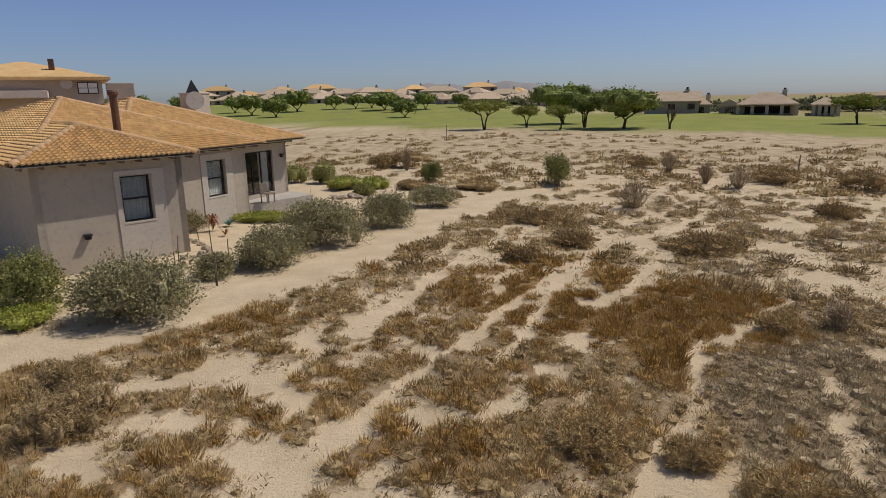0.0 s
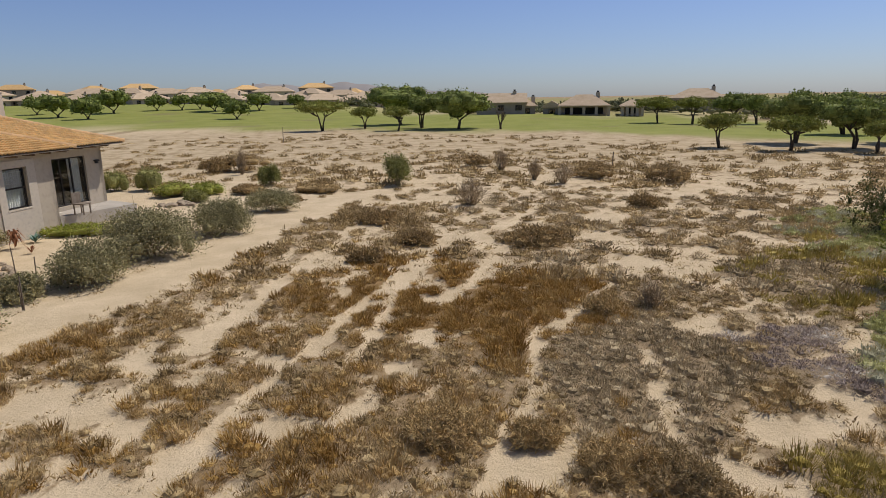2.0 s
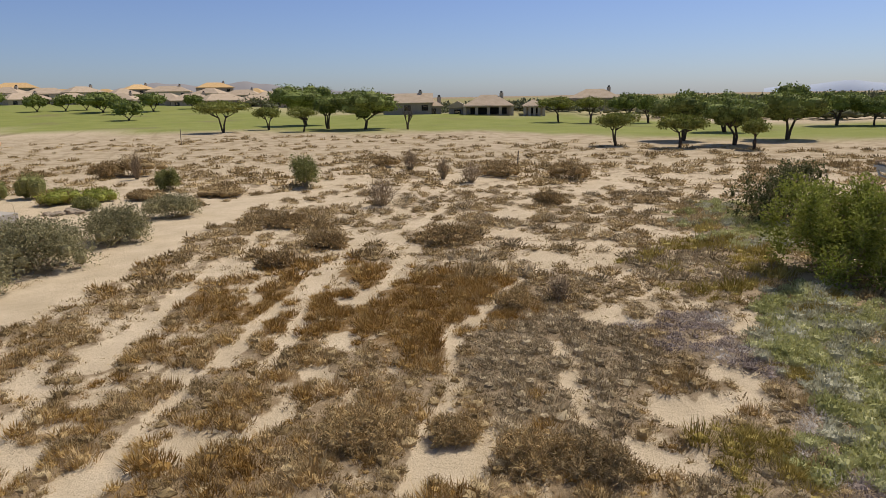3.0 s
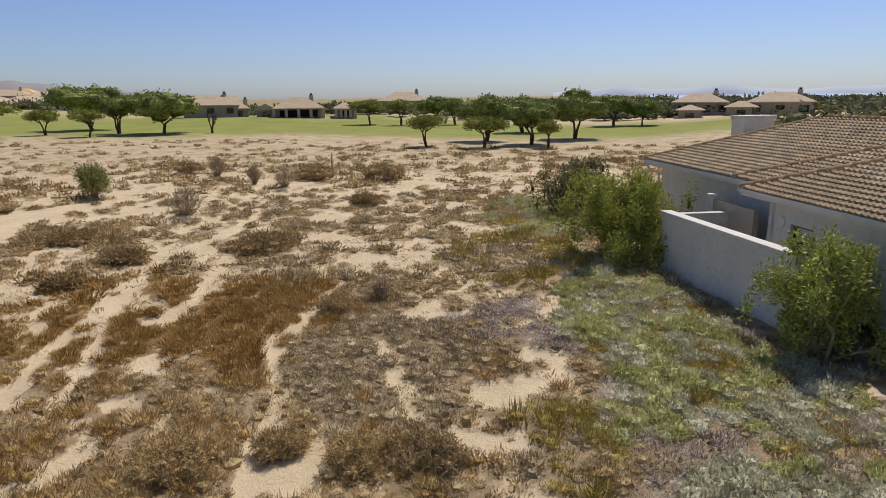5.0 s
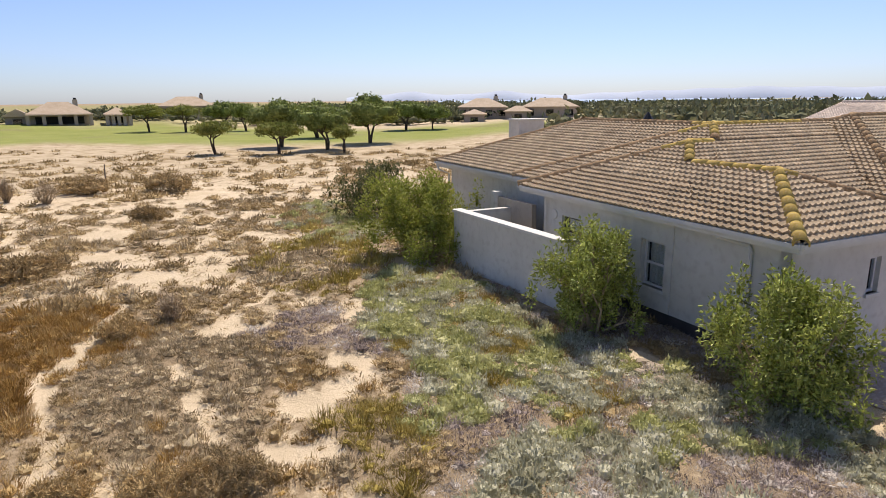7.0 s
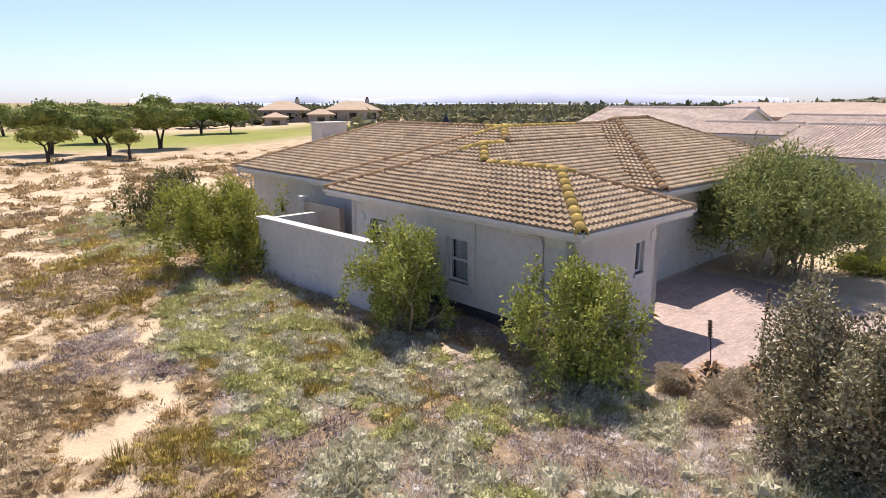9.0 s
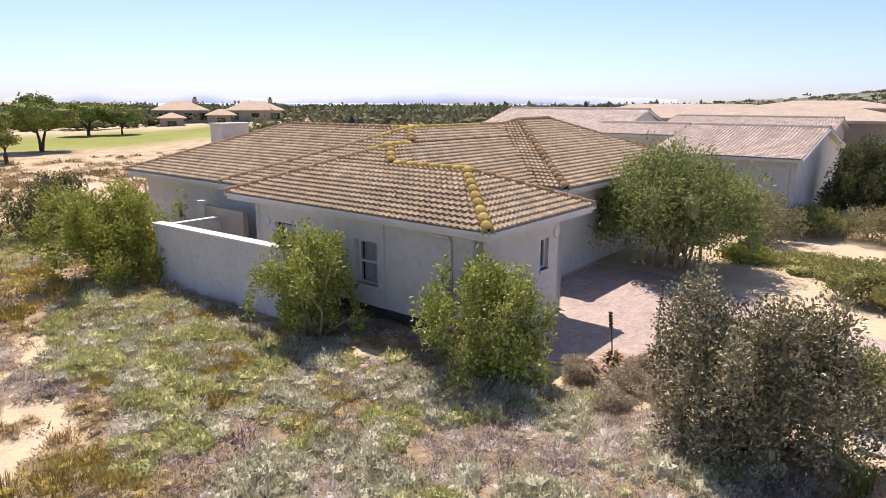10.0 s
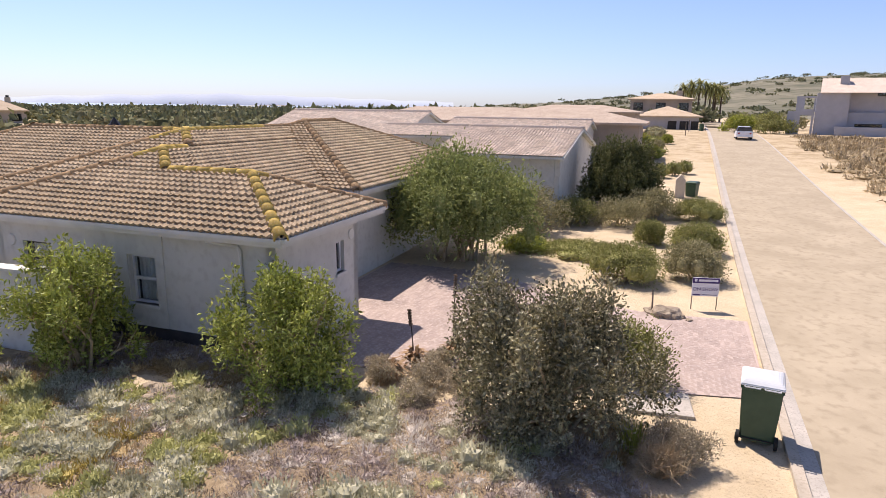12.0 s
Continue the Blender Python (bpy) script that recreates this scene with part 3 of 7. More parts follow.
def ground_mat():
    m = bpy.data.materials.new("sand and scrub ground")
    m.use_nodes = True
    N, L = m.node_tree.nodes, m.node_tree.links
    bs = N["Principled BSDF"]
    bs.inputs["Roughness"].default_value, bs.inputs["Specular IOR Level"].default_value = 0.95, 0.1
    at = N.new("ShaderNodeAttribute")
    at.attribute_name = "cover"
    sep = N.new("ShaderNodeSeparateColor")
    L.new(at.outputs["Color"], sep.inputs["Color"])
    co = N.new("ShaderNodeTexCoord")

    def tex(scale, detail=6, rough=0.6):
        t = N.new("ShaderNodeTexNoise")
        t.inputs["Scale"].default_value, t.inputs["Detail"].default_value, t.inputs["Roughness"].default_value = scale, detail, rough
        L.new(co.outputs["Object"], t.inputs["Vector"])
        return t.outputs["Fac"]

    def ramp(fac, stops):
        r = N.new("ShaderNodeValToRGB")
        while len(r.color_ramp.elements) < len(stops):
            r.color_ramp.elements.new(0.5)
        for e, (p, c) in zip(r.color_ramp.elements, stops):
            e.position, e.color = p, (*c, 1)
        L.new(fac, r.inputs["Fac"])
        return r.outputs["Color"]

    def mixc(fac, a, b):
        x = N.new("ShaderNodeMix")
        x.data_type = "RGBA"
        L.new(fac, x.inputs[0])
        L.new(a, x.inputs[6])
        L.new(b, x.inputs[7])
        return x.outputs[2]

    def mathn(op, a, b):
        x = N.new("ShaderNodeMath")
        x.operation = op
        for k, v in enumerate((a, b)):
            if isinstance(v, float):
                x.inputs[k].default_value = v
            else:
                L.new(v, x.inputs[k])
        return x.outputs[0]

    def ranged(v, lo, hi):
        r = N.new("ShaderNodeMapRange")
        r.interpolation_type = "SMOOTHSTEP"
        r.inputs["From Min"].default_value, r.inputs["From Max"].default_value = lo, hi
        L.new(v, r.inputs["Value"])
        return r.outputs["Result"]

    sand = ramp(tex(0.9), [(0.3, (0.53, 0.425, 0.275)), (0.7, (0.68, 0.56, 0.385))])
    sand = mixc(ranged(tex(30.0, 8, 0.7), 0.53, 0.70), sand, ramp(tex(3.0), [(0.3, (0.27, 0.20, 0.12)), (0.7, (0.36, 0.28, 0.18))]))
    litter = ramp(tex(7.0), [(0.3, (0.25, 0.185, 0.11)), (0.55, (0.36, 0.275, 0.17)), (0.75, (0.46, 0.365, 0.24))])
    redlit = ramp(tex(7.0), [(0.3, (0.20, 0.12, 0.045)), (0.7, (0.32, 0.205, 0.09))])
    litter = mixc(sep.outputs["Blue"], litter, redlit)
    edge = mathn("ADD", sep.outputs["Red"], mathn("MULTIPLY", mathn("SUBTRACT", tex(4.5, 9, 0.75), 0.5), 0.8))
    base = mixc(ranged(edge, 0.47, 0.62), sand, litter)
    hay = mixc(ranged(tex(0.55, 8, 0.7), 0.42, 0.62), ramp(tex(2.5), [(0.3, (0.45, 0.36, 0.235)), (0.7, (0.55, 0.45, 0.305))]), ramp(tex(3.0), [(0.3, (0.27, 0.20, 0.11)), (0.7, (0.36, 0.275, 0.155))]))
    base = mixc(mathn("MULTIPLY", at.outputs["Alpha"], 0.8), base, hay)
    grass = ramp(tex(0.16), [(0.35, (0.225, 0.25, 0.062)), (0.65, (0.28, 0.295, 0.085))])
    grass = mixc(ranged(tex(0.05), 0.55, 0.7), grass, ramp(tex(1.5), [(0.3, (0.20, 0.19, 0.075)), (0.7, (0.26, 0.23, 0.10))]))
    base = mixc(sep.outputs["Green"], base, grass)
    L.new(base, bs.inputs["Base Color"])
    bp = N.new("ShaderNodeBump")
    bp.inputs["Strength"].default_value, bp.inputs["Distance"].default_value = 0.8, 0.06
    L.new(tex(9.0, 8, 0.7), bp.inputs["Height"])
    L.new(bp.outputs["Normal"], bs.inputs["Normal"])
    return m


build_ground()


# ---- roofs, walls, openings ----
def tile_mesh(mat, w=0.17, l=0.27, wave=0.044):
    """One rolled roof tile, its long way up the slope along +y, its lower edge at y = 0: a flat pan and a narrow round roll."""
    n = 4
    V, F = [], []
    for k in range(n + 1):
        x = -w / 2 + w * k / n
        z = wave * max(0.0, math.cos(math.pi * (k / n - 0.5) * 1.35)) ** 1.3 + 0.002
        V += [(x, 0, z + 0.068), (x, l, z), (x, 0.012, z + 0.012)]
    for k in range(n):
        a, b = 3 * k, 3 * k + 3
        F += [(a, b, b + 1, a + 1), (a + 2, b + 2, b, a)]
    return np.array(V), np.array(F)


TV, TF = tile_mesh(None)
GAUGE, TWIDE = 0.20, 0.165


def cap_mesh(mat, l=0.44, r=0.125):
    V, F, n = [], [], 7
    for k in range(n + 1):
        a = math.pi * (k / n * 1.16 - 0.08)
        V += [(0, math.cos(a) * r * 1.12, math.sin(a) * r * 1.05), (l, math.cos(a) * r * 0.92, math.sin(a) * r * 0.9), (0, math.cos(a) * r * 0.85, math.sin(a) * r * 0.8)]
    for k in range(n):
        a, b = 3 * k, 3 * k + 3
        F += [(a, a + 1, b + 1, b), (a + 2, a, b, b + 2)]
    return mesh_np("ridge_tile", V, F, mat, True)


def hip_at(rect, u, v, he, m):
    u0, u1, v0, v1 = rect[:4]
    return rect[4] + m * min(u - u0, u1 - u, v - v0, v1 - v) if len(rect) > 4 else he + m * min(u - u0, u1 - u, v - v0, v1 - v)


def hip_roof(house, rects, he, m, tile_mat, field_mat, ridge_mat, pick=None, most=300, plain=None, mossy=None):
    """Hipped roofs over rectangles (u0, u1, v0, v1[, eave height]) of the house's own axes, which meet in valleys."""
    roof = part("roof", bmesh.new(), UNDER, house)
    single = mesh_np("roof_tile", TV, TF, tile_mat)
    cap = cap_mesh(ridge_mat)
    other_cap = cap_mesh(plain or ridge_mat)
    FV, FF, count = [], [], 0
    nv = len(TV)
    ca = math.atan(m)
    under, fas = bmesh.new(), bmesh.new()
    for ri, rect in enumerate(rects):
        u0, u1, v0, v1 = rect[:4]
        zeave = rect[4] if len(rect) > 4 else he
        # corner, direction along the eave, direction inwards, length, the depth of the other side
        sides = [((u0, v1), (0, -1), (1, 0), v1 - v0, u1 - u0), ((u0, v0), (1, 0), (0, 1), u1 - u0, v1 - v0), ((u1, v0), (0, 1), (-1, 0), v1 - v0, u1 - u0), ((u1, v1), (-1, 0), (0, -1), u1 - u0, v1 - v0)]
        half = min(u1 - u0, v1 - v0) / 2
        for (cu, cv), (au, av), (iu, iv), length, across in sides:
            top = min(length, across) / 2
            if length > 2 * top + 1e-6:
                poly = [(0, 0), (length, 0), (length - top, top), (top, top)]
            else:
                poly = [(0, 0), (length, 0), (length / 2, top)]
            under.faces.new([under.verts.new((cu + s * au + r * iu, cv + s * av + r * iv, zeave + m * r - 0.02)) for s, r in poly])
            rows = int(math.ceil(top / (GAUGE * math.cos(ca))))
            for row in range(rows):
                r = row * GAUGE * math.cos(ca) - 0.04
                for k in range(-1, int(length / TWIDE) + 2):
                    s = (k + 0.5 * 0) * TWIDE + TWIDE / 2
                    rc = r + 0.10
                    if s < rc - TWIDE * 0.75 or s > length - rc + TWIDE * 0.75:
                        continue
                    pu, pv = cu + s * au + rc * iu, cv + s * av + rc * iv
                    z = zeave + m * rc
                    if any(hip_at(o, pu, pv, he, m) > z + (-0.02 if k2 < ri else 0.10) for k2, o in enumerate(rects) if k2 != ri):
                        continue
                    clear = s - TWIDE / 2 > r + 0.27 and s + TWIDE / 2 < length - r - 0.27 and r + 0.27 < top
                    base = Matrix(((au, iu * math.cos(ca), -iu * math.sin(ca), cu + s * au + r * iu), (av, iv * math.cos(ca), -iv * math.sin(ca), cv + s * av + r * iv), (0, math.sin(ca), math.cos(ca), zeave + m * r), (0, 0, 0, 1)))
                    if clear and pick and count < most and pick(pu, pv, ri):
                        ob = part("roof_tile", single, tile_mat, roof)
                        ob.matrix_basis = base
                        count += 1
                        continue
                    W = TV.copy()
                    x, y = W[:, 0] + s, r + W[:, 1] * math.cos(ca)
                    y = np.minimum(y, top)
                    x = np.clip(x, np.maximum(y, 0), length - np.maximum(y, 0))
                    zz = zeave + m * y + W[:, 2] / math.cos(ca)
                    FV.append(np.stack([cu + x * au + y * iu, cv + x * av + y * iv, zz], 1))
                    FF.append(TF + nv * (len(FV) - 1))
        # ridge and hip tiles
        if u1 - u0 > v1 - v0:
            ends = [(u0 + half, (v0 + v1) / 2), (u1 - half, (v0 + v1) / 2)]
        else:
            ends = [((u0 + u1) / 2, v0 + half), ((u0 + u1) / 2, v1 - half)]
        zt = zeave + m * half
        lines = [((u0, v0, zeave), None), ((u1, v0, zeave), None), ((u0, v1, zeave), None), ((u1, v1, zeave), None)]
        runs = [(Vector((*ends[0], zt)), Vector((*ends[1], zt)))]
        for (a, b, z), _ in lines:
            e = min(ends, key=lambda q: math.hypot(q[0] - a, q[1] - b))
            runs.append((Vector((a, b, z)), Vector((*e, zt))))
        for run, (p, q) in enumerate(runs):
            n = int((q - p).length / 0.36)
            if n < 1:
                continue
            d = (q - p).normalized()
            for k in range(n + 1):
                w = p + d * min(0.36 * k, (q - p).length - 0.3)
                c = w + d * 0.2
                if any(hip_at(o, c.x, c.y, he, m) > c.z + (-0.03 if k2 < ri or run == 0 else 0.03) for k2, o in enumerate(rects) if k2 != ri):
                    continue
                ob = part("ridge_tile", other_cap if mossy and not mossy(c.x, c.y, ri) else cap, ridge_mat, roof)
                ob.matrix_basis = Matrix.Translation(w + Vector((0, 0, 0.005))) @ d.to_track_quat("X", "Z").to_matrix().to_4x4()
    me = roof.data
    under.to_mesh(me)
    under.free()
    me.materials.append(UNDER)
    tagged(part("roof_tile_field", mesh_np("roof_tile_field", np.concatenate(FV), np.concatenate(FF), field_mat), field_mat, roof), kind="stuff")
    return roof


def eave_run(house, a, b, z, mat, out, h=0.2, gutter=True, t=0.03, name="fascia"):
    """A fascia board with a half-round gutter lip between two corners of the house's own axes; out: the way it faces."""
    bm = bmesh.new()
    a, b, o = Vector((*a, 0)), Vector((*b, 0)), Vector((*out, 0))
    for p0, p1, z0, z1 in ((a - o * 0.02, a - o * (0.02 + t), z - h, z), (a + o * 0.07, a - o * 0.015, z - 0.10, z - 0.02)):
        q0, q1 = p0 + (b - a), p1 + (b - a)
        vs = [bm.verts.new((p.x, p.y, zz)) for zz in (z0, z1) for p in (p0, q0, q1, p1)]
        for f in ((0, 1, 2, 3), (4, 5, 6, 7), (0, 1, 5, 4), (1, 2, 6, 5), (2, 3, 7, 6), (3, 0, 4, 7)):
            bm.faces.new([vs[k] for k in f])
    bmesh.ops.recalc_face_normals(bm, faces=bm.faces)
    return part(name, bm, mat, house)


def wall(house, a, b, z0, z1, mat, holes=(), t=0.22, name="wall", out=0.0):
    """A wall from a to b (its outer face; the inside lies to the left), one shell with openings (s0, s1, low, high) through it."""
    a, b = Vector((*a, 0)), Vector((*b, 0))
    d = (b - a).normalized()
    length = (b - a).length
    nrm = Vector((-d.y, d.x, 0))
    ss = sorted({0, length, *[h[0] for h in holes], *[h[1] for h in holes]})
    zs = sorted({z0, z1, *[h[2] for h in holes if h[2] > z0], *[h[3] for h in holes]})
    bm = bmesh.new()
    made = {}

    def vert(i, j, k):
        if (i, j, k) not in made:
            made[i, j, k] = bm.verts.new((ss[i], -out if k == 0 else t - out, zs[j]))
        return made[i, j, k]

    def full(i, j):
        if not (0 <= i < len(ss) - 1 and 0 <= j < len(zs) - 1):
            return False
        x, z = (ss[i] + ss[i + 1]) / 2, (zs[j] + zs[j + 1]) / 2
        return not any(h[0] < x < h[1] and h[2] < z < h[3] for h in holes)

    for i in range(len(ss) - 1):
        for j in range(len(zs) - 1):
            if not full(i, j):
                continue
            bm.faces.new((vert(i, j, 0), vert(i + 1, j, 0), vert(i + 1, j + 1, 0), vert(i, j + 1, 0)))
            bm.faces.new((vert(i, j, 1), vert(i, j + 1, 1), vert(i + 1, j + 1, 1), vert(i + 1, j, 1)))
            for di, dj, (p, q) in ((-1, 0, ((0, 0), (0, 1))), (1, 0, ((1, 1), (1, 0))), (0, -1, ((1, 0), (0, 0))), (0, 1, ((0, 1), (1, 1)))):
                if not full(i + di, j + dj):
                    bm.faces.new((vert(i + p[0], j + p[1], 0), vert(i + q[0], j + q[1], 0), vert(i + q[0], j + q[1], 1), vert(i + p[0], j + p[1], 1)))
    bmesh.ops.recalc_face_normals(bm, faces=bm.faces)
    ob = part(name, bm, mat, house)
    ob.matrix_basis = Matrix(((d.x, nrm.x, 0, a.x), (d.y, nrm.y, 0, a.y), (0, 0, 1, 0), (0, 0, 0, 1)))
    return ob


def window(house, a, b, s0, s1, z0, z1, frame_mat, style="sash", back=0.09, curtain=True, name="window", sill=True):
    """A window in the wall from a to b: frame, bars, panes, sill, and a curtain and dark room behind it."""
    a, b = Vector((*a, 0)), Vector((*b, 0))
    d = (b - a).normalized()
    nrm = Vector((-d.y, d.x, 0))
    w, h = s1 - s0, z1 - z0
    o = part(name, boxes((0, back, 0, 0.055, back + 0.06, h), (w - 0.055, back, 0, w, back + 0.06, h), (0.055, back, h - 0.055, w - 0.055, back + 0.06, h), (0.055, back, 0, w - 0.055, back + 0.06, 0.055)), frame_mat, house)
    o.matrix_basis = Matrix(((d.x, nrm.x, 0, a.x + d.x * s0), (d.y, nrm.y, 0, a.y + d.y * s0), (0, 0, 1, z0), (0, 0, 0, 1)))
    spans = [(0.055, w - 0.055, 0.055, h - 0.055)]
    if style == "sash":
        part("transom", boxes((0.055, back - 0.005, h * 0.48, w - 0.055, back + 0.055, h * 0.48 + 0.06)), frame_mat, o)
        spans = [(0.055, w - 0.055, 0.055, h * 0.48), (0.055, w - 0.055, h * 0.48 + 0.06, h - 0.055)]
    elif style == "bars":
        part("transom", boxes((0.055, back - 0.005, h * 0.48, w - 0.055, back + 0.055, h * 0.48 + 0.06)), frame_mat, o)
        for k in (0.2, 0.4, 0.6, 0.8):
            zz = h * 0.52 + (h * 0.46) * k
            part("bar", boxes((0.06, back + 0.065, zz, w - 0.06, back + 0.08, zz + 0.018)), FRAME_W, o)
        part("bar", boxes((w * 0.48, back + 0.065, h * 0.52, w * 0.48 + 0.018, back + 0.08, h - 0.06)), FRAME_W, o)
        spans = [(0.055, w - 0.055, 0.055, h * 0.48), (0.055, w - 0.055, h * 0.48 + 0.06, h - 0.055)]
    elif style == "cross":
        part("transom", boxes((0.055, back - 0.005, h * 0.5, w - 0.055, back + 0.055, h * 0.5 + 0.05)), frame_mat, o)
        part("mullion", boxes((w * 0.5 - 0.025, back - 0.006, 0.055, w * 0.5 + 0.025, back + 0.056, h - 0.055)), frame_mat, o)
    elif style == "door":
        for k in (0.33, 0.62):
            part("stile", boxes((w * k, back - 0.006, 0.055, w * k + 0.06, back + 0.056, h - 0.055)), frame_mat, o)
    for x0, x1, y0, y1 in spans:
        pane = part("pane", boxes((x0, back + 0.025, y0, x1, back + 0.033, y1)), GLASS, o)
        pane.visible_shadow = False
    part("room", boxes((0, back + 0.55, -0.02, w, back + 0.57, h + 0.02), (-0.02, back + 0.07, -0.02, 0, back + 0.57, h + 0.02), (w, back + 0.07, -0.02, w + 0.02, back + 0.57, h + 0.02), (0, back + 0.07, h, w, back + 0.57, h + 0.02), (0, back + 0.07, -0.02, w, back + 0.57, 0)), DARK, o)
    if curtain:
        V, F = [], []
        # full height except in doors: upper half stands in for sky reflected in panes
        spans2 = ([(w * 0.62, w * 0.93, 0.0, h * 0.96)] if style == "door" else [(0.03, w - 0.03, 0.02, h - 0.04)])
        for x0, x1, y0, y1 in spans2:
            n = max(int((x1 - x0) / 0.022), 4)
            k0 = len(V)
            for k in range(n + 1):
                y = back + 0.16 + 0.022 * math.sin(k * 1.25) + 0.008 * math.sin(k * 0.37)
                V += [(x0 + (x1 - x0) * k / n, y, y0), (x0 + (x1 - x0) * k / n, y - 0.004, y1)]
            F += [(k0 + 2 * k, k0 + 2 * k + 2, k0 + 2 * k + 3, k0 + 2 * k + 1) for k in range(n)]
        part("curtain", mesh_np("curtain", V, F, CURTAIN, True), CURTAIN, o)
    if sill:
        part("sill", boxes((-0.05, -0.05, -0.07, w + 0.05, back, 0.0), bevel=0.01), PLASTER_T if frame_mat is FRAME_D else FASCIA, o)
    return o


def axes(o, ang):
    """A house's own axes: u along the bearing, v to its left, z up."""
    return Matrix.Translation((o[0], o[1], o[2] if len(o) > 2 else 0)) @ Matrix.Rotation(radians(ang), 4, "Z")


# ---- the white house with the mossy roof ----
# own axes: x along the street side, y along the side that faces the empty plot
RH = (11.778, 0.674)
rh = thing("house", axes(RH, -31.0), "white plastered bungalow with weathered brown tiled hip roofs", "house")
SL = 0.39
RECTS_R = [(0, 4.394, 0, 8.695), (0, 14.0, 2.373, 8.695), (0.95, 15.0, 2.40, 10.55, 2.63), (0.95, 9.1, 2.40, 16.4, 2.63), (6.05, 16.8, 1.6, 10.3, 2.69)]
hip_roof(rh, RECTS_R, 2.61, SL, TILE_R, TILE_RS, LICHEN, pick=lambda u, v, r: r == 0 and u < 2.3, plain=RIDGE_B, mossy=lambda x, y, r: r == 0 and x < 2.45 and y < 5 or r == 1 and x > 1.5 and y < 6.0 or r in (2, 3) and 4.3 < x < 8.5 and y < 7.2)
for a, b, z, out in (((0, 8.695), (0, 0), 2.64, (-1, 0)), ((0, 0), (4.394, 0), 2.64, (0, -1)), ((4.394, 0), (4.394, 2.4), 2.64, (1, 0)), ((0.95, 16.4), (0.95, 8.7), 2.65, (-1, 0)), ((6.05, 4), (6.05, 1.6), 2.70, (-1, 0)), ((6.05, 1.6), (16.8, 1.6), 2.70, (0, -1)), ((0, 8.695), (1.4, 8.695), 2.64, (0, 1))):
    eave_run(rh, a, b, z, FASCIA, out)
W0, W1 = (0.45, 8.05), (0.45, 0.45)
west_holes = [(3.95, 4.66, 0.83, 1.88), (0.86, 1.73, 1.1, 1.93)]
wall(rh, W0, W1, 0.34, 2.55, PLASTER_W, west_holes)
wall(rh, (0.47, 8.05), (0.47, 0.47), -0.3, 0.34, PLINTH, name="plinth")
window(rh, W0, W1, *west_holes[0], FRAME_W, "sash")
window(rh, W0, W1, *west_holes[1], FRAME_D, "sash")
wall(rh, (0.447, 4.42), (0.447, 3.16), 0.35, 2.36, PLASTER_W, [(0.3, 1.05, 0.76, 1.9)], t=0.034, out=0.034, name="window_surround")
wall(rh, (0.45, 0.45), (3.78, 0.45), -0.3, 2.55, PLASTER_W, [(2.3, 2.66, 1.25, 1.98)])
window(rh, (0.45, 0.45), (3.78, 0.45), 2.3, 2.66, 1.25, 1.98, FRAME_W, "plain", curtain=False)
wall(rh, (3.78, 0.45), (3.78, 5.0), -0.3, 2.55, PLASTER_W, [(0.9, 3.4, -0.3, 2.1)])
for row in ((0.05, 0.05, 2.44, 4.34, 8.6, 2.48), (1.05, 8.75, 2.40, 9, 16.3, 2.44), (6.15, 1.7, 2.5, 16.7, 10, 2.54), (4.4, 2.45, 2.44, 6.1, 8.6, 2.48)):
    part("soffit", boxes(row), FASCIA, rh)
wall(rh, (4.0, 5.0), (6.4, 5.0), -0.3, 2.55, PLASTER_W, [(0.6, 1.5, -0.3, 2.1)])
wall(rh, (6.4, 5.0), (6.4, 2.0), -0.3, 2.55, PLASTER_W)
wall(rh, (6.4, 2.0), (13.7, 2.0), -0.3, 2.55, PLASTER_W, [(2.6, 3.4, 1.0, 2.1)])
window(rh, (6.4, 2.0), (13.7, 2.0), 2.6, 3.4, 1.0, 2.1, FRAME_W, "sash", curtain=False)
wall(rh, (13.7, 2.0), (13.7, 10.1), -0.3, 2.55, PLASTER_W)
wall(rh, (1.4, 15.9), (1.4, 8.1), -0.3, 2.4, PLASTER_W)
wall(rh, (9, 15.9), (1.4, 15.9), -0.3, 2.4, PLASTER_W)
wall(rh, (1.4, 8.05), (0.45, 8.05), -0.3, 2.55, PLASTER_W)
for px, py, pz, nx in ((0.44, 7.52, 1.92, 1), (3.43, 0.44, 2.06, 0)):
    bm = bmesh.new()
    bmesh.ops.create_cone(bm, cap_ends=True, segments=24, radius1=0.14, radius2=0.12, depth=0.05, matrix=Matrix.Translation((px, py, pz)) @ (Matrix.Rotation(radians(-90), 4, "Y") if nx else Matrix.Rotation(radians(90), 4, "X")))
    part("vent", bm, FASCIA, rh, "round plastered vent")
bm = bmesh.new()
tube(bm, [(0.05, 1.74, 2.60), (0.05, 1.74, 2.42), (0.40, 1.30, 2.30), (0.40, 1.24, 2.2), (0.40, 1.24, 0.1)], [0.04] * 5, 8)
part("downpipe", bm, FASCIA, rh)
bm = bmesh.new()
tube(bm, [(1.0, 16.35, 2.45), (1.0, 16.2, 2.3), (1.33, 16.0, 2.15), (1.33, 15.97, 0.1)], [0.04] * 4, 8)
part("downpipe", bm, FASCIA, rh)
ch = part("chimney", boxes((4.2, 15.4, 2.4, 5.4, 16.2, 4.15), (4.15, 15.35, 4.15, 5.45, 16.25, 4.22), bevel=0.02), PLASTER_W, rh)
bm = bmesh.new()
bmesh.ops.create_cone(bm, segments=8, cap_ends=True, radius1=0.3, radius2=0.03, depth=0.4, matrix=Matrix.Translation(axes(RH, -31.0).inverted() @ Vector((29.0, 8.2, 4.2))))
part("cowl", bm, BLACK, rh, "dark pointed chimney cowl")

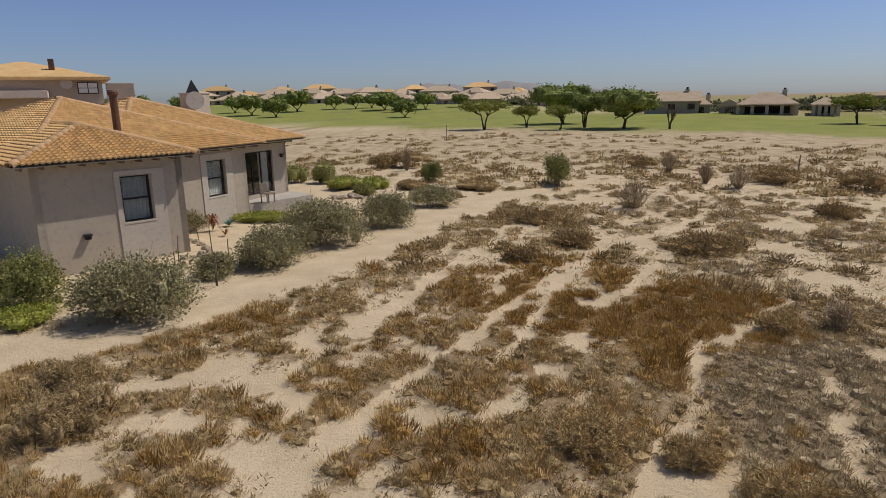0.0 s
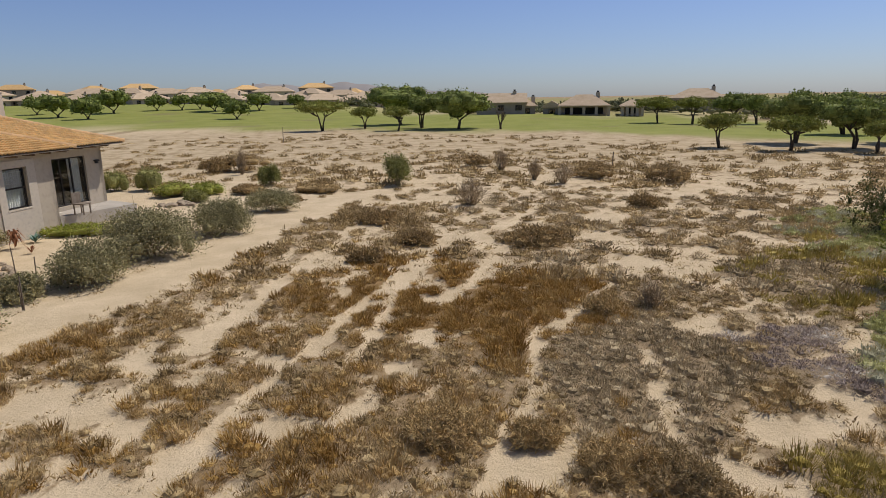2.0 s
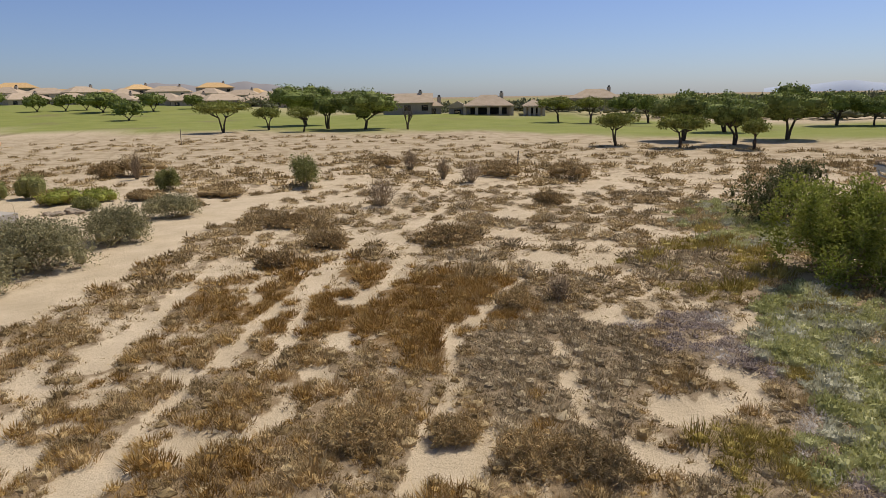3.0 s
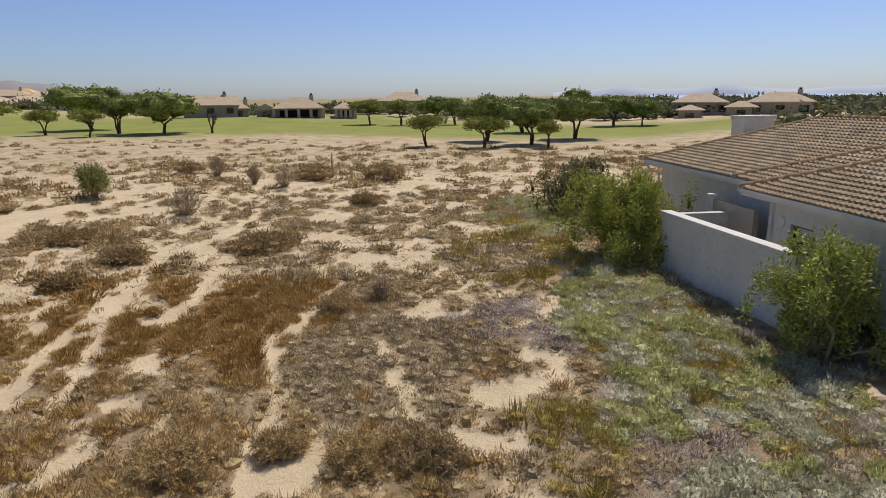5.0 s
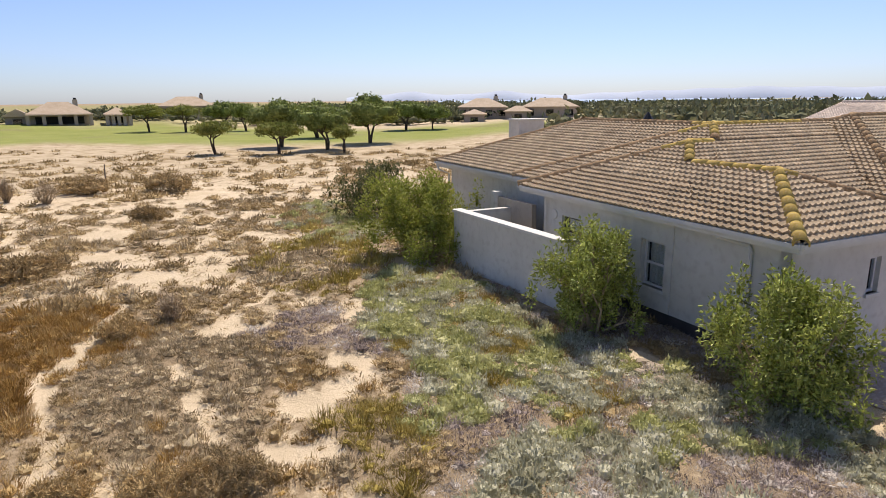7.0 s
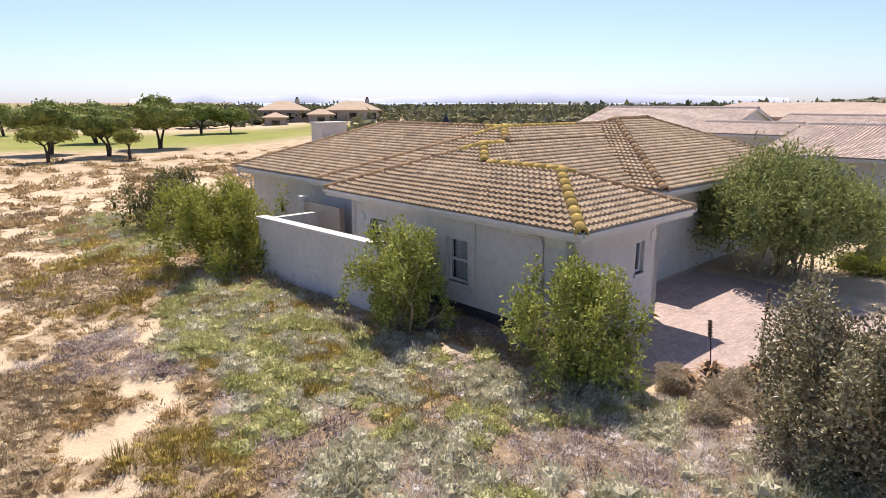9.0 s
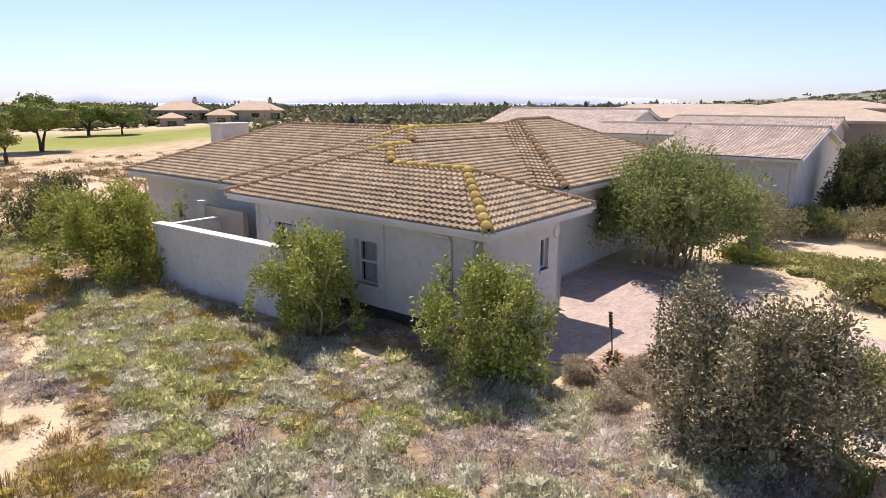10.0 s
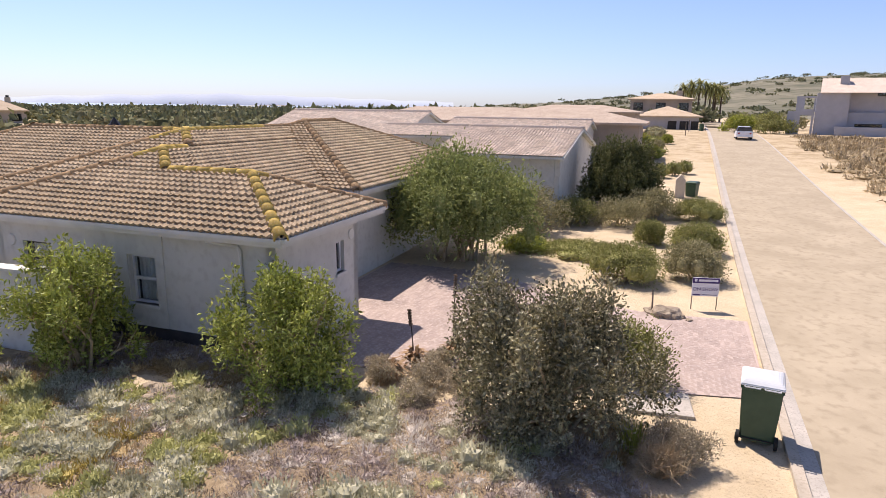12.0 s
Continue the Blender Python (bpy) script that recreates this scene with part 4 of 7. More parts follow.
bw = thing("boundary_wall", axes(RH, -31.0), "white plastered garden wall with a flat white coping", "wall")
wall(bw, (-1.28, 10.3), (-0.98, 4.9), -0.3, 1.70, PLASTER_W, name="wall")
wall(bw, (-0.98, 4.9), (0.44, 4.9), -0.3, 1.70, PLASTER_W, name="wall")
wall(bw, (1.0, 10.3), (-1.28, 10.3), -0.3, 1.70, PLASTER_W, name="wall")
for a, b in (((-1.33, 10.34), (-1.03, 4.86)), ((-1.03, 4.86), (0.43, 4.86))):
    wall(bw, a, b, 1.705, 1.77, FASCIA, t=0.32, name="coping")
iw = thing("screen_wall", axes(RH, -31.0), "beige inner courtyard screen wall with a white pier", "wall")
wall(iw, (0.6, 10.9), (0.6, 8.9), -0.3, 1.95, PLASTER_B, t=0.16)
part("pier", boxes((0.5, 10.9, -0.3, 0.78, 11.15, 2.1), bevel=0.01), PLASTER_W, iw)

# ---- the beige house across the sand path ----
E0 = (-12.3, 17.3)
lh = thing("house", axes(E0, 48.0), "beige plastered bungalow with ochre terracotta tiled hip roofs", "house")
hip_roof(lh, [(0, 5.45, 0, 11.5)], 3.42, 0.365, TILE_L, TILE_LS, RIDGE_L, pick=lambda u, v, r: v < 4, most=130)
F0, F1 = (0.55, 0.5), (5.05, 0.5)
fh = [(2.47, 3.40, 1.34, 2.82)]
wall(lh, F0, F1, -0.3, 3.40, PLASTER_B, fh)
window(lh, F0, F1, *fh[0], FRAME_D, "bars")
wall(lh, (2.83, 0.497), (4.40, 0.497), -0.2, 3.0, PLASTER_T, [(0.15, 1.16, 1.26, 2.86)], t=0.034, out=0.034, name="window_surround")
wall(lh, (5.05, 0.5), (5.05, 9.0), -0.3, 3.40, PLASTER_B)
wall(lh, (0.55, 9.0), (0.55, 0.5), -0.3, 3.40, PLASTER_B)
part("soffit", boxes((0.06, 0.06, 3.345, 5.39, 11.4, 3.375)), PLASTER_T, lh)
for k in range(10):
    part("rafter_end", boxes((0.25 + 0.55 * k, 0.02, 3.27, 0.31 + 0.55 * k, 0.5, 3.342)), WOOD_D, lh)
lamp = part("wall_lamp", boxes((1.72, 0.30, 1.12, 1.95, 0.5, 1.17), (1.75, 0.34, 1.0, 1.92, 0.499, 1.12), bevel=0.015), BLACK, lh, "small black wall lamp")
fl = part("flue", bmesh.new(), RUST, lh)
bm = bmesh.new()
fx, fy = (axes(E0, 48.0).inverted() @ Vector((-12.2, 23.07, 0)))[:2]
tube(bm, [(fx, fy, 3.7), (fx, fy, 5.36)], [0.13, 0.13], 14)
tube(bm, [(fx, fy, 5.36), (fx, fy, 5.41), (fx, fy, 5.50), (fx, fy, 5.56)], [0.13, 0.19, 0.19, 0.15], 14)
bm.to_mesh(fl.data)
bm.free()
fl.data.materials.append(RUST)

# the two farther wings stand on turned axes
E2 = (-9.9, 25.4)
lw = thing("house_wing", axes(E2, 67.0), "beige plastered house wing with patio doors and ochre tiled roof", "house")
hip_roof(lw, [(-7.5, 3.55, 0, 11.2), (-3.7, 7.3, 0.55, 11.6)], 3.28, 0.365, TILE_L, TILE_LS, RIDGE_L, pick=lambda u, v, r: v < 4 and u > -1, most=170)
M0, M1 = (-3.0, 0.55), (2.75, 0.55)
mh = [(3.38, 4.42, 1.22, 2.72)]
wall(lw, M0, M1, -0.3, 3.26, PLASTER_B, mh)
window(lw, M0, M1, *mh[0], FRAME_D, "bars")
wall(lw, (0.05, 0.547), (1.85, 0.547), -0.2, 3.0, PLASTER_T, [(0.31, 1.4, 1.14, 2.75)], t=0.034, out=0.034, name="window_surround")
wall(lw, (2.75, 0.55), (2.75, 1.5), -0.3, 3.26, PLASTER_B)
D0, D1 = (2.75, 1.5), (6.85, 1.5)
dh = [(0.84, 3.02, 0.72, 2.76)]
wall(lw, D0, D1, -0.3, 3.26, PLASTER_B, dh)
window(lw, D0, D1, *dh[0], FRAME_D, "door", sill=False)
wall(lw, (6.85, 1.5), (6.85, 9.2), -0.3, 3.26, PLASTER_B)
part("soffit", boxes((-3.1, 0.06, 3.205, 3.5, 2.3, 3.235)), PLASTER_T, lw)
part("soffit", boxes((3.5, 0.6, 3.205, 7.25, 9.5, 3.234)), PLASTER_T, lw)
for k in range(12):
    part("rafter_end", boxes((-2.6 + 0.8 * k, 0.6 if k > 7 else 0.05, 3.13, -2.53 + 0.8 * k, 1.2 if k > 7 else 0.6, 3.203)), WOOD_D, lw)
part("wall_lamp", boxes((6.3, 1.35, 2.45, 6.52, 1.499, 2.52), (6.35, 1.38, 2.35, 6.47, 1.499, 2.45), bevel=0.01), BLACK, lw)
cl = axes(E2, 67.0).inverted() @ Vector((-12.7, 31.6, 0))
chl = part("chimney", boxes((cl.x - 0.52, cl.y - 0.45, 3.2, cl.x + 0.52, cl.y + 0.45, 5.5), (cl.x - 0.55, cl.y - 0.48, 5.5, cl.x + 0.55, cl.y + 0.48, 5.56), bevel=0.02), PLASTER_T, lw)
bm = bmesh.new()
bmesh.ops.create_cone(bm, segments=4, cap_ends=True, radius1=0.44, radius2=0.02, depth=0.62, matrix=Matrix.Translation((cl.x - 0.1, cl.y, 5.86)))
part("cowl", bm, BLACK, chl, "black pyramid chimney cowl")
to_eye = axes(E2, 67.0).to_quaternion().inverted() @ Vector((0.37, -0.93, 0.1))
bm = bmesh.new()
bmesh.ops.create_cone(bm, segments=32, cap_ends=True, radius1=0.34, radius2=0.42, depth=0.09, matrix=Matrix.Translation(Vector((cl.x + 0.02, cl.y, 5.12)) + to_eye * 0.72) @ to_eye.to_track_quat("Z", "Y").to_matrix().to_4x4())
part("satellite_dish", bm, PLASTER_W, lw, "round pale satellite dish")
bm = bmesh.new()
ring = [(2.76, 0.56), (6.25, -0.45), (7.0, 1.49), (2.76, 1.49)]
lo_, hi_ = [bm.verts.new((x, y, -0.3)) for x, y in ring], [bm.verts.new((x, y, 0.55)) for x, y in ring]
bm.faces.new(hi_)
bm.faces.new(lo_[::-1])
for k in range(4):
    bm.faces.new((lo_[k], lo_[(k + 1) % 4], hi_[(k + 1) % 4], hi_[k]))
bmesh.ops.bevel(bm, geom=list(bm.edges), offset=0.015, segments=2, affect="EDGES")
tagged(part("patio", bm, CONCRETE, None), "raised pale concrete patio in front of the doors", "patio").matrix_basis = axes(E2, 67.0)

# ---- road, kerb, drive ----
ROAD_M = surf("sandy brick road", (0.365, 0.305, 0.212), (0.45, 0.38, 0.27), 0.6, (0.33, 0.275, 0.19), 4, 0.95, 0.3, 25)
KERB_M = surf("concrete kerb", (0.42, 0.365, 0.285), (0.52, 0.455, 0.365), 2, (0.36, 0.31, 0.24), 20, 0.9, 0.3)
PAVER = surf("dusty pink paver", (0.35, 0.275, 0.235), (0.44, 0.35, 0.30), 0.7, (0.50, 0.42, 0.37), 14, 0.9, 0.15, 50, 0.10, "object")
PAVER_S = surf("dusty pink pavers", (0.35, 0.275, 0.235), (0.44, 0.35, 0.30), 0.7, (0.50, 0.42, 0.37), 14, 0.9, 0.15, 50, 0.10, "island")


def strip(name, v0, v1, mat, label, category, lift, u0=-40, u1=150, bend=0.0, thick=0.0):
    V, F = [], []
    for k in range(0, 96):
        u = u0 + (u1 - u0) * k / 95
        for v in ((v0, v1) if not thick else (v0, v0, v1, v1)):
            p = ROAD_O + ROAD_DIR * u + ROAD_N * v
            V.append([p.x, p.y, gz(p.x, p.y) + lift])
        if thick:
            V[-4][2] -= thick
            V[-1][2] -= thick
    n = 4 if thick else 2
    for k in range(95):
        for j in range(n - 1):
            a = k * n + j
            F.append((a, a + 1, a + n + 1, a + n))
    me = mesh_np(name, V, F, mat)
    return tagged(new(name, me), label, category, kind="structure")


strip("road", 0.45, 5.3, ROAD_M, "sand-dusted brick road with flush edges", "road", 0.0)
strip("kerb", 0.06, 0.22, KERB_M, "pale concrete kerb along the road", "kerb", 0.07, thick=0.12)
strip("gutter", 0.22, 0.46, CONCRETE, "grey concrete gutter strip beside the kerb", "gutter", 0.012)
strip("kerb", 5.3, 5.42, CONCRETE, "thin flush concrete edging across the road", "kerb", 0.02, thick=0.06)

# ---- shrubs of the plot and gardens ----
SAGE_L = "rounded grey-green sage shrub on sand"
for k, (x, y, w, h, n) in enumerate([(-7.7, 14.6, 2.9, 1.55, 5200), (-4.9, 22.3, 3.6, 1.7, 5200), (-5.9, 19.3, 2.1, 1.25, 3600), (-2.9, 25.6, 2.6, 1.35, 3600), (-1.1, 30.2, 2.4, 1.05, 2600), (-10.9, 15.2, 1.9, 1.5, 3200), (-7.2, 18.0, 1.2, 0.7, 1800), (-10.9, 24.9, 1.5, 1.0, 1600)]):
    shrub("sage_shrub", x, y, w, h, OLIVE if k == 5 else SAGE, SAGE_L, int(n * 2.9), 0.08, 10 + k, lobes=34, core=0.3, shell=0.6, wild=0.6, group="sage shrubs along the sand path")
for k, (x, y, w, h) in enumerate([(5.9, 37, 1.9, 2.1), (-1.4, 39, 1.3, 1.3)]):
    shrub("upright_shrub", x, y, w, h, OLIVE, "upright olive-green wild shrub in dry scrub", 5000, 0.12, 40 + k, bare=0.05, core=0.4, slim=0.35, shell=0.7, wild=0.7, lobes=14)
for k, (x, y, w, h) in enumerate([(8.1, 28.6, 2.0, 1.3), (14.1, 41.9, 1.3, 1.6), (14.5, 36.7, 1.1, 1.4), (15.3, 34.2, 1.7, 1.3), (8.1, 12.9, 0.9, 0.75), (-3.5, 46, 0.9, 1.9)]):
    twig_bush("dry_bush", x, y, w, h, "bare grey-brown twiggy bush on the sand", None, 60 + k, 700)
for k, (x, y, w, h) in enumerate([(13.2, 45.2, 2.6, 0.9), (-3.7, 49, 4.7, 1.4), (18.5, 36.4, 3.2, 0.9), (8.1, 20.2, 2.3, 0.6), (3.2, 25.8, 1.9, 0.45), (4.0, 21.3, 1.4, 0.4), (2.1, 19.5, 1.2, 0.35), (15.4, 25.6, 1.4, 0.6), (-6.5, 37, 2.0, 0.7), (21.5, 33, 3.0, 1.1), (-5.5, 48, 2.0, 1.1)]):
    shrub("low_scrub", x, y, w, h, GREYLEAF, "low brown dry scrub bush", 3200, 0.15, 80 + k, lobes=16, slim=0.22, core=0.5, shell=0.6, wild=0.5)
for k, (x, y, w, h, mt, lb) in enumerate([(4.75, 6.35, 1.1, 0.4, DKSCRUB, "dark grey-brown rounded scrub bush on the sand"), (4.1, 7.05, 1.2, 0.36, SCRUBLEAF, "grey-brown rounded scrub mound"), (1.95, 8.5, 1.35, 0.4, SCRUBLEAF, "brown rounded scrub mound"), (3.2, 8.05, 0.85, 0.28, SCRUBLEAF, "small brown scrub clump"),
        (-6.15, 9.1, 1.5, 0.75, DKSCRUB, "dark twiggy scrub bush beside the sand path"), (-7.1, 10.6, 1.2, 0.5, DKSCRUB, "dark low scrub bush beside the sand path"), (6.9, 13.0, 1.0, 0.45, SCRUBLEAF, "rust-brown low scrub clump")]):
    shrub("scrub_bush", x, y, w, h, mt, lb, 6500, 0.095, 300 + k, lobes=40, slim=0.11, core=0.42, shell=0.8, wild=1.1, clump=0.55, stems=30)
for k, (x, y, w, h, lf, n, sz, lb) in enumerate([(21.2, 17.8, 3.2, 2.3, DKLEAF, 5000, 0.12, "dark open-branched shrub beside the lawn scrub"), (16.5, 11.8, 3.9, 2.5, LIME, 22000, 0.11, "fresh green willowy bush beside the white wall"),
        (12.9, 4.7, 2.2, 2.3, BUSHLEAF, 12000, 0.092, "leggy green bush against the white house"), (11.2, 0.5, 2.6, 2.2, BUSHLEAF, 13500, 0.088, "feathery green bush at the house corner")]):
    shrub("tall_bush", x, y, w, h, lf, lb, n, sz, 100 + k, bare=0.03, stems=30, shell=0.8, lobes=46, slim=0.42, core=0.2, wild=1.35, top=0.9, clump=0.5)
shrub("leathery_bush", 9.1, -3.4, 3.1, 2.8, SILVER, "large silvery-leaved coastal bush beside the drive", 46000, 0.07, 120, lobes=64, slim=0.5, shell=0.75, stems=50, core=0.2, wild=0.95, top=1.0, clump=0.5)
shrub("garden_tree", 20.2, -4.6, 5.2, 3.9, GARDENLEAF, "bushy olive-green garden tree beside the drive", 38000, 0.135, 130, lobes=110, slim=0.35, shell=0.8, stems=12, core=0.3, wild=0.5, top=1.0, clump=0.62, bare=0.1, category="tree")
shrub("dark_bush", 28.2, -14.2, 4.2, 3.2, DKLEAF, "large dark glossy bush in the front garden", 22000, 0.15, 131, lobes=90, core=0.35, wild=0.8, clump=0.5, stems=20, slim=0.4)
for k, (x, y, w, h, lf, lb, cl) in enumerate([(16.8, -10.9, 1.75, 1.15, SAGE, "clipped round grey-green shrub by the road", 0), (19.9, -13.0, 1.85, 1.05, OLIVE, "clipped round olive shrub by the road", 0), (17.1, -8.9, 2.3, 1.1, OLIVE, "rounded olive shrub in the front garden", 0), (21.3, -12.0, 1.15, 0.85, OLIVE, "small round olive garden shrub", 0),
        (25.0, -16.3, 2.3, 0.95, OLIVE, "clipped olive hedge block by the road", 0), (24.2, -8.6, 2.7, 1.7, SAGE, "loose grey-green garden shrub on sand", 1), (24.6, -12.4, 2.5, 1.2, SAGE, "loose grey-green garden shrub on sand", 1), (25.8, -14.6, 2.4, 1.3, SAGE, "loose twiggy grey-green garden shrub", 1), (25.3, -10.6, 2.2, 1.1, OLIVE, "loose olive garden shrub on sand", 1),
        (21.2, -7.1, 1.7, 0.5, LIME, "low bright green ground cover", 0), (20.4, -9.0, 3.4, 0.28, OLIVE, "low olive ground cover bed", 0), (27.6, -9.5, 2.4, 2.1, LIME, "fresh green upright garden shrub", 1)]):
    shrub("garden_shrub", x, y, w, h, lf, lb, 8500 - 2000 * cl, 0.066 + 0.02 * cl, 140 + k, group="front garden shrubs", lobes=18 + 20 * cl, core=0.5 - 0.4 * cl, wild=0.8 * cl, clump=1.0 - 0.35 * cl)
shrub("garden_shrub", 10.6, -5.6, 1.5, 1.2, OLIVE, "dense olive shrub behind the silvery bush", 7000, 0.06, 161, lobes=26, core=0.4, wild=0.5)
shrub("dry_shrub", 7.75, -5.0, 0.9, 0.6, STRAWLEAF, "pale dry grey-brown shrub on the verge", 9000, 0.05, 162, lobes=24, slim=0.25, core=0.3, wild=0.6)
for k, (x, y) in enumerate(((46, -25.5), (49, -27.2), (52, -29.5), (55.5, -30), (58.5, -32.5), (61, -34.2), (56, -32.8), (63, -33), (65, -36.5))):
    shrub("yard_shrub", x, y, 1.8 + 0.8 * math.sin(k * 1.9), 0.8 + 0.3 * math.cos(k * 2.3), (LIME, OLIVE, SAGE)[k % 3], "green shrub in a sandy front garden", 1500, 0.13, 170 + k, group="far garden shrubs", lobes=14)
for k, (x, y, w, h) in enumerate(((10.9, -1.9, 0.9, 0.5), (10.45, -2.45, 0.8, 0.55), (11.3, -1.1, 0.8, 0.4), (10.2, -1.5, 0.8, 0.35), (11.6, -2.2, 0.6, 0.4))):
    shrub("dry_shrub", x, y, w, h, STRAWLEAF, "pale dry scrub beside the drive", 5000, 0.055, 480 + k, lobes=24, slim=0.2, core=0.25, wild=0.9, clump=0.7)
sr = np.random.default_rng(19)
for k in range(16):
    a, r = radians(-35.5 - 5.5 * sr.random()), 84 + 30 * sr.random()
    shrub("roadside_shrub", r * math.cos(a), r * math.sin(a), 3.0 + 1.8 * sr.random(), 1.5 + 0.8 * sr.random(), (OLIVE, LIME, SAGE, OLIVE)[k % 4], "loose green shrub beyond the end of the road", 1300, 0.30, 500 + k, group="shrubs beyond the road", lobes=14, core=0.35, wild=0.7, clump=0.7)
twig_bush("dry_bush", 7.45, -4.55, 0.9, 0.55, "pale grey twiggy bush at the drive's edge", None, 160, 1100)

# ---- trees of the golf course ----
GOLF_TREES = [(12.6, 111.9, 4.6, 3.8, 1), (16.7, 101.4, 4.8, 3.9, 1), (21.3, 126.0, 11.2, 7.4, 0), (21.9, 107.9, 3.5, 5.6, 0), (26.9, 102.3, 10.7, 5.9, 0), (39.5, 52.8, 3.8, 3.3, 1), (42.7, 47.4, 4.2, 3.1, 1), (49.5, 54.5, 5.4, 5.1, 0), (49.2, 47.2, 5.1, 4.4, 0),
              (46.6, 42.4, 2.4, 2.7, 1), (58.9, 49.5, 7.0, 5.3, 0), (64.7, 104.2, 7.5, 4.7, 1), (67.1, 97.3, 4.9, 4.7, 1), (84.7, 110.0, 7.3, 4.8, 0), (74.9, 91.2, 4.0, 4.8, 0), (84.3, 63.1, 5.8, 4.8, 0), (86.3, 59.2, 5.3, 3.7, 0), (64.4, 63.5, 5.6, 4.9, 0), (5.0, 106.5, 7.8, 5.0, 1)]
FAR_TREES = [(-50, 180, 7.5, 5.6), (-60, 190, 9.5, 6.2), (-50, 205, 10.5, 7.0), (-57, 212, 7, 5.4), (-22, 205, 12, 6.0), (-17, 195, 5.7, 4.4), (-12.9, 168, 6.9, 4.4), (-9, 205, 8.5, 5.4), (-76, 185, 9.5, 6.6), (-95, 190, 11, 6.4), (-103, 196, 9, 6.0), (-40, 215, 6.5, 4.6), (-33, 216, 7, 4.8), (-112, 200, 9, 6), (-84, 200, 9, 6), (-70, 205, 7, 5), (-28, 220, 6, 4.5), (2, 215, 6, 4.4)]
for k, (x, y, w, h, lite) in enumerate(GOLF_TREES):
    if lite:
        tree("golf_tree", x, y, w * 1.05, h, TREELITE, "small umbrella-crowned tree with slim forked trunk on the golf course", 3200, 0.03 * w + 0.08, 200 + k, trunk=0.46, lean=0.3 * math.sin(k * 2.1), forks=2, core=0.62)
    else:
        tree("golf_tree", x, y, w * 1.2, h, TREELEAF, "broad dense dark green tree on the golf course", 5000, 0.022 * w + 0.13, 200 + k, trunk=0.38, lean=0.3 * math.sin(k * 2.1), forks=2 + k % 2, bushy=14)
for k, (x, y, w, h) in enumerate(FAR_TREES):
    tree("golf_tree", x, y, w, h, TREELEAF, "broad dark green tree far across the golf course", 900, 0.6, 260 + k, trunk=0.22, forks=2, bushy=6)
tree("bare_tree", 32.6, 97.5, 2.6, 3.9, TREELEAF, "leafless slender tree at the lawn's edge", 10, 0.2, 240, sparse=True)

# ---- ground plants of the plot ----
def blades(rng, n, spread_r, h, lean, wide):
    """Template of thin blades fanning from a small patch of ground: (n, 3, 3) triangles."""
    a = rng.random(n) * 6.283
    q = np.sqrt(rng.random(n)) * spread_r
    b = np.stack([np.cos(a) * q, np.sin(a) * q, np.full(n, -0.02)], 1)
    t = a + rng.normal(size=n) * 0.6
    l = lean * (0.3 + 0.9 * rng.random(n))
    hh = h * (0.5 + 0.6 * rng.random(n)) * (1 - 0.4 * (q / spread_r) ** 2)
    e = b + np.stack([np.cos(t) * l * hh, np.sin(t) * l * hh, hh], 1)
    s = np.stack([-np.sin(t + rng.normal(size=n) * 0.6), np.cos(t), np.zeros(n)], 1) * wide * (0.6 + 0.8 * rng.random(n))[:, None]
    return np.stack([b - s, b + s, e], 1)


def cushion(rng, n, r, h, size, slim=0.5, up=0.3, core=0.72):
    """Template of a lumpy cushion: a low body and small leaves or twig ends standing out of it."""
    w = rng.random(3) * 6.283

    def lump(d):
        az = np.arctan2(d[:, 1], d[:, 0])
        return (1 + 0.20 * np.sin(3 * az + w[0]) + 0.14 * np.sin(5 * az + w[1]) + 0.12 * np.sin(9 * d[:, 2] + w[2]))[:, None]

    d = rng.normal(size=(n, 3))
    d[:, 2] = np.abs(d[:, 2]) * 1.15
    d /= np.linalg.norm(d, axis=1)[:, None]
    p = d * (0.70 + 0.30 * rng.random((n, 1))) * np.array([r, r, h]) * lump(d)
    o = d * 0.8 + rng.normal(size=(n, 3)) * 0.5
    o[:, 2] += up
    o /= np.linalg.norm(o, axis=1)[:, None]
    s = np.cross(o, rng.normal(size=(n, 3)))
    s /= np.linalg.norm(s, axis=1)[:, None]
    q = size * (0.6 + 0.8 * rng.random((n, 1)))
    out = [np.stack([p - s * q * slim * 0.5, p + s * q * slim * 0.5, p + o * q], 1)]
    if core:
        k = 7
        az = np.arange(k) * 6.283 / k
        rings = []
        for el in (-0.15, 0.45, 0.95):
            g = np.stack([np.cos(az) * math.cos(el), np.sin(az) * math.cos(el), np.full(k, math.sin(el))], 1)
            rings.append(g * lump(g) * np.array([r, r, h]) * core)
        top = np.array([0, 0, h * core])
        T = []
        for j in range(k):
            m = (j + 1) % k
            for lo_r, hi_r in zip(rings, rings[1:]):
                T += [(lo_r[j], lo_r[m], hi_r[m]), (lo_r[j], hi_r[m], hi_r[j])]
            T.append((rings[2][j], rings[2][m], top))
        out.append(np.array(T))
    return np.concatenate(out)


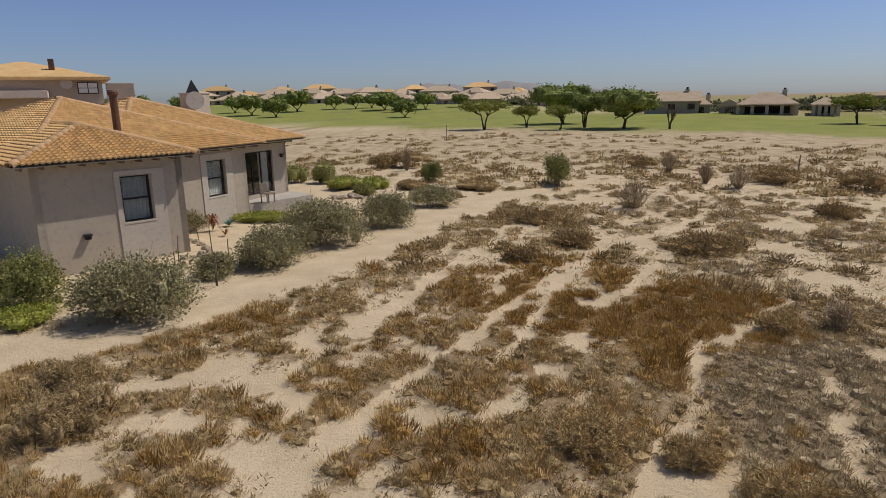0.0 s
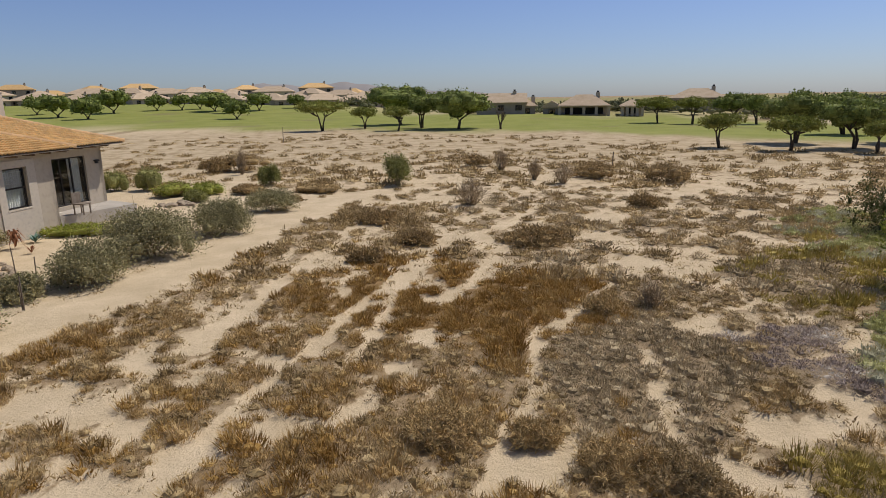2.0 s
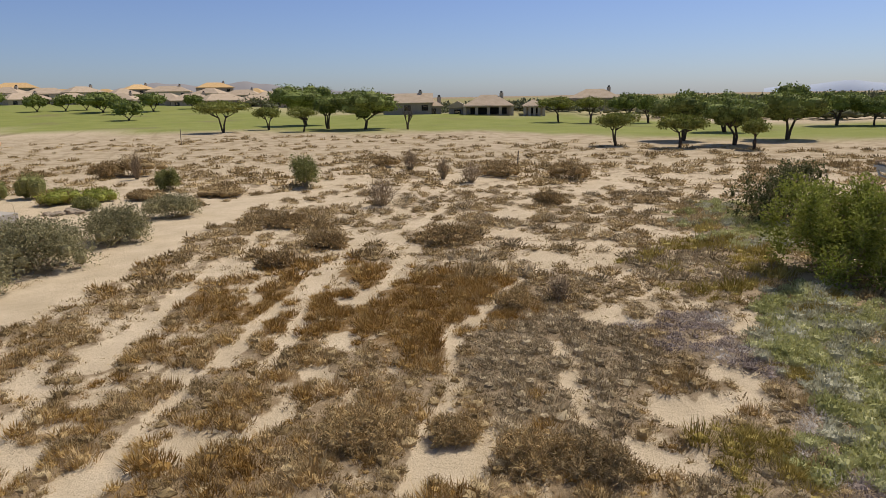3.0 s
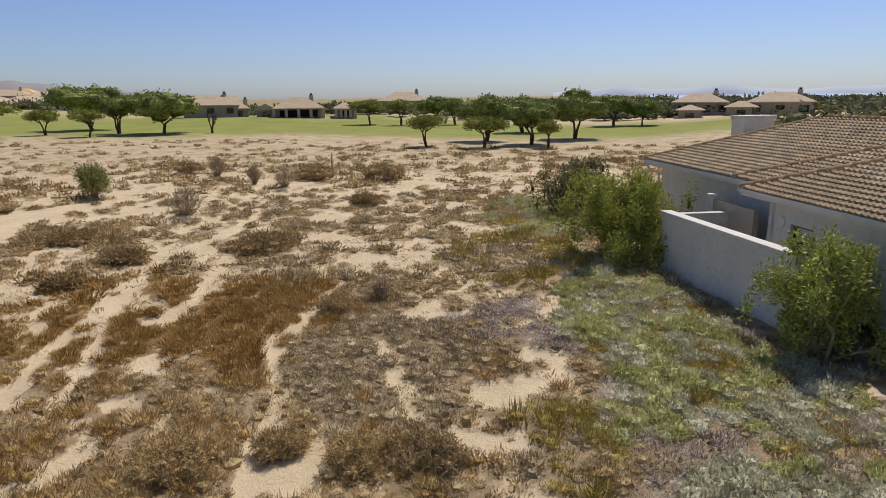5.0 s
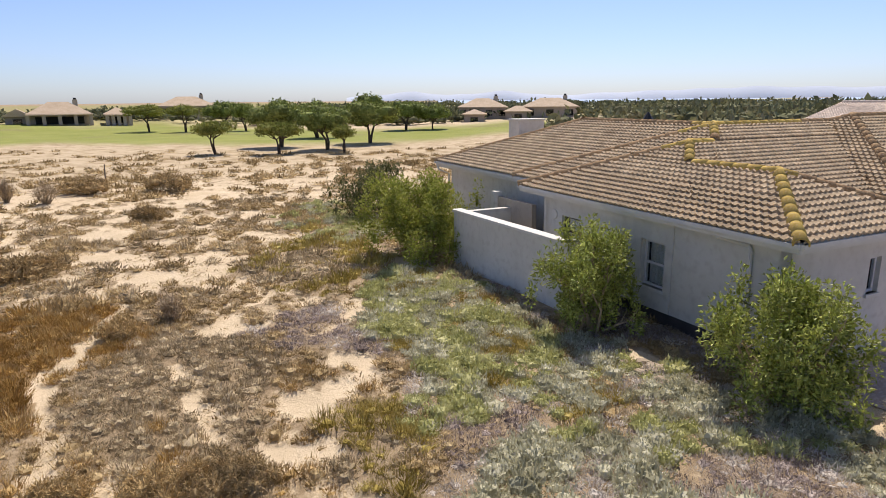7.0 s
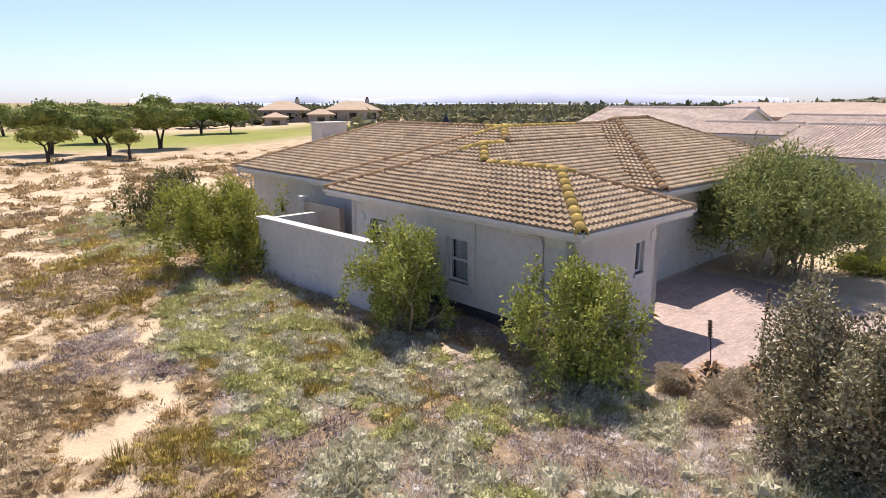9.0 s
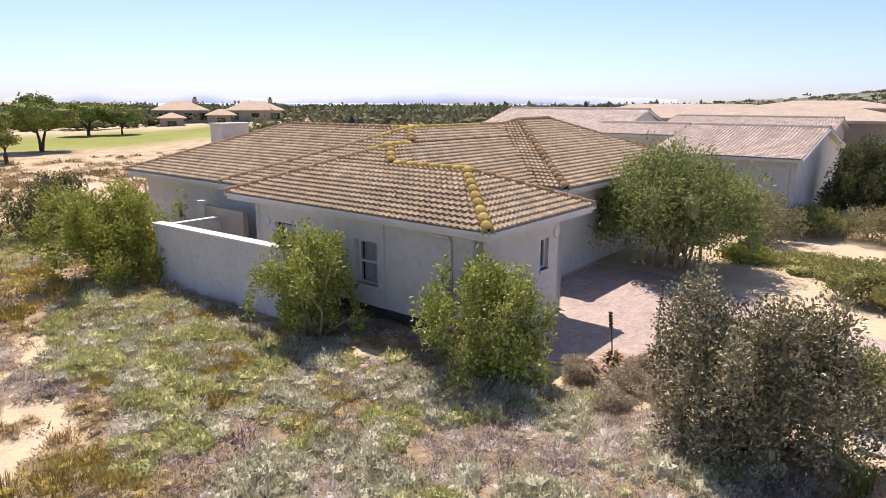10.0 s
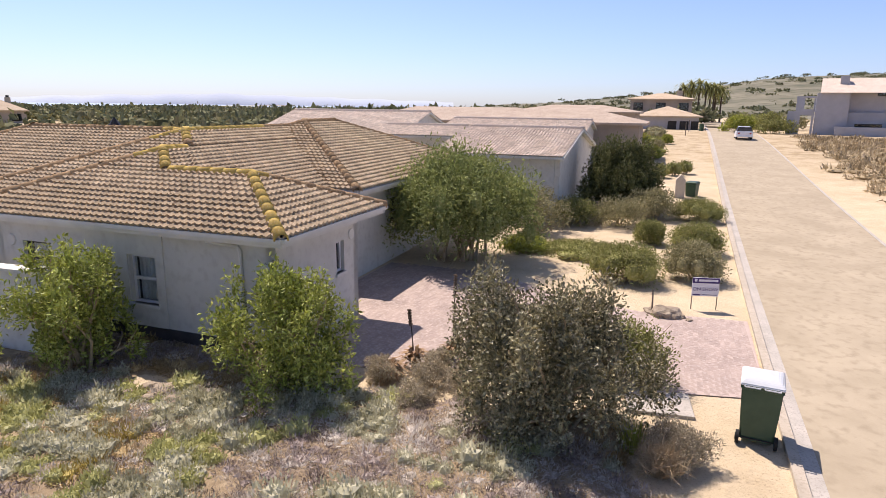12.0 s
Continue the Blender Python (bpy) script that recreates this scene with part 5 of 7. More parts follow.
def plant_mat(name, dark, mid, light, trans=0.18):
    """Leaf colour that changes from plant to plant and, less, from blade to blade."""
    m = bpy.data.materials.new(name)
    m.use_nodes = True
    N, L = m.node_tree.nodes, m.node_tree.links
    bs = N["Principled BSDF"]
    bs.inputs["Roughness"].default_value, bs.inputs["Specular IOR Level"].default_value = 0.9, 0.08
    tone = N.new("ShaderNodeAttribute")
    tone.attribute_name = "tone"
    isl = N.new("ShaderNodeNewGeometry")
    mix = N.new("ShaderNodeMix")
    mix.inputs[0].default_value = 0.45
    L.new(tone.outputs["Fac"], mix.inputs[2])
    L.new(isl.outputs["Random Per Island"], mix.inputs[3])
    r = N.new("ShaderNodeValToRGB")
    r.color_ramp.elements.new(0.5)
    for e, (p, c) in zip(r.color_ramp.elements, ((0.12, dark), (0.5, mid), (0.88, light))):
        e.position, e.color = p, (*c, 1)
    L.new(mix.outputs[0], r.inputs["Fac"])
    L.new(r.outputs["Color"], bs.inputs["Base Color"])
    tl = N.new("ShaderNodeBsdfTranslucent")
    L.new(r.outputs["Color"], tl.inputs["Color"])
    ms = N.new("ShaderNodeMixShader")
    ms.inputs[0].default_value = trans
    L.new(bs.outputs[0], ms.inputs[1])
    L.new(tl.outputs[0], ms.inputs[2])
    L.new(ms.outputs[0], N["Material Output"].inputs["Surface"])
    return m


def scatter(name, label, mat, x, y, kinds, size, rng):
    """Many plants at places x, y, joined into one mesh of uncountable growth."""
    z = height_at(x, y) - 0.01
    pick = rng.integers(len(kinds), size=len(x))
    turn = rng.random(len(x)) * 6.283
    V, tones = [], []
    for k, t in enumerate(kinds):
        m = pick == k
        n = int(m.sum())
        c, s = np.cos(turn[m])[:, None, None], np.sin(turn[m])[:, None, None]
        g = size[m][:, None, None]
        tx, ty, tz = t[None, ..., 0], t[None, ..., 1], t[None, ..., 2]
        V.append(np.stack([(c * tx - s * ty) * g + x[m][:, None, None], (s * tx + c * ty) * g + y[m][:, None, None], tz * g * (0.75 + 0.5 * rng.random((n, 1, 1))) + z[m][:, None, None]], -1).reshape(-1, 3))
        tones.append(np.repeat(rng.random(n), t.shape[0] * 3))
    V = np.concatenate(V)
    me = mesh_np(name, V, np.arange(len(V)).reshape(-1, 3), mat)
    me.attributes.new("tone", "FLOAT", "POINT").data.foreach_set("value", np.concatenate(tones).astype(np.float32))
    return tagged(new(name, me), label, "plants", kind="stuff")


rng = np.random.default_rng(77)
SCRUB_M = plant_mat("dry brown scrub", (0.210, 0.147, 0.068), (0.41, 0.302, 0.148), (0.64, 0.50, 0.28))
RED_M = plant_mat("rust brown grass", (0.225, 0.127, 0.036), (0.385, 0.236, 0.072), (0.54, 0.385, 0.16))
GREY_M = plant_mat("grey dry scrub", (0.220, 0.170, 0.098), (0.41, 0.325, 0.196), (0.63, 0.52, 0.34))
OLIVE_M = plant_mat("olive brown grass", (0.211, 0.161, 0.038), (0.378, 0.300, 0.084), (0.562, 0.458, 0.168))
SUCC_M = plant_mat("lime succulent", (0.31, 0.315, 0.115), (0.49, 0.485, 0.21), (0.66, 0.64, 0.355), 0.3)
SUCG_M = plant_mat("grey green succulent", (0.32, 0.305, 0.195), (0.51, 0.49, 0.335), (0.68, 0.655, 0.49), 0.3)
HAY_M = plant_mat("tawny dry grass", (0.24, 0.155, 0.058), (0.44, 0.30, 0.125), (0.64, 0.48, 0.25))
STRAW_M = plant_mat("bleached dry litter", (0.36, 0.31, 0.25), (0.58, 0.52, 0.445), (0.80, 0.745, 0.665), 0.28)
MAUVE_M = plant_mat("mauve dead succulent", (0.16, 0.125, 0.105), (0.32, 0.260, 0.225), (0.55, 0.47, 0.42))
T_SCRUB = [np.concatenate([cushion(rng, 95, 0.18, 0.10, 0.058, 0.20, 0.6, 0.6), blades(rng, 60, 0.17, 0.15, 1.0, 0.0048)]) for _ in range(7)]
T_GRASS = [np.concatenate([blades(rng, 125, 0.19, 0.20, 0.8, 0.0055), cushion(rng, 30, 0.16, 0.06, 0.08, 0.25, 0.8, 0.6)]) for _ in range(7)]
T_SUCC = [cushion(rng, 160, 0.19, 0.11, 0.045, 0.5, 0.8, 0.74) for _ in range(7)]
T_LITTER = [np.concatenate([blades(rng, 120, 0.2, 0.08, 2.0, 0.005), cushion(rng, 90, 0.18, 0.06, 0.05, 0.22, 0.3, 0.4)]) for _ in range(7)]
T_MID = [np.concatenate([cushion(rng, 70, 0.28, 0.09, 0.10, 0.30, 0.4, 0.6), blades(rng, 30, 0.22, 0.13, 1.0, 0.008)]) for _ in range(7)]
T_MIDGRASS = [np.concatenate([blades(rng, 60, 0.24, 0.24, 0.8, 0.011), cushion(rng, 20, 0.22, 0.08, 0.12, 0.3, 0.8, 0.6)]) for _ in range(7)]
T_FAR = [cushion(rng, 38, 0.56, 0.12, 0.18, 0.45, 0.2, 0.6) for _ in range(7)]
T_SPRIG = [np.concatenate([blades(rng, 9, 0.07, 0.10, 1.3, 0.006), cushion(rng, 10, 0.07, 0.05, 0.05, 0.35, 0.4, 0)]) for _ in range(6)]


def places(cell, r0, r1, a0=-50, a1=130):
    """Jittered places about one cell apart, in a ring sector of the plot."""
    g = np.arange(-r1, r1, cell)
    x, y = (q.ravel() for q in np.meshgrid(g, g))
    x, y = x + cell * rng.random(len(x)), y + cell * rng.random(len(y))
    r, a = np.hypot(x, y), np.degrees(np.arctan2(y, x))
    m = (r > r0) & (r < r1) & (a > a0) & (a < a1)
    return x[m], y[m]


def hit_house(x, y):
    out = np.zeros(len(x), bool)
    for inv, rect in ((axes(RH, -31).inverted(), (0.3, 14, 0.3, 16)), (axes(RH, -31).inverted(), (-1.2, 1, 5, 10.3)), (axes(E0, 48).inverted(), (0.4, 5.2, 0.4, 12)), (axes(E2, 67).inverted(), (-3.2, 8.4, -2.2, 10))):
        u = inv[0][0] * x + inv[0][1] * y + inv[0][3]
        v = inv[1][0] * x + inv[1][1] * y + inv[1][3]
        out |= (u > rect[0]) & (u < rect[1]) & (v > rect[2]) & (v < rect[3])
    return out


for cell, r0, r1, big, t_scrub, t_grass in ((0.235, 3.5, 17, 1.0, T_SCRUB, T_GRASS), (0.38, 17, 36, 1.1, T_MID, T_MIDGRASS)):
    x, y = places(cell, r0, r1)
    c, red, grey, lime, bed, mauve, olive = veg_at(x, y)
    c = c + 0.13 * rng.normal(size=len(x))
    ok = (c > 0.53) & ~hit_house(x, y)
    x, y, c, red, grey, lime, bed, mauve, olive = (q[ok] for q in (x, y, c, red, grey, lime, bed, mauve, olive))
    size = big * (0.62 + 0.75 * rng.random(len(x)) ** 1.5) * (0.72 + 0.4 * step(0.52, 0.85, c))
    patch = fbm(x, y, 0.9, 41) + 0.14 * rng.normal(size=len(x))
    roll = rng.random((6, len(x)))
    kind = np.where(rng.random(len(x)) < 0.25 * step(4.5, 8, x), 2, 0)
    kind = np.where(rng.random(len(x)) < 0.42 * (1 - step(5, 9, x)) * (1 - step(15, 22, np.hypot(x, y))), 8, kind)
    kind = np.where(grey > roll[0], 2, kind)
    kind = np.where(red > roll[1], 1, kind)
    kind = np.where(olive > roll[2], np.where(patch > 0.25, 2, 7), kind)
    kind = np.where(bed > roll[3], np.where(patch > 0.02, 4, np.where(patch > -0.36, 5, 6)), kind)
    kind = np.where((bed > roll[3]) & (fbm(x, y, 1.3, 45) + 0.1 * rng.normal(size=len(x)) > 0.42), 3, kind)
    kind = np.where(lime > roll[4], np.where(patch > 0.0, 3, np.where(patch > -0.38, 4, 7)), kind)
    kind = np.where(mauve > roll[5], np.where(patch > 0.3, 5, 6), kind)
    for k, name, label, mat, kinds in ((0, "dry_scrub", "low dry brown scrub cushions over the sand", SCRUB_M, t_scrub), (1, "rust_grass", "patch of upright rust-brown dry grass", RED_M, t_grass), (2, "grey_scrub", "dense low grey dry scrub", GREY_M, t_scrub),
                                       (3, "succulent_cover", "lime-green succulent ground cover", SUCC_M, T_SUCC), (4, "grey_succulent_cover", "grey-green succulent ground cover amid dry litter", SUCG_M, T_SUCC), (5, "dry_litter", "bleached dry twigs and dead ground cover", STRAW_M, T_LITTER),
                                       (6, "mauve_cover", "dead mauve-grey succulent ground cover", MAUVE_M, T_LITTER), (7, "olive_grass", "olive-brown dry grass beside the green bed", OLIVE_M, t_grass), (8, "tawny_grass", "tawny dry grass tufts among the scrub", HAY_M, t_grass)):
        m = kind == k
        if m.sum() > 5:
            scatter(name, label, mat, x[m], y[m], kinds, size[m] * (1.15 if k in (3, 4, 5, 6) else 1.0), rng)
x, y = places(0.19, 3.5, 24)
c, _, _, lime, bed, _, _ = veg_at(x, y)
ok = (c > 0.05) & (c < 0.62) & (rng.random(len(x)) < 0.30 + 0.5 * c) & (lime + bed < 0.4) & ~hit_house(x, y)
scatter("dry_twigs", "small dry twigs and sprigs strewn over the sand", SCRUB_M, x[ok], y[ok], T_SPRIG, 0.6 + 0.9 * rng.random(int(ok.sum())), rng)
x, y = places(0.62, 36, 95, 20, 125)
c = veg_at(x, y)[0] + 0.10 * rng.normal(size=len(x))
ok = (c > 0.55 + 0.16 * step(42, 66, np.hypot(x, y))) & ~hit_house(x, y) & (lawn_at(x, y) < -5)
scatter("far_scrub", "scattered dry scrub toward the golf lawn", SCRUB_M, x[ok], y[ok], T_FAR, 0.6 + 0.6 * rng.random(int(ok.sum())), rng)
x, y = places(0.85, 14, 80, -75, -30)
c = veg_at(x, y)[0] + 0.12 * rng.normal(size=len(x))
ok = (c > 0.5) & (road_uv(x, y)[1] > 7.3)
scatter("verge_scrub", "dry scrub on the plot across the road", GREY_M, x[ok], y[ok], T_FAR, 0.9 + 0.9 * rng.random(int(ok.sum())), rng)

# ---- neighbouring and distant houses ----
def tile_plane(parent, rows, mat, m, name="roof_tile_field", cut=None):
    """Tiles over sloping rectangles: (corner, along, inward, length, run, eave height)."""
    FV, FF = [], []
    for (cu, cv), (au, av), (iu, iv), length, run, ze in rows:
        for r in np.arange(-0.04, run - 0.05, GAUGE * math.cos(math.atan(m))):
            for s in np.arange(TWIDE / 2, length, TWIDE):
                if cut and cut(cu + s * au + r * iu, cv + s * av + r * iv):
                    continue
                y = np.minimum(r + TV[:, 1] * math.cos(math.atan(m)), run)
                x = np.clip(TV[:, 0] + s, 0, length)
                FV.append(np.stack([cu + x * au + y * iu, cv + x * av + y * iv, ze + m * y + TV[:, 2] * 0.55], 1))
                FF.append(TF + len(TV) * (len(FV) - 1))
    return tagged(part(name, mesh_np(name, np.concatenate(FV), np.concatenate(FF), mat), mat, parent), kind="stuff")


def gable_house(o, ang, half, length, eave, ridge, wall_mat, tile_mat, label, cut=None, z0=0.0, name="house"):
    """A house with its ridge along its own y axis and plastered gable ends; the near eave is at x = 0."""
    h = thing(name, axes((o[0], o[1]), ang), label, "house", "neighbouring houses")
    m = (ridge - eave) / half
    bm = bmesh.new()
    prof = [(0, eave - 0.02), (half, ridge - 0.02), (2 * half, eave - 0.02), (2 * half, eave - 0.14), (half, ridge - 0.14), (0, eave - 0.14)]
    ends = [[bm.verts.new((x, y, z)) for x, z in prof] for y in (0.0, length)]
    for k in range(6):
        bm.faces.new((ends[0][k], ends[0][(k + 1) % 6], ends[1][(k + 1) % 6], ends[1][k]))
    for e in ends:
        bm.faces.new((e[0], e[1], e[4], e[5]))
        bm.faces.new((e[1], e[2], e[3], e[4]))
    roof = part("roof", bm, wall_mat, h)
    tile_plane(roof, [((0, length), (0, -1), (1, 0), length, half, eave), ((2 * half, 0), (0, 1), (-1, 0), length, half, eave)], tile_mat, m, cut=cut)
    bm = bmesh.new()
    for y in (0.25, length - 0.25):
        p = [(0.45, z0 - 0.3), (2 * half - 0.45, z0 - 0.3), (2 * half - 0.45, eave + 0.45 * m - 0.16), (half, ridge - 0.16), (0.45, eave + 0.45 * m - 0.16)]
        s = 1 if y < 1 else -1
        f0 = [bm.verts.new((x, y, z)) for x, z in p]
        f1 = [bm.verts.new((x, y + 0.22 * s, z)) for x, z in p]
        bm.faces.new(f0)
        bm.faces.new(f1[::-1])
        for k in range(5):
            bm.faces.new((f0[k], f0[(k + 1) % 5], f1[(k + 1) % 5], f1[k]))
        bmesh.ops.recalc_face_normals(bm, faces=bm.faces)
        part("gable_wall", bm, wall_mat, h)
        bm = bmesh.new()
    bm.free()
    for x, a, b in ((0.45, length - 0.48, 0.48), (2 * half - 0.45, 0.48, length - 0.48)):
        wall(h, (x, a), (x, b), z0 - 0.3, eave + 0.1, wall_mat)
    cap = cap_mesh(tile_mat)
    for k in range(int(length / 0.36)):
        c = part("ridge_tile", cap, tile_mat, roof)
        c.matrix_basis = Matrix.Translation((half, 0.36 * k, ridge + 0.01)) @ Matrix.Rotation(radians(90), 4, "Z")
    return h


def far_house(x, y, ang, w, d, eave, rise, wall_mat, label, windows=3, storeys=1, chimney=True, z=0.0, veranda=False, roof_mat=None, gable=False, group="distant houses", gap=0.0):
    """A hipped house seen from afar, its front facing the own -y side: walls, roof, windows, chimney."""
    roof_mat = roof_mat or TILE_F
    h = thing("house", axes((x, y, z), ang), label, "house", group)
    part("wall", boxes((-w / 2 + 0.5, 0.5, -1.0, w / 2 - 0.5, d - 0.5, eave)), wall_mat, h)
    half = min(w, d) / 2
    bm = bmesh.new()
    a, b = (-w / 2, 0), (w / 2, d)
    base = [bm.verts.new((px, py, eave + dz)) for dz in (-0.12, 0.05) for px, py in ((a[0], 0), (b[0], 0), (b[0], d), (a[0], d))]
    inset = 0 if gable else half
    if w >= d:
        top = [bm.verts.new((a[0] + inset, d / 2, eave + rise)), bm.verts.new((b[0] - inset, d / 2, eave + rise))]
        bm.faces.new((base[4], base[5], top[1], top[0]))
        bm.faces.new((base[6], base[7], top[0], top[1]))
        bm.faces.new((base[5], base[6], top[1]))
        bm.faces.new((base[7], base[4], top[0]))
    else:
        top = [bm.verts.new((0, inset, eave + rise)), bm.verts.new((0, d - inset, eave + rise))]
        bm.faces.new((base[4], base[5], top[0]))
        bm.faces.new((base[5], base[6], top[1], top[0]))
        bm.faces.new((base[6], base[7], top[1]))
        bm.faces.new((base[7], base[4], top[0], top[1]))
    bm.faces.new(base[:4][::-1])
    for k in range(4):
        bm.faces.new((base[k], base[(k + 1) % 4], base[4 + (k + 1) % 4], base[4 + k]))
    bmesh.ops.recalc_face_normals(bm, faces=bm.faces)
    part("roof", bm, roof_mat, h)
    for s in range(storeys):
        zz = eave - 2.6 * (storeys - s)
        for k in range(windows):
            cx = -w / 2 + w * (k + 0.5) / windows
            ww, wh = min(1.5, w / windows * 0.5), 1.25
            o = part("window", boxes((cx - ww / 2, 0.44, zz + 0.8, cx + ww / 2, 0.52, zz + 0.8 + wh)), FRAME_D, h)
            part("pane", boxes((cx - ww / 2 + 0.08, 0.425, zz + 0.88, cx + ww / 2 - 0.08, 0.439, zz + 0.72 + wh)), GLASS, o)
    if veranda:
        for k in range(5):
            px = -w / 2 + 0.4 + (w - 0.8) * k / 4
            part("post", boxes((px - 0.32, -1.6, -0.5, px + 0.32, -1.2, eave - 0.2)), wall_mat, h)
        part("veranda_roof", boxes((-w / 2, -1.9, eave - 0.2, w / 2, 0.3, eave - 0.03)), roof_mat, h)
        # no recess: a near-black panel on the wall stands for the veranda's shade
        part("veranda_shade_panel", boxes((-w / 2 + 1.6, 0.42, 1.0, w / 2 - 1.6, 0.48, eave - 0.5)), DARK, h)
    if chimney:
        c = part("chimney", boxes((w * 0.22, d * 0.45, eave, w * 0.22 + 0.9, d * 0.45 + 0.9, eave + rise + 0.45), bevel=0.03), PLASTER_B, h)
        part("pot", boxes((w * 0.22 + 0.2, d * 0.45 + 0.2, eave + rise + 0.45, w * 0.22 + 0.7, d * 0.45 + 0.7, eave + rise + 0.8), bevel=0.05), BLACK, c)
    return h


GREYWALL = surf("grey brown plaster", (0.31, 0.26, 0.215), (0.38, 0.325, 0.27), 0.7, None, 40, 0.9)
TANWALL = surf("tan plaster", (0.38, 0.31, 0.25), (0.46, 0.385, 0.315), 0.7, None, 40, 0.9)
MODERN = surf("modern grey plaster", (0.40, 0.39, 0.40), (0.47, 0.46, 0.47), 0.7, None, 40, 0.85)
l2 = far_house(-25.6, 38.2, 31.0, 9.5, 9.0, 6.75, 1.15, TANWALL, "two-storey tan house with a sandy tiled hip roof", 0, 1, False, roof_mat=TILE_L)
o = part("window", boxes((2.87, 0.44, 5.78, 4.02, 0.52, 6.5)), FRAME_D, l2)
for x0, x1 in ((2.93, 3.42), (3.47, 3.96)):
    for z0, z1 in ((5.84, 6.11), (6.15, 6.44)):
        part("pane", boxes((x0, 0.425, z0, x1, 0.439, z1)), FRAME_W, o)
part("parapet", boxes((4.5, 1.5, 4.0, 6.15, 1.75, 6.45), bevel=0.02), TANWALL, l2)
part("flue", boxes((1.47, 1.9, 6.9, 1.8, 2.2, 7.95), bevel=0.02), RUST, l2)
part("lean_to_roof", boxes((-4.0, -2.0, 5.55, 1.3, 0.4, 5.95), bevel=0.02), TILE_P, l2)
bm = bmesh.new()
bmesh.ops.create_cone(bm, segments=24, cap_ends=True, radius1=0.3, radius2=0.34, depth=0.08, matrix=Matrix.Translation((2.3, 0.3, 6.4)) @ Matrix.Rotation(radians(80), 4, "X"))
part("satellite_dish", bm, PLASTER_T, l2)
gable_house((25.3, -10.1), -31.0, 5.65, 6.0, 3.0, 4.0, PLASTER_W, TILE_P, "white gabled house with pale pink roof tiles", z0=0.1)
step_o = axes((25.3, -10.1), -31.0) @ Vector((3.2, 6.02, 0))
gable_house((step_o.x, step_o.y), -31.0, 2.45, 4.9, 3.57, 4.0, PLASTER_W, TILE_P, "set-back white house wing with pale pink tiles", z0=0.1)
gable_house((37.7, -16.2), -31.0, 5.0, 10.2, 3.05, 4.18, PLASTER_W, TILE_P, "white gabled house wing with pale pink tiles", z0=0.2)
gable_house((40.0, -5.2), -31.0, 5.0, 11.0, 3.2, 4.62, PLASTER_W, TILE_P, "white gabled house farther back, pink tiles", z0=0.2)
far_house(45.6, -17.4, -121.0, 13.0, 7.0, 3.95, 0.85, GREYWALL, "grey-brown house with a low sandy tiled hip roof", 0, 1, False, roof_mat=TILE_N, group="neighbouring houses")
gh = far_house(78.1, -45.4, -121.0, 9.0, 9, 4.1, 1.35, MODERN, "grey single-storey house with tan hip roof", 0, 1, False, group="neighbouring houses")
for x0, x1 in ((0.2, 1.3), (1.7, 2.8), (3.1, 4.0)):
    part("opening", boxes((x0, 0.44, 0.8, x1, 0.52, 3.5)), FRAME_D, gh)
far_house(69.5, -28.5, -121.0, 15.0, 9, 4.6, 0.8, TANWALL, "tan house with a wide tiled roof", 2, 1, False, roof_mat=TILE_N, group="neighbouring houses")
far_house(95.8, -54.5, -121.0, 10.5, 9, 6.6, 1.0, TANWALL, "two-storey tan house with lookout chimney", 3, 1, True, group="neighbouring houses")
far_house(66.4, -13.8, -121.0, 22, 10, 3.6, 1.4, TANWALL, "long tan house with tiled roof", 3, 1, False, roof_mat=TILE_N, group="neighbouring houses")

mo = thing("modern_house", axes((68.5, -55.8, 2.0), -131.0), "grey flat-walled modern house with tiled upper roof", "house", "neighbouring houses")
wall(mo, (0.0, -2.6), (2.7, -2.6), -1, 3.0, MODERN, [(1.3, 2.45, -1, 2.5)], t=0.4)
wall(mo, (0.75, -0.9), (2.75, -0.9), 2.9, 4.7, MODERN, [(0.85, 1.8, 3.2, 4.5)], t=0.3)
part("tower", boxes((2.76, -2.4, -1.0, 6.0, 4, 5.05), bevel=0.02), MODERN, mo)
part("wing", boxes((6.0, -1.8, -1.0, 16, 5, 2.9), bevel=0.02), MODERN, mo)
part("upper_storey", boxes((6.0, -1.2, 2.9, 16, 5, 5.6), bevel=0.02), MODERN, mo)
part("balcony_wall", boxes((4.9, -3.6, -1.0, 16, -3.3, 1.3), bevel=0.02), MODERN, mo)
for xx, yy, zz, ww, hh in ((6.8, -1.8, 1.3, 2.6, 0.35), (9.8, -1.8, 1.2, 3.0, 1.1), (8.6, -1.2, 4.7, 3.6, 0.45)):
    o = part("window", boxes((xx, yy - 0.06, zz, xx + ww, yy + 0.01, zz + hh)), FRAME_D, mo)
    part("pane", boxes((xx + 0.08, yy - 0.075, zz + 0.08, xx + ww - 0.08, yy - 0.062, zz + hh - 0.08)), GLASS, o)
bm = bmesh.new()
q = [bm.verts.new(v) for v in ((3.1, -2.9, 5.06), (16.4, -2.9, 5.06), (16.4, 5.5, 5.06), (3.1, 5.5, 5.06), (3.1, 1.4, 6.8), (16.4, 1.4, 6.8))]
for f in ((0, 1, 5, 4), (2, 3, 4, 5), (0, 4, 3), (1, 2, 5), (0, 3, 2, 1)):
    bm.faces.new([q[k] for k in f])
part("roof", bm, TILE_P, mo)
part("chimney", boxes((4.9, -0.4, 5.5, 5.8, 0.5, 7.0), bevel=0.02), MODERN, mo)

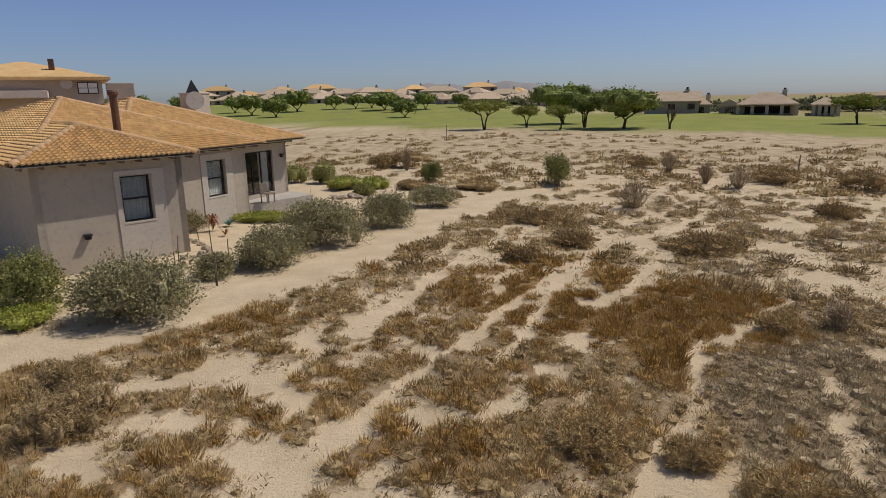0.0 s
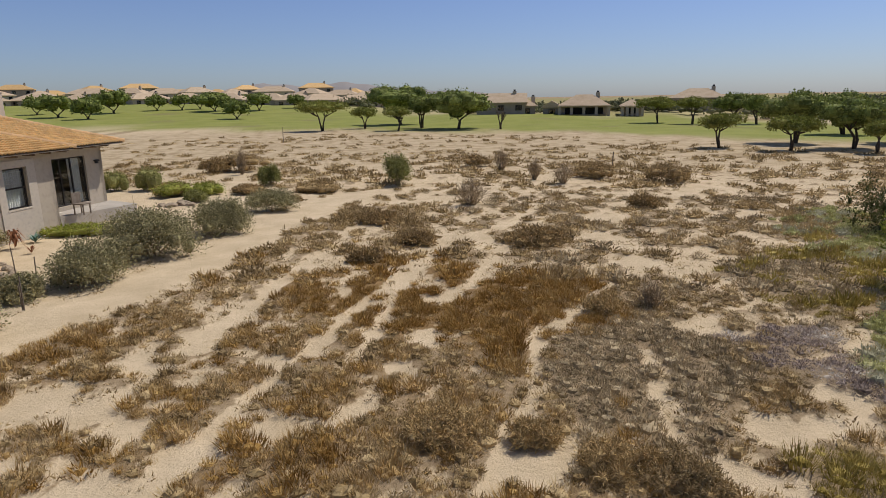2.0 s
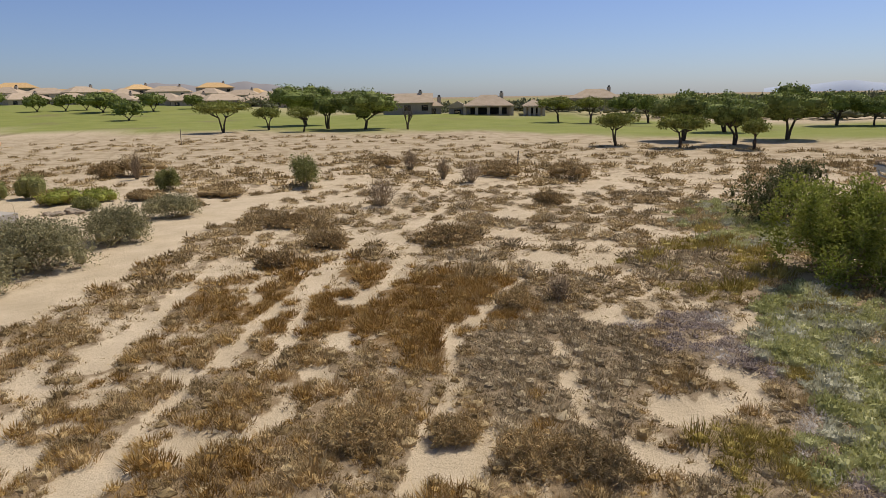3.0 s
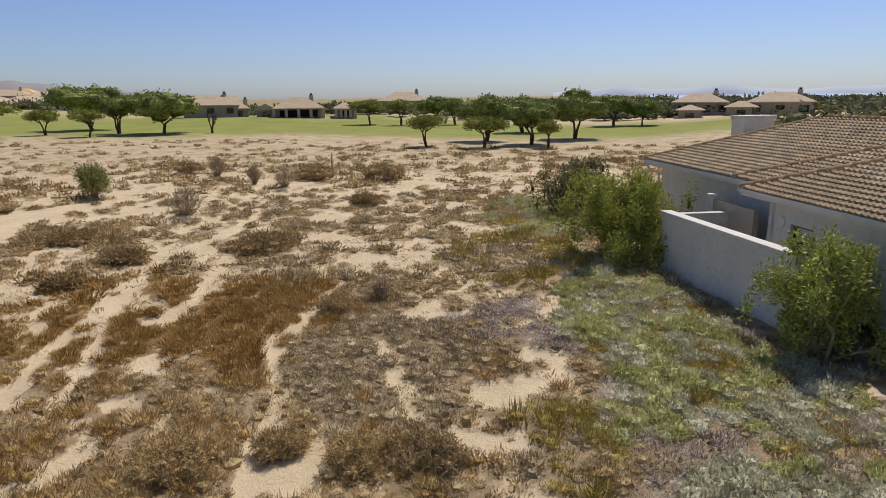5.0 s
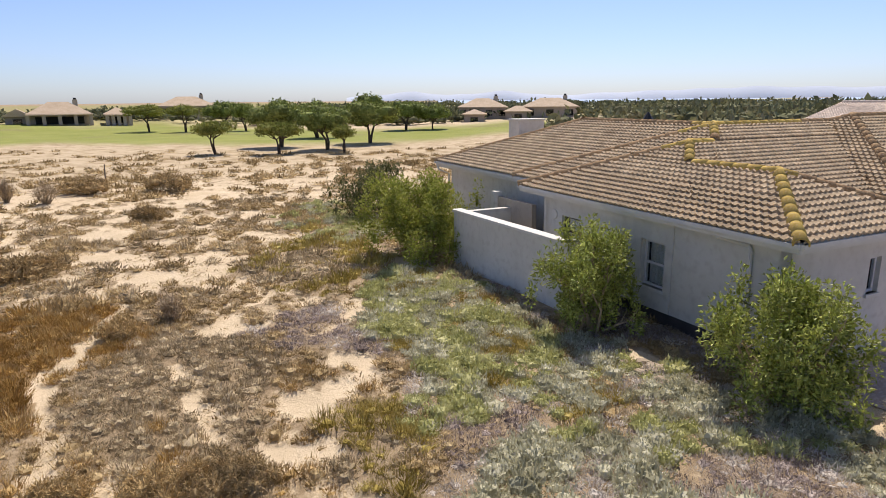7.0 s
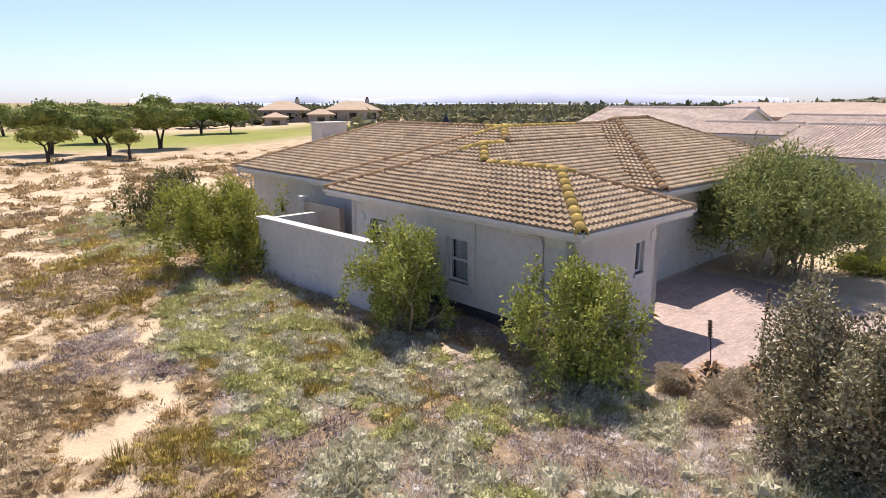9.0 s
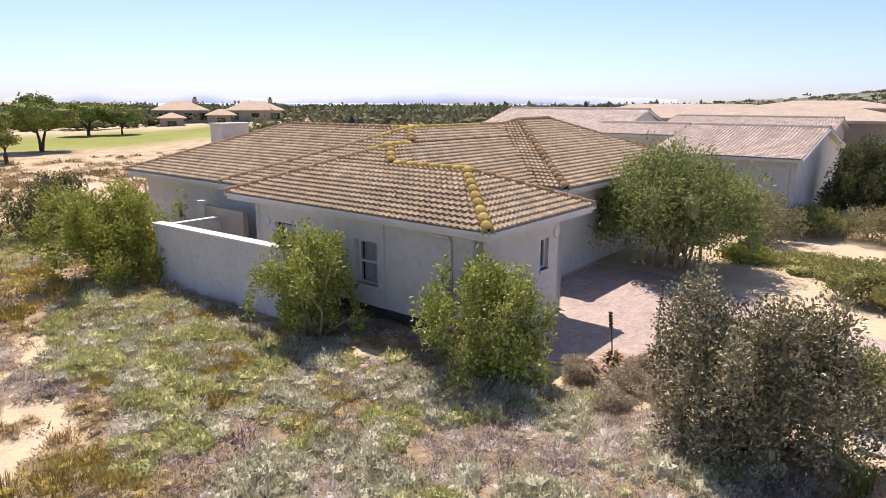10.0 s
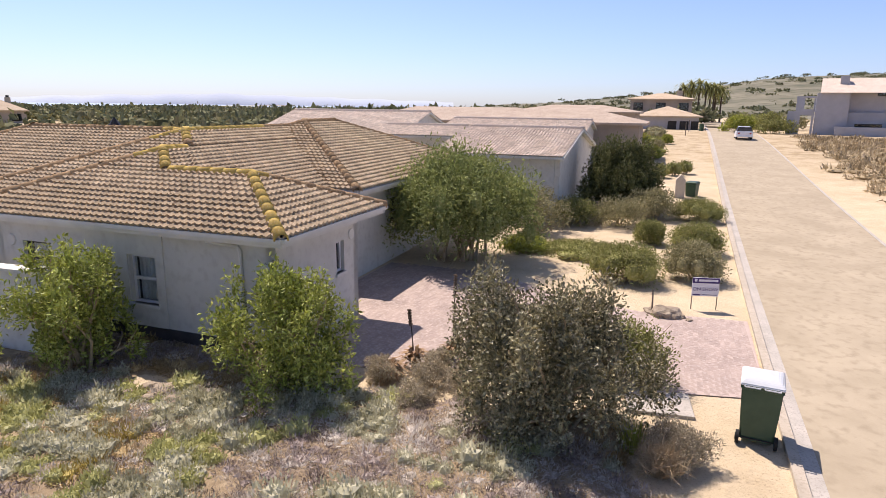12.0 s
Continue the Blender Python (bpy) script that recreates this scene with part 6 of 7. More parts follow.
# across the golf course
for x, y, a, w, d, e, r, mtl, wn_, ch_, ver, gb, lb in ((47.6, 142.2, -19, 12.2, 8, 4.0, 1.55, GREYWALL, 3, True, False, True, "brown gabled house beyond the lawn"), (53.5, 141.0, -19, 5, 6, 3.2, 1.2, GREYWALL, 1, True, False, False, "low brown outbuilding beyond the lawn"),
        (58.0, 137, -24, 5, 6, 2.9, 1.0, GREYWALL, 1, False, False, True, "brown gabled wing beyond the lawn"), (64, 133, -26, 11.5, 8, 3.2, 1.7, TANWALL, 0, True, True, False, "tan house with a pillared veranda beyond the lawn"), (73, 128, -26, 5, 6, 3.0, 1.0, TANWALL, 0, False, True, False, "tan veranda wing beyond the lawn"),
        (94.3, 135.4, -35, 13.3, 9, 4.4, 1.6, TANWALL, 4, True, False, False, "two-storey tan house behind trees"), (116.9, 67.5, -60, 10.8, 8, 3.75, 1.3, TANWALL, 4, True, False, False, "tan two-storey house with hip roof beyond the trees"), (107.5, 63.9, -60, 5, 5, 2.5, 0.7, TANWALL, 1, False, False, False, "low tan house front with small hip roof"),
        (123.2, 55.1, -66, 12, 8, 3.75, 1.3, TANWALL, 3, True, False, False, "tan double-roofed house by the bay"), (117.5, 59.5, -63, 6, 5, 2.9, 0.8, TANWALL, 1, False, False, False, "low tan garage by the bay")):
    far_house(x, y, a, w, d, e - 0.3, r * 1.4, mtl, lb, wn_, 1, ch_, veranda=ver, gable=gb)
hr = np.random.default_rng(9)
for k in range(34):
    t = k / 33
    az = radians(112 - 31 * t)
    rr = (290, 325, 360)[k % 3] + 12 * math.sin(k * 2.3) - 60 * t
    hx, hy = rr * math.cos(az), rr * math.sin(az)
    far_house(hx, hy, math.degrees(az) - 90 + 30 * math.sin(k * 1.7), 11 + 7 * hr.random(), 10, 2.9 + 1.6 * (k % 3) * hr.random(), 2.3, (TANWALL, PLASTER_T, GREYWALL)[k % 3], "distant tan house with a sandy tiled roof", 3, 1, k % 2 == 0, z=gz(hx, hy) - 1.2 + 0.9 * (k % 3), roof_mat=(TILE_F, TILE_F, TILE_L)[k % 3])

# ---- distance: hill, mountains, bay, far woods ----
HILL_M = surf("scrubby hillside", (0.115, 0.115, 0.07), (0.25, 0.225, 0.155), 0.03, (0.07, 0.08, 0.045), 0.13, 0.95, 0)
V, F = [], []
na, nr = 60, 24
for i in range(na):
    az = -14 - 62 * i / (na - 1)
    el = np.interp(-az, [14, 22, 29.6, 33, 37.6, 45, 60, 76], [0.0, 0.6, 1.5, 2.0, 2.9, 3.2, 3.1, 2.4])
    for j in range(nr):
        r = 170 + 780 * j / (nr - 1)
        t = step(0, 1, j / (nr - 3))
        z = 1.45 + t * (5 + 700 * math.tan(radians(el)) - 1.4) + 2.2 * float(fbm(np.array([r * math.cos(radians(az))]), np.array([r * math.sin(radians(az))]), 70)[0]) * t
        V.append((r * math.cos(radians(az)), r * math.sin(radians(az)), z if el > 0.02 else 1.4))
for i in range(na - 1):
    for j in range(nr - 1):
        a = i * nr + j
        F.append((a, a + nr, a + nr + 1, a + 1))
V_HILL = list(V)
tagged(new("hill", mesh_np("hill", V, F, HILL_M, True)), "dry scrub-covered hillside beyond the houses", "hill", kind="structure")
# distance haze is put into the base colours of both far ranges
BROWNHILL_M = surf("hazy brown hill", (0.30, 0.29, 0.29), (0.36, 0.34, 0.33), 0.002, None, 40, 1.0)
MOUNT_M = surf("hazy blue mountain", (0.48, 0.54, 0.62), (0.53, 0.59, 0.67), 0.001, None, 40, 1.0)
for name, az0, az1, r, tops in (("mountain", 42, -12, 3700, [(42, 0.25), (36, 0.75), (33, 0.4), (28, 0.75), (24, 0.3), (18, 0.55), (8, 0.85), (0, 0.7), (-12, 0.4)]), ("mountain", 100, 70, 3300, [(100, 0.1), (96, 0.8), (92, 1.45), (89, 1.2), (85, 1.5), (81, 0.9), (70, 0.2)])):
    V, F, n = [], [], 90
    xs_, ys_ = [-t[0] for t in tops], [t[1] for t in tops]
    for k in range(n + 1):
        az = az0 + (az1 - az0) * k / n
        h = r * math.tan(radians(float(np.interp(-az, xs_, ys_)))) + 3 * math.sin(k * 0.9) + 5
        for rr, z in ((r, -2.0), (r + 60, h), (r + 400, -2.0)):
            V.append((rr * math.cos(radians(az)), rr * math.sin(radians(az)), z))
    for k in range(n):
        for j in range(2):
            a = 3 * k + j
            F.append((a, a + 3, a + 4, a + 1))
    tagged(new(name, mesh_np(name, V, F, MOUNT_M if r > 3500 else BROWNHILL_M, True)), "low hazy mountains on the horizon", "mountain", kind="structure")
WATER_M = surf("pale bay water", (0.42, 0.50, 0.56), (0.50, 0.57, 0.62), 0.002, None, 40, 0.25, 0.05, 0.3)
V, F, n = [], [], 40
for k in range(n + 1):
    az = radians(34 - 48 * k / n)
    for r in (430 + 40 * math.sin(k * 0.8), 3650):
        V.append((r * math.cos(az), r * math.sin(az), 1.6))
F = [(2 * k, 2 * k + 2, 2 * k + 3, 2 * k + 1) for k in range(n)]
tagged(new("water", mesh_np("water", V, F, WATER_M)), "pale glittering bay beyond the far woods", "water", kind="structure")
wr = np.random.default_rng(33)
hv = np.array(V_HILL).reshape(na, nr, 3)
C, R = [], []
for _ in range(520):
    i, j = int(wr.integers(na)), int(wr.integers(2, nr - 2))
    p = hv[i, j] + np.array([wr.normal() * 9, wr.normal() * 9, 0])
    w = (1.5 + 2.5 * wr.random()) * (0.6 + 0.5 * j / nr)
    C.append(p)
    R.append((w * 1.6, w * 1.6, w * 0.55))
v, f = leaves_np(wr, C, R, 26000, 1.5, 0.7, 0.4, low=-0.3)
tagged(new("hill_scrub", mesh_np("hill_scrub", v, f, FARLEAF)), "dark scrub bushes dotted over the dry hillside", "woods", kind="stuff")
wr = np.random.default_rng(31)
C, R = [], []
for az0, az1, r0, r1, n, w0 in ((24, -13, 75, 240, 200, 5), (34, 24, 150, 240, 30, 5), (30, -16, 240, 420, 120, 9), (125, 62, 190, 260, 120, 6), (68, 18, 112, 200, 420, 3.2), (64, 33, 160, 270, 100, 6), (-14, -33, 105, 170, 60, 4), (-14, -30, 170, 420, 60, 9)):
    for _ in range(n):
        az, r = radians(az0 + (az1 - az0) * wr.random()), r0 + (r1 - r0) * wr.random()
        x, y = r * math.cos(az), r * math.sin(az)
        if lawn_at(np.array([x]), np.array([y]))[0] > -3:
            continue
        w = w0 * (0.6 + 0.7 * wr.random())
        hmax = (2.4 + 1.2 * wr.random()) * (1.0 if r < 200 or az < -0.25 or az > 1 else 0.75) * (0.6 if w0 == 3.2 else 1.0)
        for _ in range(3):
            C.append((x + wr.normal() * w * 0.4, y + wr.normal() * w * 0.4, gz(x, y) + hmax * 0.35 + 0.3 * wr.random()))
            R.append((w * 0.5, w * 0.5, hmax * 0.5))
v, f = leaves_np(wr, C, R, 66000, 0.92, 0.6, 0.45, low=-0.4)
cv, cf = core_np(wr, C, R, 0.58, 2)
tagged(new("far_woods", mesh_np("far_woods", np.concatenate([v, cv]), np.concatenate([f, cf + len(v)]), FARLEAF)), "belts of dark green bushes and trees far off", "woods", kind="stuff")

# ---- things by the road and in the gardens ----
GREENP = surf("dark green bin plastic", (0.031, 0.072, 0.042), (0.048, 0.096, 0.058), 3, None, 40, 0.45, spec=0.4)
GREYP = surf("pale grey lid plastic", (0.50, 0.53, 0.54), (0.60, 0.62, 0.63), 3, None, 40, 0.4)
RUBBER = surf("black rubber", (0.012, 0.012, 0.012), (0.02, 0.02, 0.02), 6, None, 40, 0.8)


def wheelie_bin(m, lid_mat, label):
    """A two-wheeled bin; its wheels and hinge face its own -y side."""
    b = thing("wheelie_bin", m, label, "bin")
    bm = bmesh.new()
    rings = []
    for z, hx, y0, y1 in ((0.06, 0.235, -0.22, 0.22), (0.55, 0.262, -0.27, 0.28), (0.92, 0.28, -0.31, 0.32), (0.93, 0.295, -0.33, 0.34), (0.985, 0.295, -0.33, 0.34)):
        rings.append([bm.verts.new(p) for p in ((-hx, y0, z), (hx, y0, z), (hx, y1, z), (-hx, y1, z))])
    for r, s in zip(rings, rings[1:]):
        for k in range(4):
            bm.faces.new((r[k], r[(k + 1) % 4], s[(k + 1) % 4], s[k]))
    bm.faces.new(rings[0][::-1])
    bm.faces.new(rings[-1])
    bmesh.ops.bevel(bm, geom=[e for e in bm.edges if abs(e.verts[0].co.z - e.verts[1].co.z) > 0.01], offset=0.03, segments=3, affect="EDGES")
    part("body", bm, GREENP, b)
    bm = bmesh.new()
    rings = [[bm.verts.new(p) for p in ((-hx, y0, z), (hx, y0, z), (hx, y1, z), (-hx, y1, z))] for z, hx, y0, y1 in ((0.975, 0.30, -0.34, 0.37), (1.01, 0.305, -0.345, 0.375), (1.05, 0.27, -0.27, 0.30), (1.065, 0.22, -0.20, 0.22))]
    for r, s in zip(rings, rings[1:]):
        for k in range(4):
            bm.faces.new((r[k], r[(k + 1) % 4], s[(k + 1) % 4], s[k]))
    bm.faces.new(rings[-1])
    bm.faces.new(rings[0][::-1])
    bmesh.ops.bevel(bm, geom=[e for e in bm.edges], offset=0.012, segments=2, affect="EDGES")
    lid = part("lid", bm, lid_mat, b)
    bm = bmesh.new()
    for x0, x1 in ((-0.24, -0.03), (0.03, 0.24)):
        tube(bm, [(x0, -0.33, 0.98), (x0, -0.385, 0.985), (x1, -0.385, 0.985), (x1, -0.33, 0.98)], [0.013] * 4, 6)
    part("handle", bm, lid_mat, b)
    for sx in (-1, 1):
        bm = bmesh.new()
        bmesh.ops.create_cone(bm, cap_ends=True, segments=24, radius1=0.1, radius2=0.1, depth=0.05, matrix=Matrix.Translation((sx * 0.265, -0.24, 0.1)) @ Matrix.Rotation(radians(90), 4, "Y"))
        wl = part("wheel", bm, RUBBER, b)
        bm = bmesh.new()
        bmesh.ops.create_cone(bm, cap_ends=True, segments=16, radius1=0.055, radius2=0.045, depth=0.06, matrix=Matrix.Translation((sx * 0.268, -0.24, 0.1)) @ Matrix.Rotation(radians(90), 4, "Y"))
        part("hub", bm, GREENP, wl)
    bm = bmesh.new()
    tube(bm, [(-0.25, -0.24, 0.1), (0.25, -0.24, 0.1)], [0.012, 0.012], 6)
    part("axle", bm, BLACK, b)
    return b


wheelie_bin(pose(8.15, -6.57, 0.0, 0, 0, -128), GREYP, "dark green wheelie bin with pale grey lid on the verge")
wheelie_bin(pose(30.7, -19.6, 0.2, 0, 0, 40), GREENP, "dark green wheelie bin beside the mailbox pillar")

SIGN_W = surf("white sign board", (0.72, 0.70, 0.72), (0.78, 0.76, 0.78), 2, None, 40, 0.5)
SIGN_P = surf("purple sign print", (0.055, 0.03, 0.13), (0.07, 0.04, 0.16), 2, None, 40, 0.5)
sg = thing("show_sign", Matrix.Translation((14.15, -9.57, 0)) @ Matrix.Rotation(math.atan2(-9.87 + 9.27, 14.06 - 14.24), 4, "Z"), "white and purple board on two thin legs by the drive", "sign")
part("board", boxes((-0.33, -0.012, 0.36, 0.33, 0.012, 0.84)), SIGN_W, sg)
part("header", boxes((-0.33, -0.017, 0.70, 0.33, -0.013, 0.84)), SIGN_P, sg)
part("header_bar", boxes((-0.18, -0.022, 0.745, 0.29, -0.018, 0.80)), SIGN_W, sg)
part("logo", boxes((-0.28, -0.022, 0.74, -0.22, -0.018, 0.81), bevel=0.001), SIGN_W, sg)
part("footer_bar", boxes((-0.30, -0.017, 0.375, -0.12, -0.013, 0.41)), SIGN_P, sg)
part("footer_line", boxes((-0.08, -0.017, 0.39, 0.29, -0.013, 0.405)), SIGN_P, sg)
tx = bpy.data.curves.new("lettering", "FONT")
tx.body, tx.size, tx.align_x, tx.extrude = "ON SHOW", 0.128, "CENTER", 0.002
tx.materials.append(SIGN_P)
lt = new("lettering", tx)
lt.parent = sg
lt.matrix_basis = Matrix.Translation((0, -0.016, 0.50)) @ Matrix.Rotation(radians(90), 4, "X")
for sx in (-0.31, 0.31):
    bm = bmesh.new()
    tube(bm, [(sx, 0.0, -0.1), (sx, 0.0, 0.84)], [0.012, 0.012], 6)
    part("leg", bm, WOOD_P, sg)

tagged(part("slab", boxes((-0.54, -0.45, -0.05, 0.54, 0.45, 0.05), bevel=0.012), CONCRETE, None), "pale concrete slab beside the drive", "slab").matrix_basis = pose(9.5, -5.68, 0, 0, 0, 65)

STONE = surf("tan field stone", (0.30, 0.24, 0.17), (0.42, 0.35, 0.26), 6, (0.22, 0.17, 0.12), 30, 0.95, 0.5)


def stone(x, y, s, seed, flat=0.6, label="rough tan stone on the sand", mat=None, group=""):
    bm = bmesh.new()
    bmesh.ops.create_icosphere(bm, subdivisions=3, radius=s)
    for v in bm.verts:
        n = noise.noise(v.co / s * 1.3 + Vector((seed * 3.1, seed, 0))) * 0.42 + noise.noise(v.co / s * 3.5 + Vector((seed, 0, seed))) * 0.16
        v.co *= 1 + n
        v.co.z = v.co.z * flat
    ob = part("stone", bm, mat or STONE, None)
    ob.matrix_basis = Matrix.Translation((x, y, float(height_at(np.array([x]), np.array([y]))[0]) + s * flat * 0.25)) @ Matrix.Rotation(seed * 1.7, 4, "Z")
    return tagged(ob, label, "stone", group)


for k, (x, y, s) in enumerate(((13.85, -8.35, 0.36), (13.65, -8.62, 0.16), (14.15, -8.15, 0.2), (14.05, -8.55, 0.22), (13.4, -8.7, 0.09))):
    stone(x, y, s, 3 + k, 0.55, "rough layered tan rock by the drive", group="rock heap by the drive")
for k, (x, y) in enumerate(((-10.9, 24.0), (-10.5, 23.7), (-10.1, 23.3), (-9.75, 22.95), (-9.4, 22.55), (-9.1, 22.2), (-8.9, 21.8), (-8.65, 21.4), (-8.5, 20.95), (-8.6, 20.65), (-8.8, 20.4), (-9.05, 20.25))):
    stone(x, y, 0.13 + 0.04 * math.sin(k * 2.3), 20 + k, 0.7, "pale round border stone in the garden", group="border stones")
for k, (x, y, s) in enumerate(((11.6, 3.05, 0.16), (11.3, 2.7, 0.2), (11.0, 2.9, 0.13), (11.25, 3.3, 0.12), (10.8, 2.5, 0.15), (11.5, 2.5, 0.14), (15.7, 11.0, 0.22), (-6.0, 33.2, 0.3), (-5.5, 33.5, 0.35), (-5.1, 33.2, 0.25), (-6.5, 33.6, 0.25))):
    stone(x, y, s, 40 + k, 0.5, "weathered pale stone in dry litter", group="loose stones")


def stake(x, y, h, r=0.022, lean=(0, 0), label="thin weathered wooden stake in the sand", mat=None, group="garden stakes"):
    bm = bmesh.new()
    tube(bm, [(0, 0, -0.15), (lean[0] * 0.4, lean[1] * 0.5, h * 0.5), (lean[0], lean[1], h)], [r, r * 0.9, r * 0.8], 7)
    ob = part("stake", bm, mat or WOOD_P, None)
    ob.matrix_basis = Matrix.Translation((x, y, gz(x, y)))
    return tagged(ob, label, "stake", group)


for k, (x, y, h) in enumerate(((-8.19, 20.53, 0.95), (-7.42, 19.88, 0.75), (-6.73, 17.0, 0.9), (-6.78, 17.05, 0.7), (-9.17, 19.83, 0.35), (-9.0, 19.7, 0.9), (-9.75, 23.26, 0.5))):
    stake(x, y, h, 0.02, (0.06 * math.sin(k * 3), -0.08 * math.cos(k * 2)))
for x, y, h in ((21.9, 40.7, 1.15), (-1.0, 80, 1.9), (64.0, -39.6, 1.6), (72, -45, 1.4), (14.07, -8.1, 0.6)):
    stake(x, y, h, 0.045 if h > 0.8 else 0.025, (0.05, 0.0), "slim dark boundary post standing in the scrub", group="boundary posts")

mb = thing("mailbox_pillar", Matrix.Translation((30.4, -18.7, gz(30.4, -18.7))), "pale pinkish plastered mailbox pillar with a pointed top", "mailbox")
bm = bmesh.new()
prof = [(-0.24, -0.2), (0.24, -0.2), (0.24, 0.92), (0.12, 1.06), (0, 1.2), (-0.12, 1.06), (-0.24, 0.92)]
fr, bk = [bm.verts.new((x, -0.2, z)) for x, z in prof], [bm.verts.new((x, 0.25, z)) for x, z in prof]
bm.faces.new(fr[::-1])
bm.faces.new(bk)
for k in range(7):
    bm.faces.new((fr[k], fr[(k + 1) % 7], bk[(k + 1) % 7], bk[k]))
bmesh.ops.recalc_face_normals(bm, faces=bm.faces)
part("pillar", bm, PLASTER_T, mb).matrix_basis = Matrix.Rotation(radians(-120), 4, "Z")


def rosette(name, x, y, r, h, n, mat, label, seed, category="plant", stalk=0.0, droop=0.0):
    """A rosette of fleshy pointed leaves, with a flower stalk where it has one."""
    rg = np.random.default_rng(seed)
    ob = thing(name, Matrix.Translation((x, y, float(height_at(np.array([x]), np.array([y]))[0]))), label, category)
    V, F = [], []
    for k in range(n):
        a = 2.4 * k + 0.3 * rg.random()
        up = 0.25 + 0.75 * k / n
        d = np.array([math.cos(a), math.sin(a), 0])
        s = np.array([-math.sin(a), math.cos(a), 0]) * r * 0.06
        L = r * (0.7 + 0.4 * rg.random()) * (1.1 - 0.45 * up)
        p0, p1, p2 = np.array([0, 0, 0.02 + h * 0.25 * up]), d * L * 0.5 + np.array([0, 0, h * (0.3 + 0.5 * up)]), d * L + np.array([0, 0, h * (0.25 + 0.85 * up - droop)])
        b = len(V)
        V += [p0 - s, p0 + s, p1 + s * 1.2, p1 - s * 1.2, p1 - np.array([0, 0, 0.03 * r]), p2]
        F += [(b, b + 1, b + 2, b + 3), (b + 3, b + 2, b + 5, b + 5), (b, b + 3, b + 4, b + 4)]
    me = bpy.data.meshes.new("leaf_rosette")
    me.from_pydata([tuple(v) for v in V], [], [f[:3] if f[2] == f[3] else f for f in F])
    me.materials.append(mat)
    part("leaf_rosette", me, mat, ob)
    if stalk:
        bm = bmesh.new()
        q = Vector((0.08 * math.sin(seed), 0.08 * math.cos(seed), 0))
        tube(bm, [(0, 0, 0), q + Vector((0, 0, stalk * 0.6)), q * 2 + Vector((0, 0, stalk))], [0.016, 0.013, 0.01], 6)
        st = part("stalk", bm, BARK, ob)
        bm = bmesh.new()
        for k in range(26):
            z = stalk * (0.74 + 0.28 * k / 26)
            a = 2.4 * k
            c = q * (2 * z / stalk) + Vector((math.cos(a) * 0.025, math.sin(a) * 0.025, z))
            bmesh.ops.create_icosphere(bm, subdivisions=1, radius=0.022, matrix=Matrix.Translation(c))
        part("seed_head", bm, WOOD_D, st)
    return ob


ALOE_B = surf("brown dying aloe leaf", (0.22, 0.12, 0.06), (0.34, 0.22, 0.11), 6, (0.38, 0.30, 0.18), 20, 0.8)
ALOE_G = surf("blue green agave leaf", (0.11, 0.20, 0.16), (0.17, 0.27, 0.22), 6, None, 20, 0.6)
ALOE_R = surf("red brown aloe leaf", (0.24, 0.10, 0.05), (0.34, 0.16, 0.08), 6, None, 20, 0.7)
rosette("aloe", 11.75, -1.75, 0.5, 0.5, 44, ALOE_B, "drying brown aloe with a dark seed stalk by the drive", 1, stalk=1.15, droop=0.3)
rosette("aloe", 11.95, -2.55, 0.45, 0.5, 40, ALOE_B, "drying brown aloe with a tall dark seed stalk", 2, stalk=1.75, droop=0.3)
rosette("aloe", 11.35, -1.2, 0.55, 0.45, 44, ALOE_B, "collapsed brown aloe in dry litter", 3, droop=0.4)
rosette("aloe", -9.78, 24.84, 0.45, 0.95, 22, ALOE_R, "red-brown aloe in the sandy garden bed", 4, droop=0.5)
rosette("agave", -9.47, 25.74, 0.5, 0.35, 20, ALOE_G, "blue-green agave in the sandy garden bed", 5)
rosette("aloe", -9.0, 24.0, 0.3, 0.35, 14, ALOE_R, "small reddish aloe in the sandy garden bed", 6)
for k, (x, y) in enumerate(((37.0, -21.4), (37.7, -22.7), (38.2, -23.8))):
    shrub("garden_shrub", x, y, 1.0, 0.9, OLIVE, "small upright succulent shrub in the sandy yard", 900, 0.1, 400 + k, group="yard succulents")
shrub("ground_cover", -8.2, 27.0, 3.2, 0.4, LIME, "low green ground cover beside the patio", 3500, 0.08, 420, lobes=16, depth=1.2)
shrub("ground_cover", -10.4, 14.2, 1.6, 0.4, LIME, "low bright green ground cover at the path", 2600, 0.08, 421, lobes=12)
for k, (x, y, w, h, lf) in enumerate(((-6.4, 36.8, 2.2, 0.8, LIME), (-4.7, 36.8, 1.8, 0.7, LIME), (-8.2, 39.6, 1.7, 1.4, OLIVE), (-10.2, 40.2, 1.6, 1.2, OLIVE), (-5.0, 34.2, 1.2, 0.6, OLIVE), (1.3, 36, 2.8, 0.5, GREYLEAF), (-2.5, 36.5, 2.0, 0.5, GREYLEAF))):
    shrub("garden_shrub", x, y, w, h, lf, "rounded green garden shrub beyond the patio", 2200, 0.09, 430 + k, group="patio garden shrubs", lobes=12)

chr_ = thing("patio_chair", axes((-8.6, 28.6, 0.55), 67), "grey outdoor chair on the patio", "chair")
part("seat", boxes((-0.25, -0.25, 0.42, 0.25, 0.25, 0.46), bevel=0.01), WOOD_P, chr_)
part("backrest", boxes((-0.25, 0.22, 0.46, 0.25, 0.27, 0.9), bevel=0.01), WOOD_P, chr_)
for x in (-0.22, 0.18):
    for y in (-0.23, 0.19):
        part("leg", boxes((x, y, 0, x + 0.04, y + 0.04, 0.42)), WOOD_P, chr_)

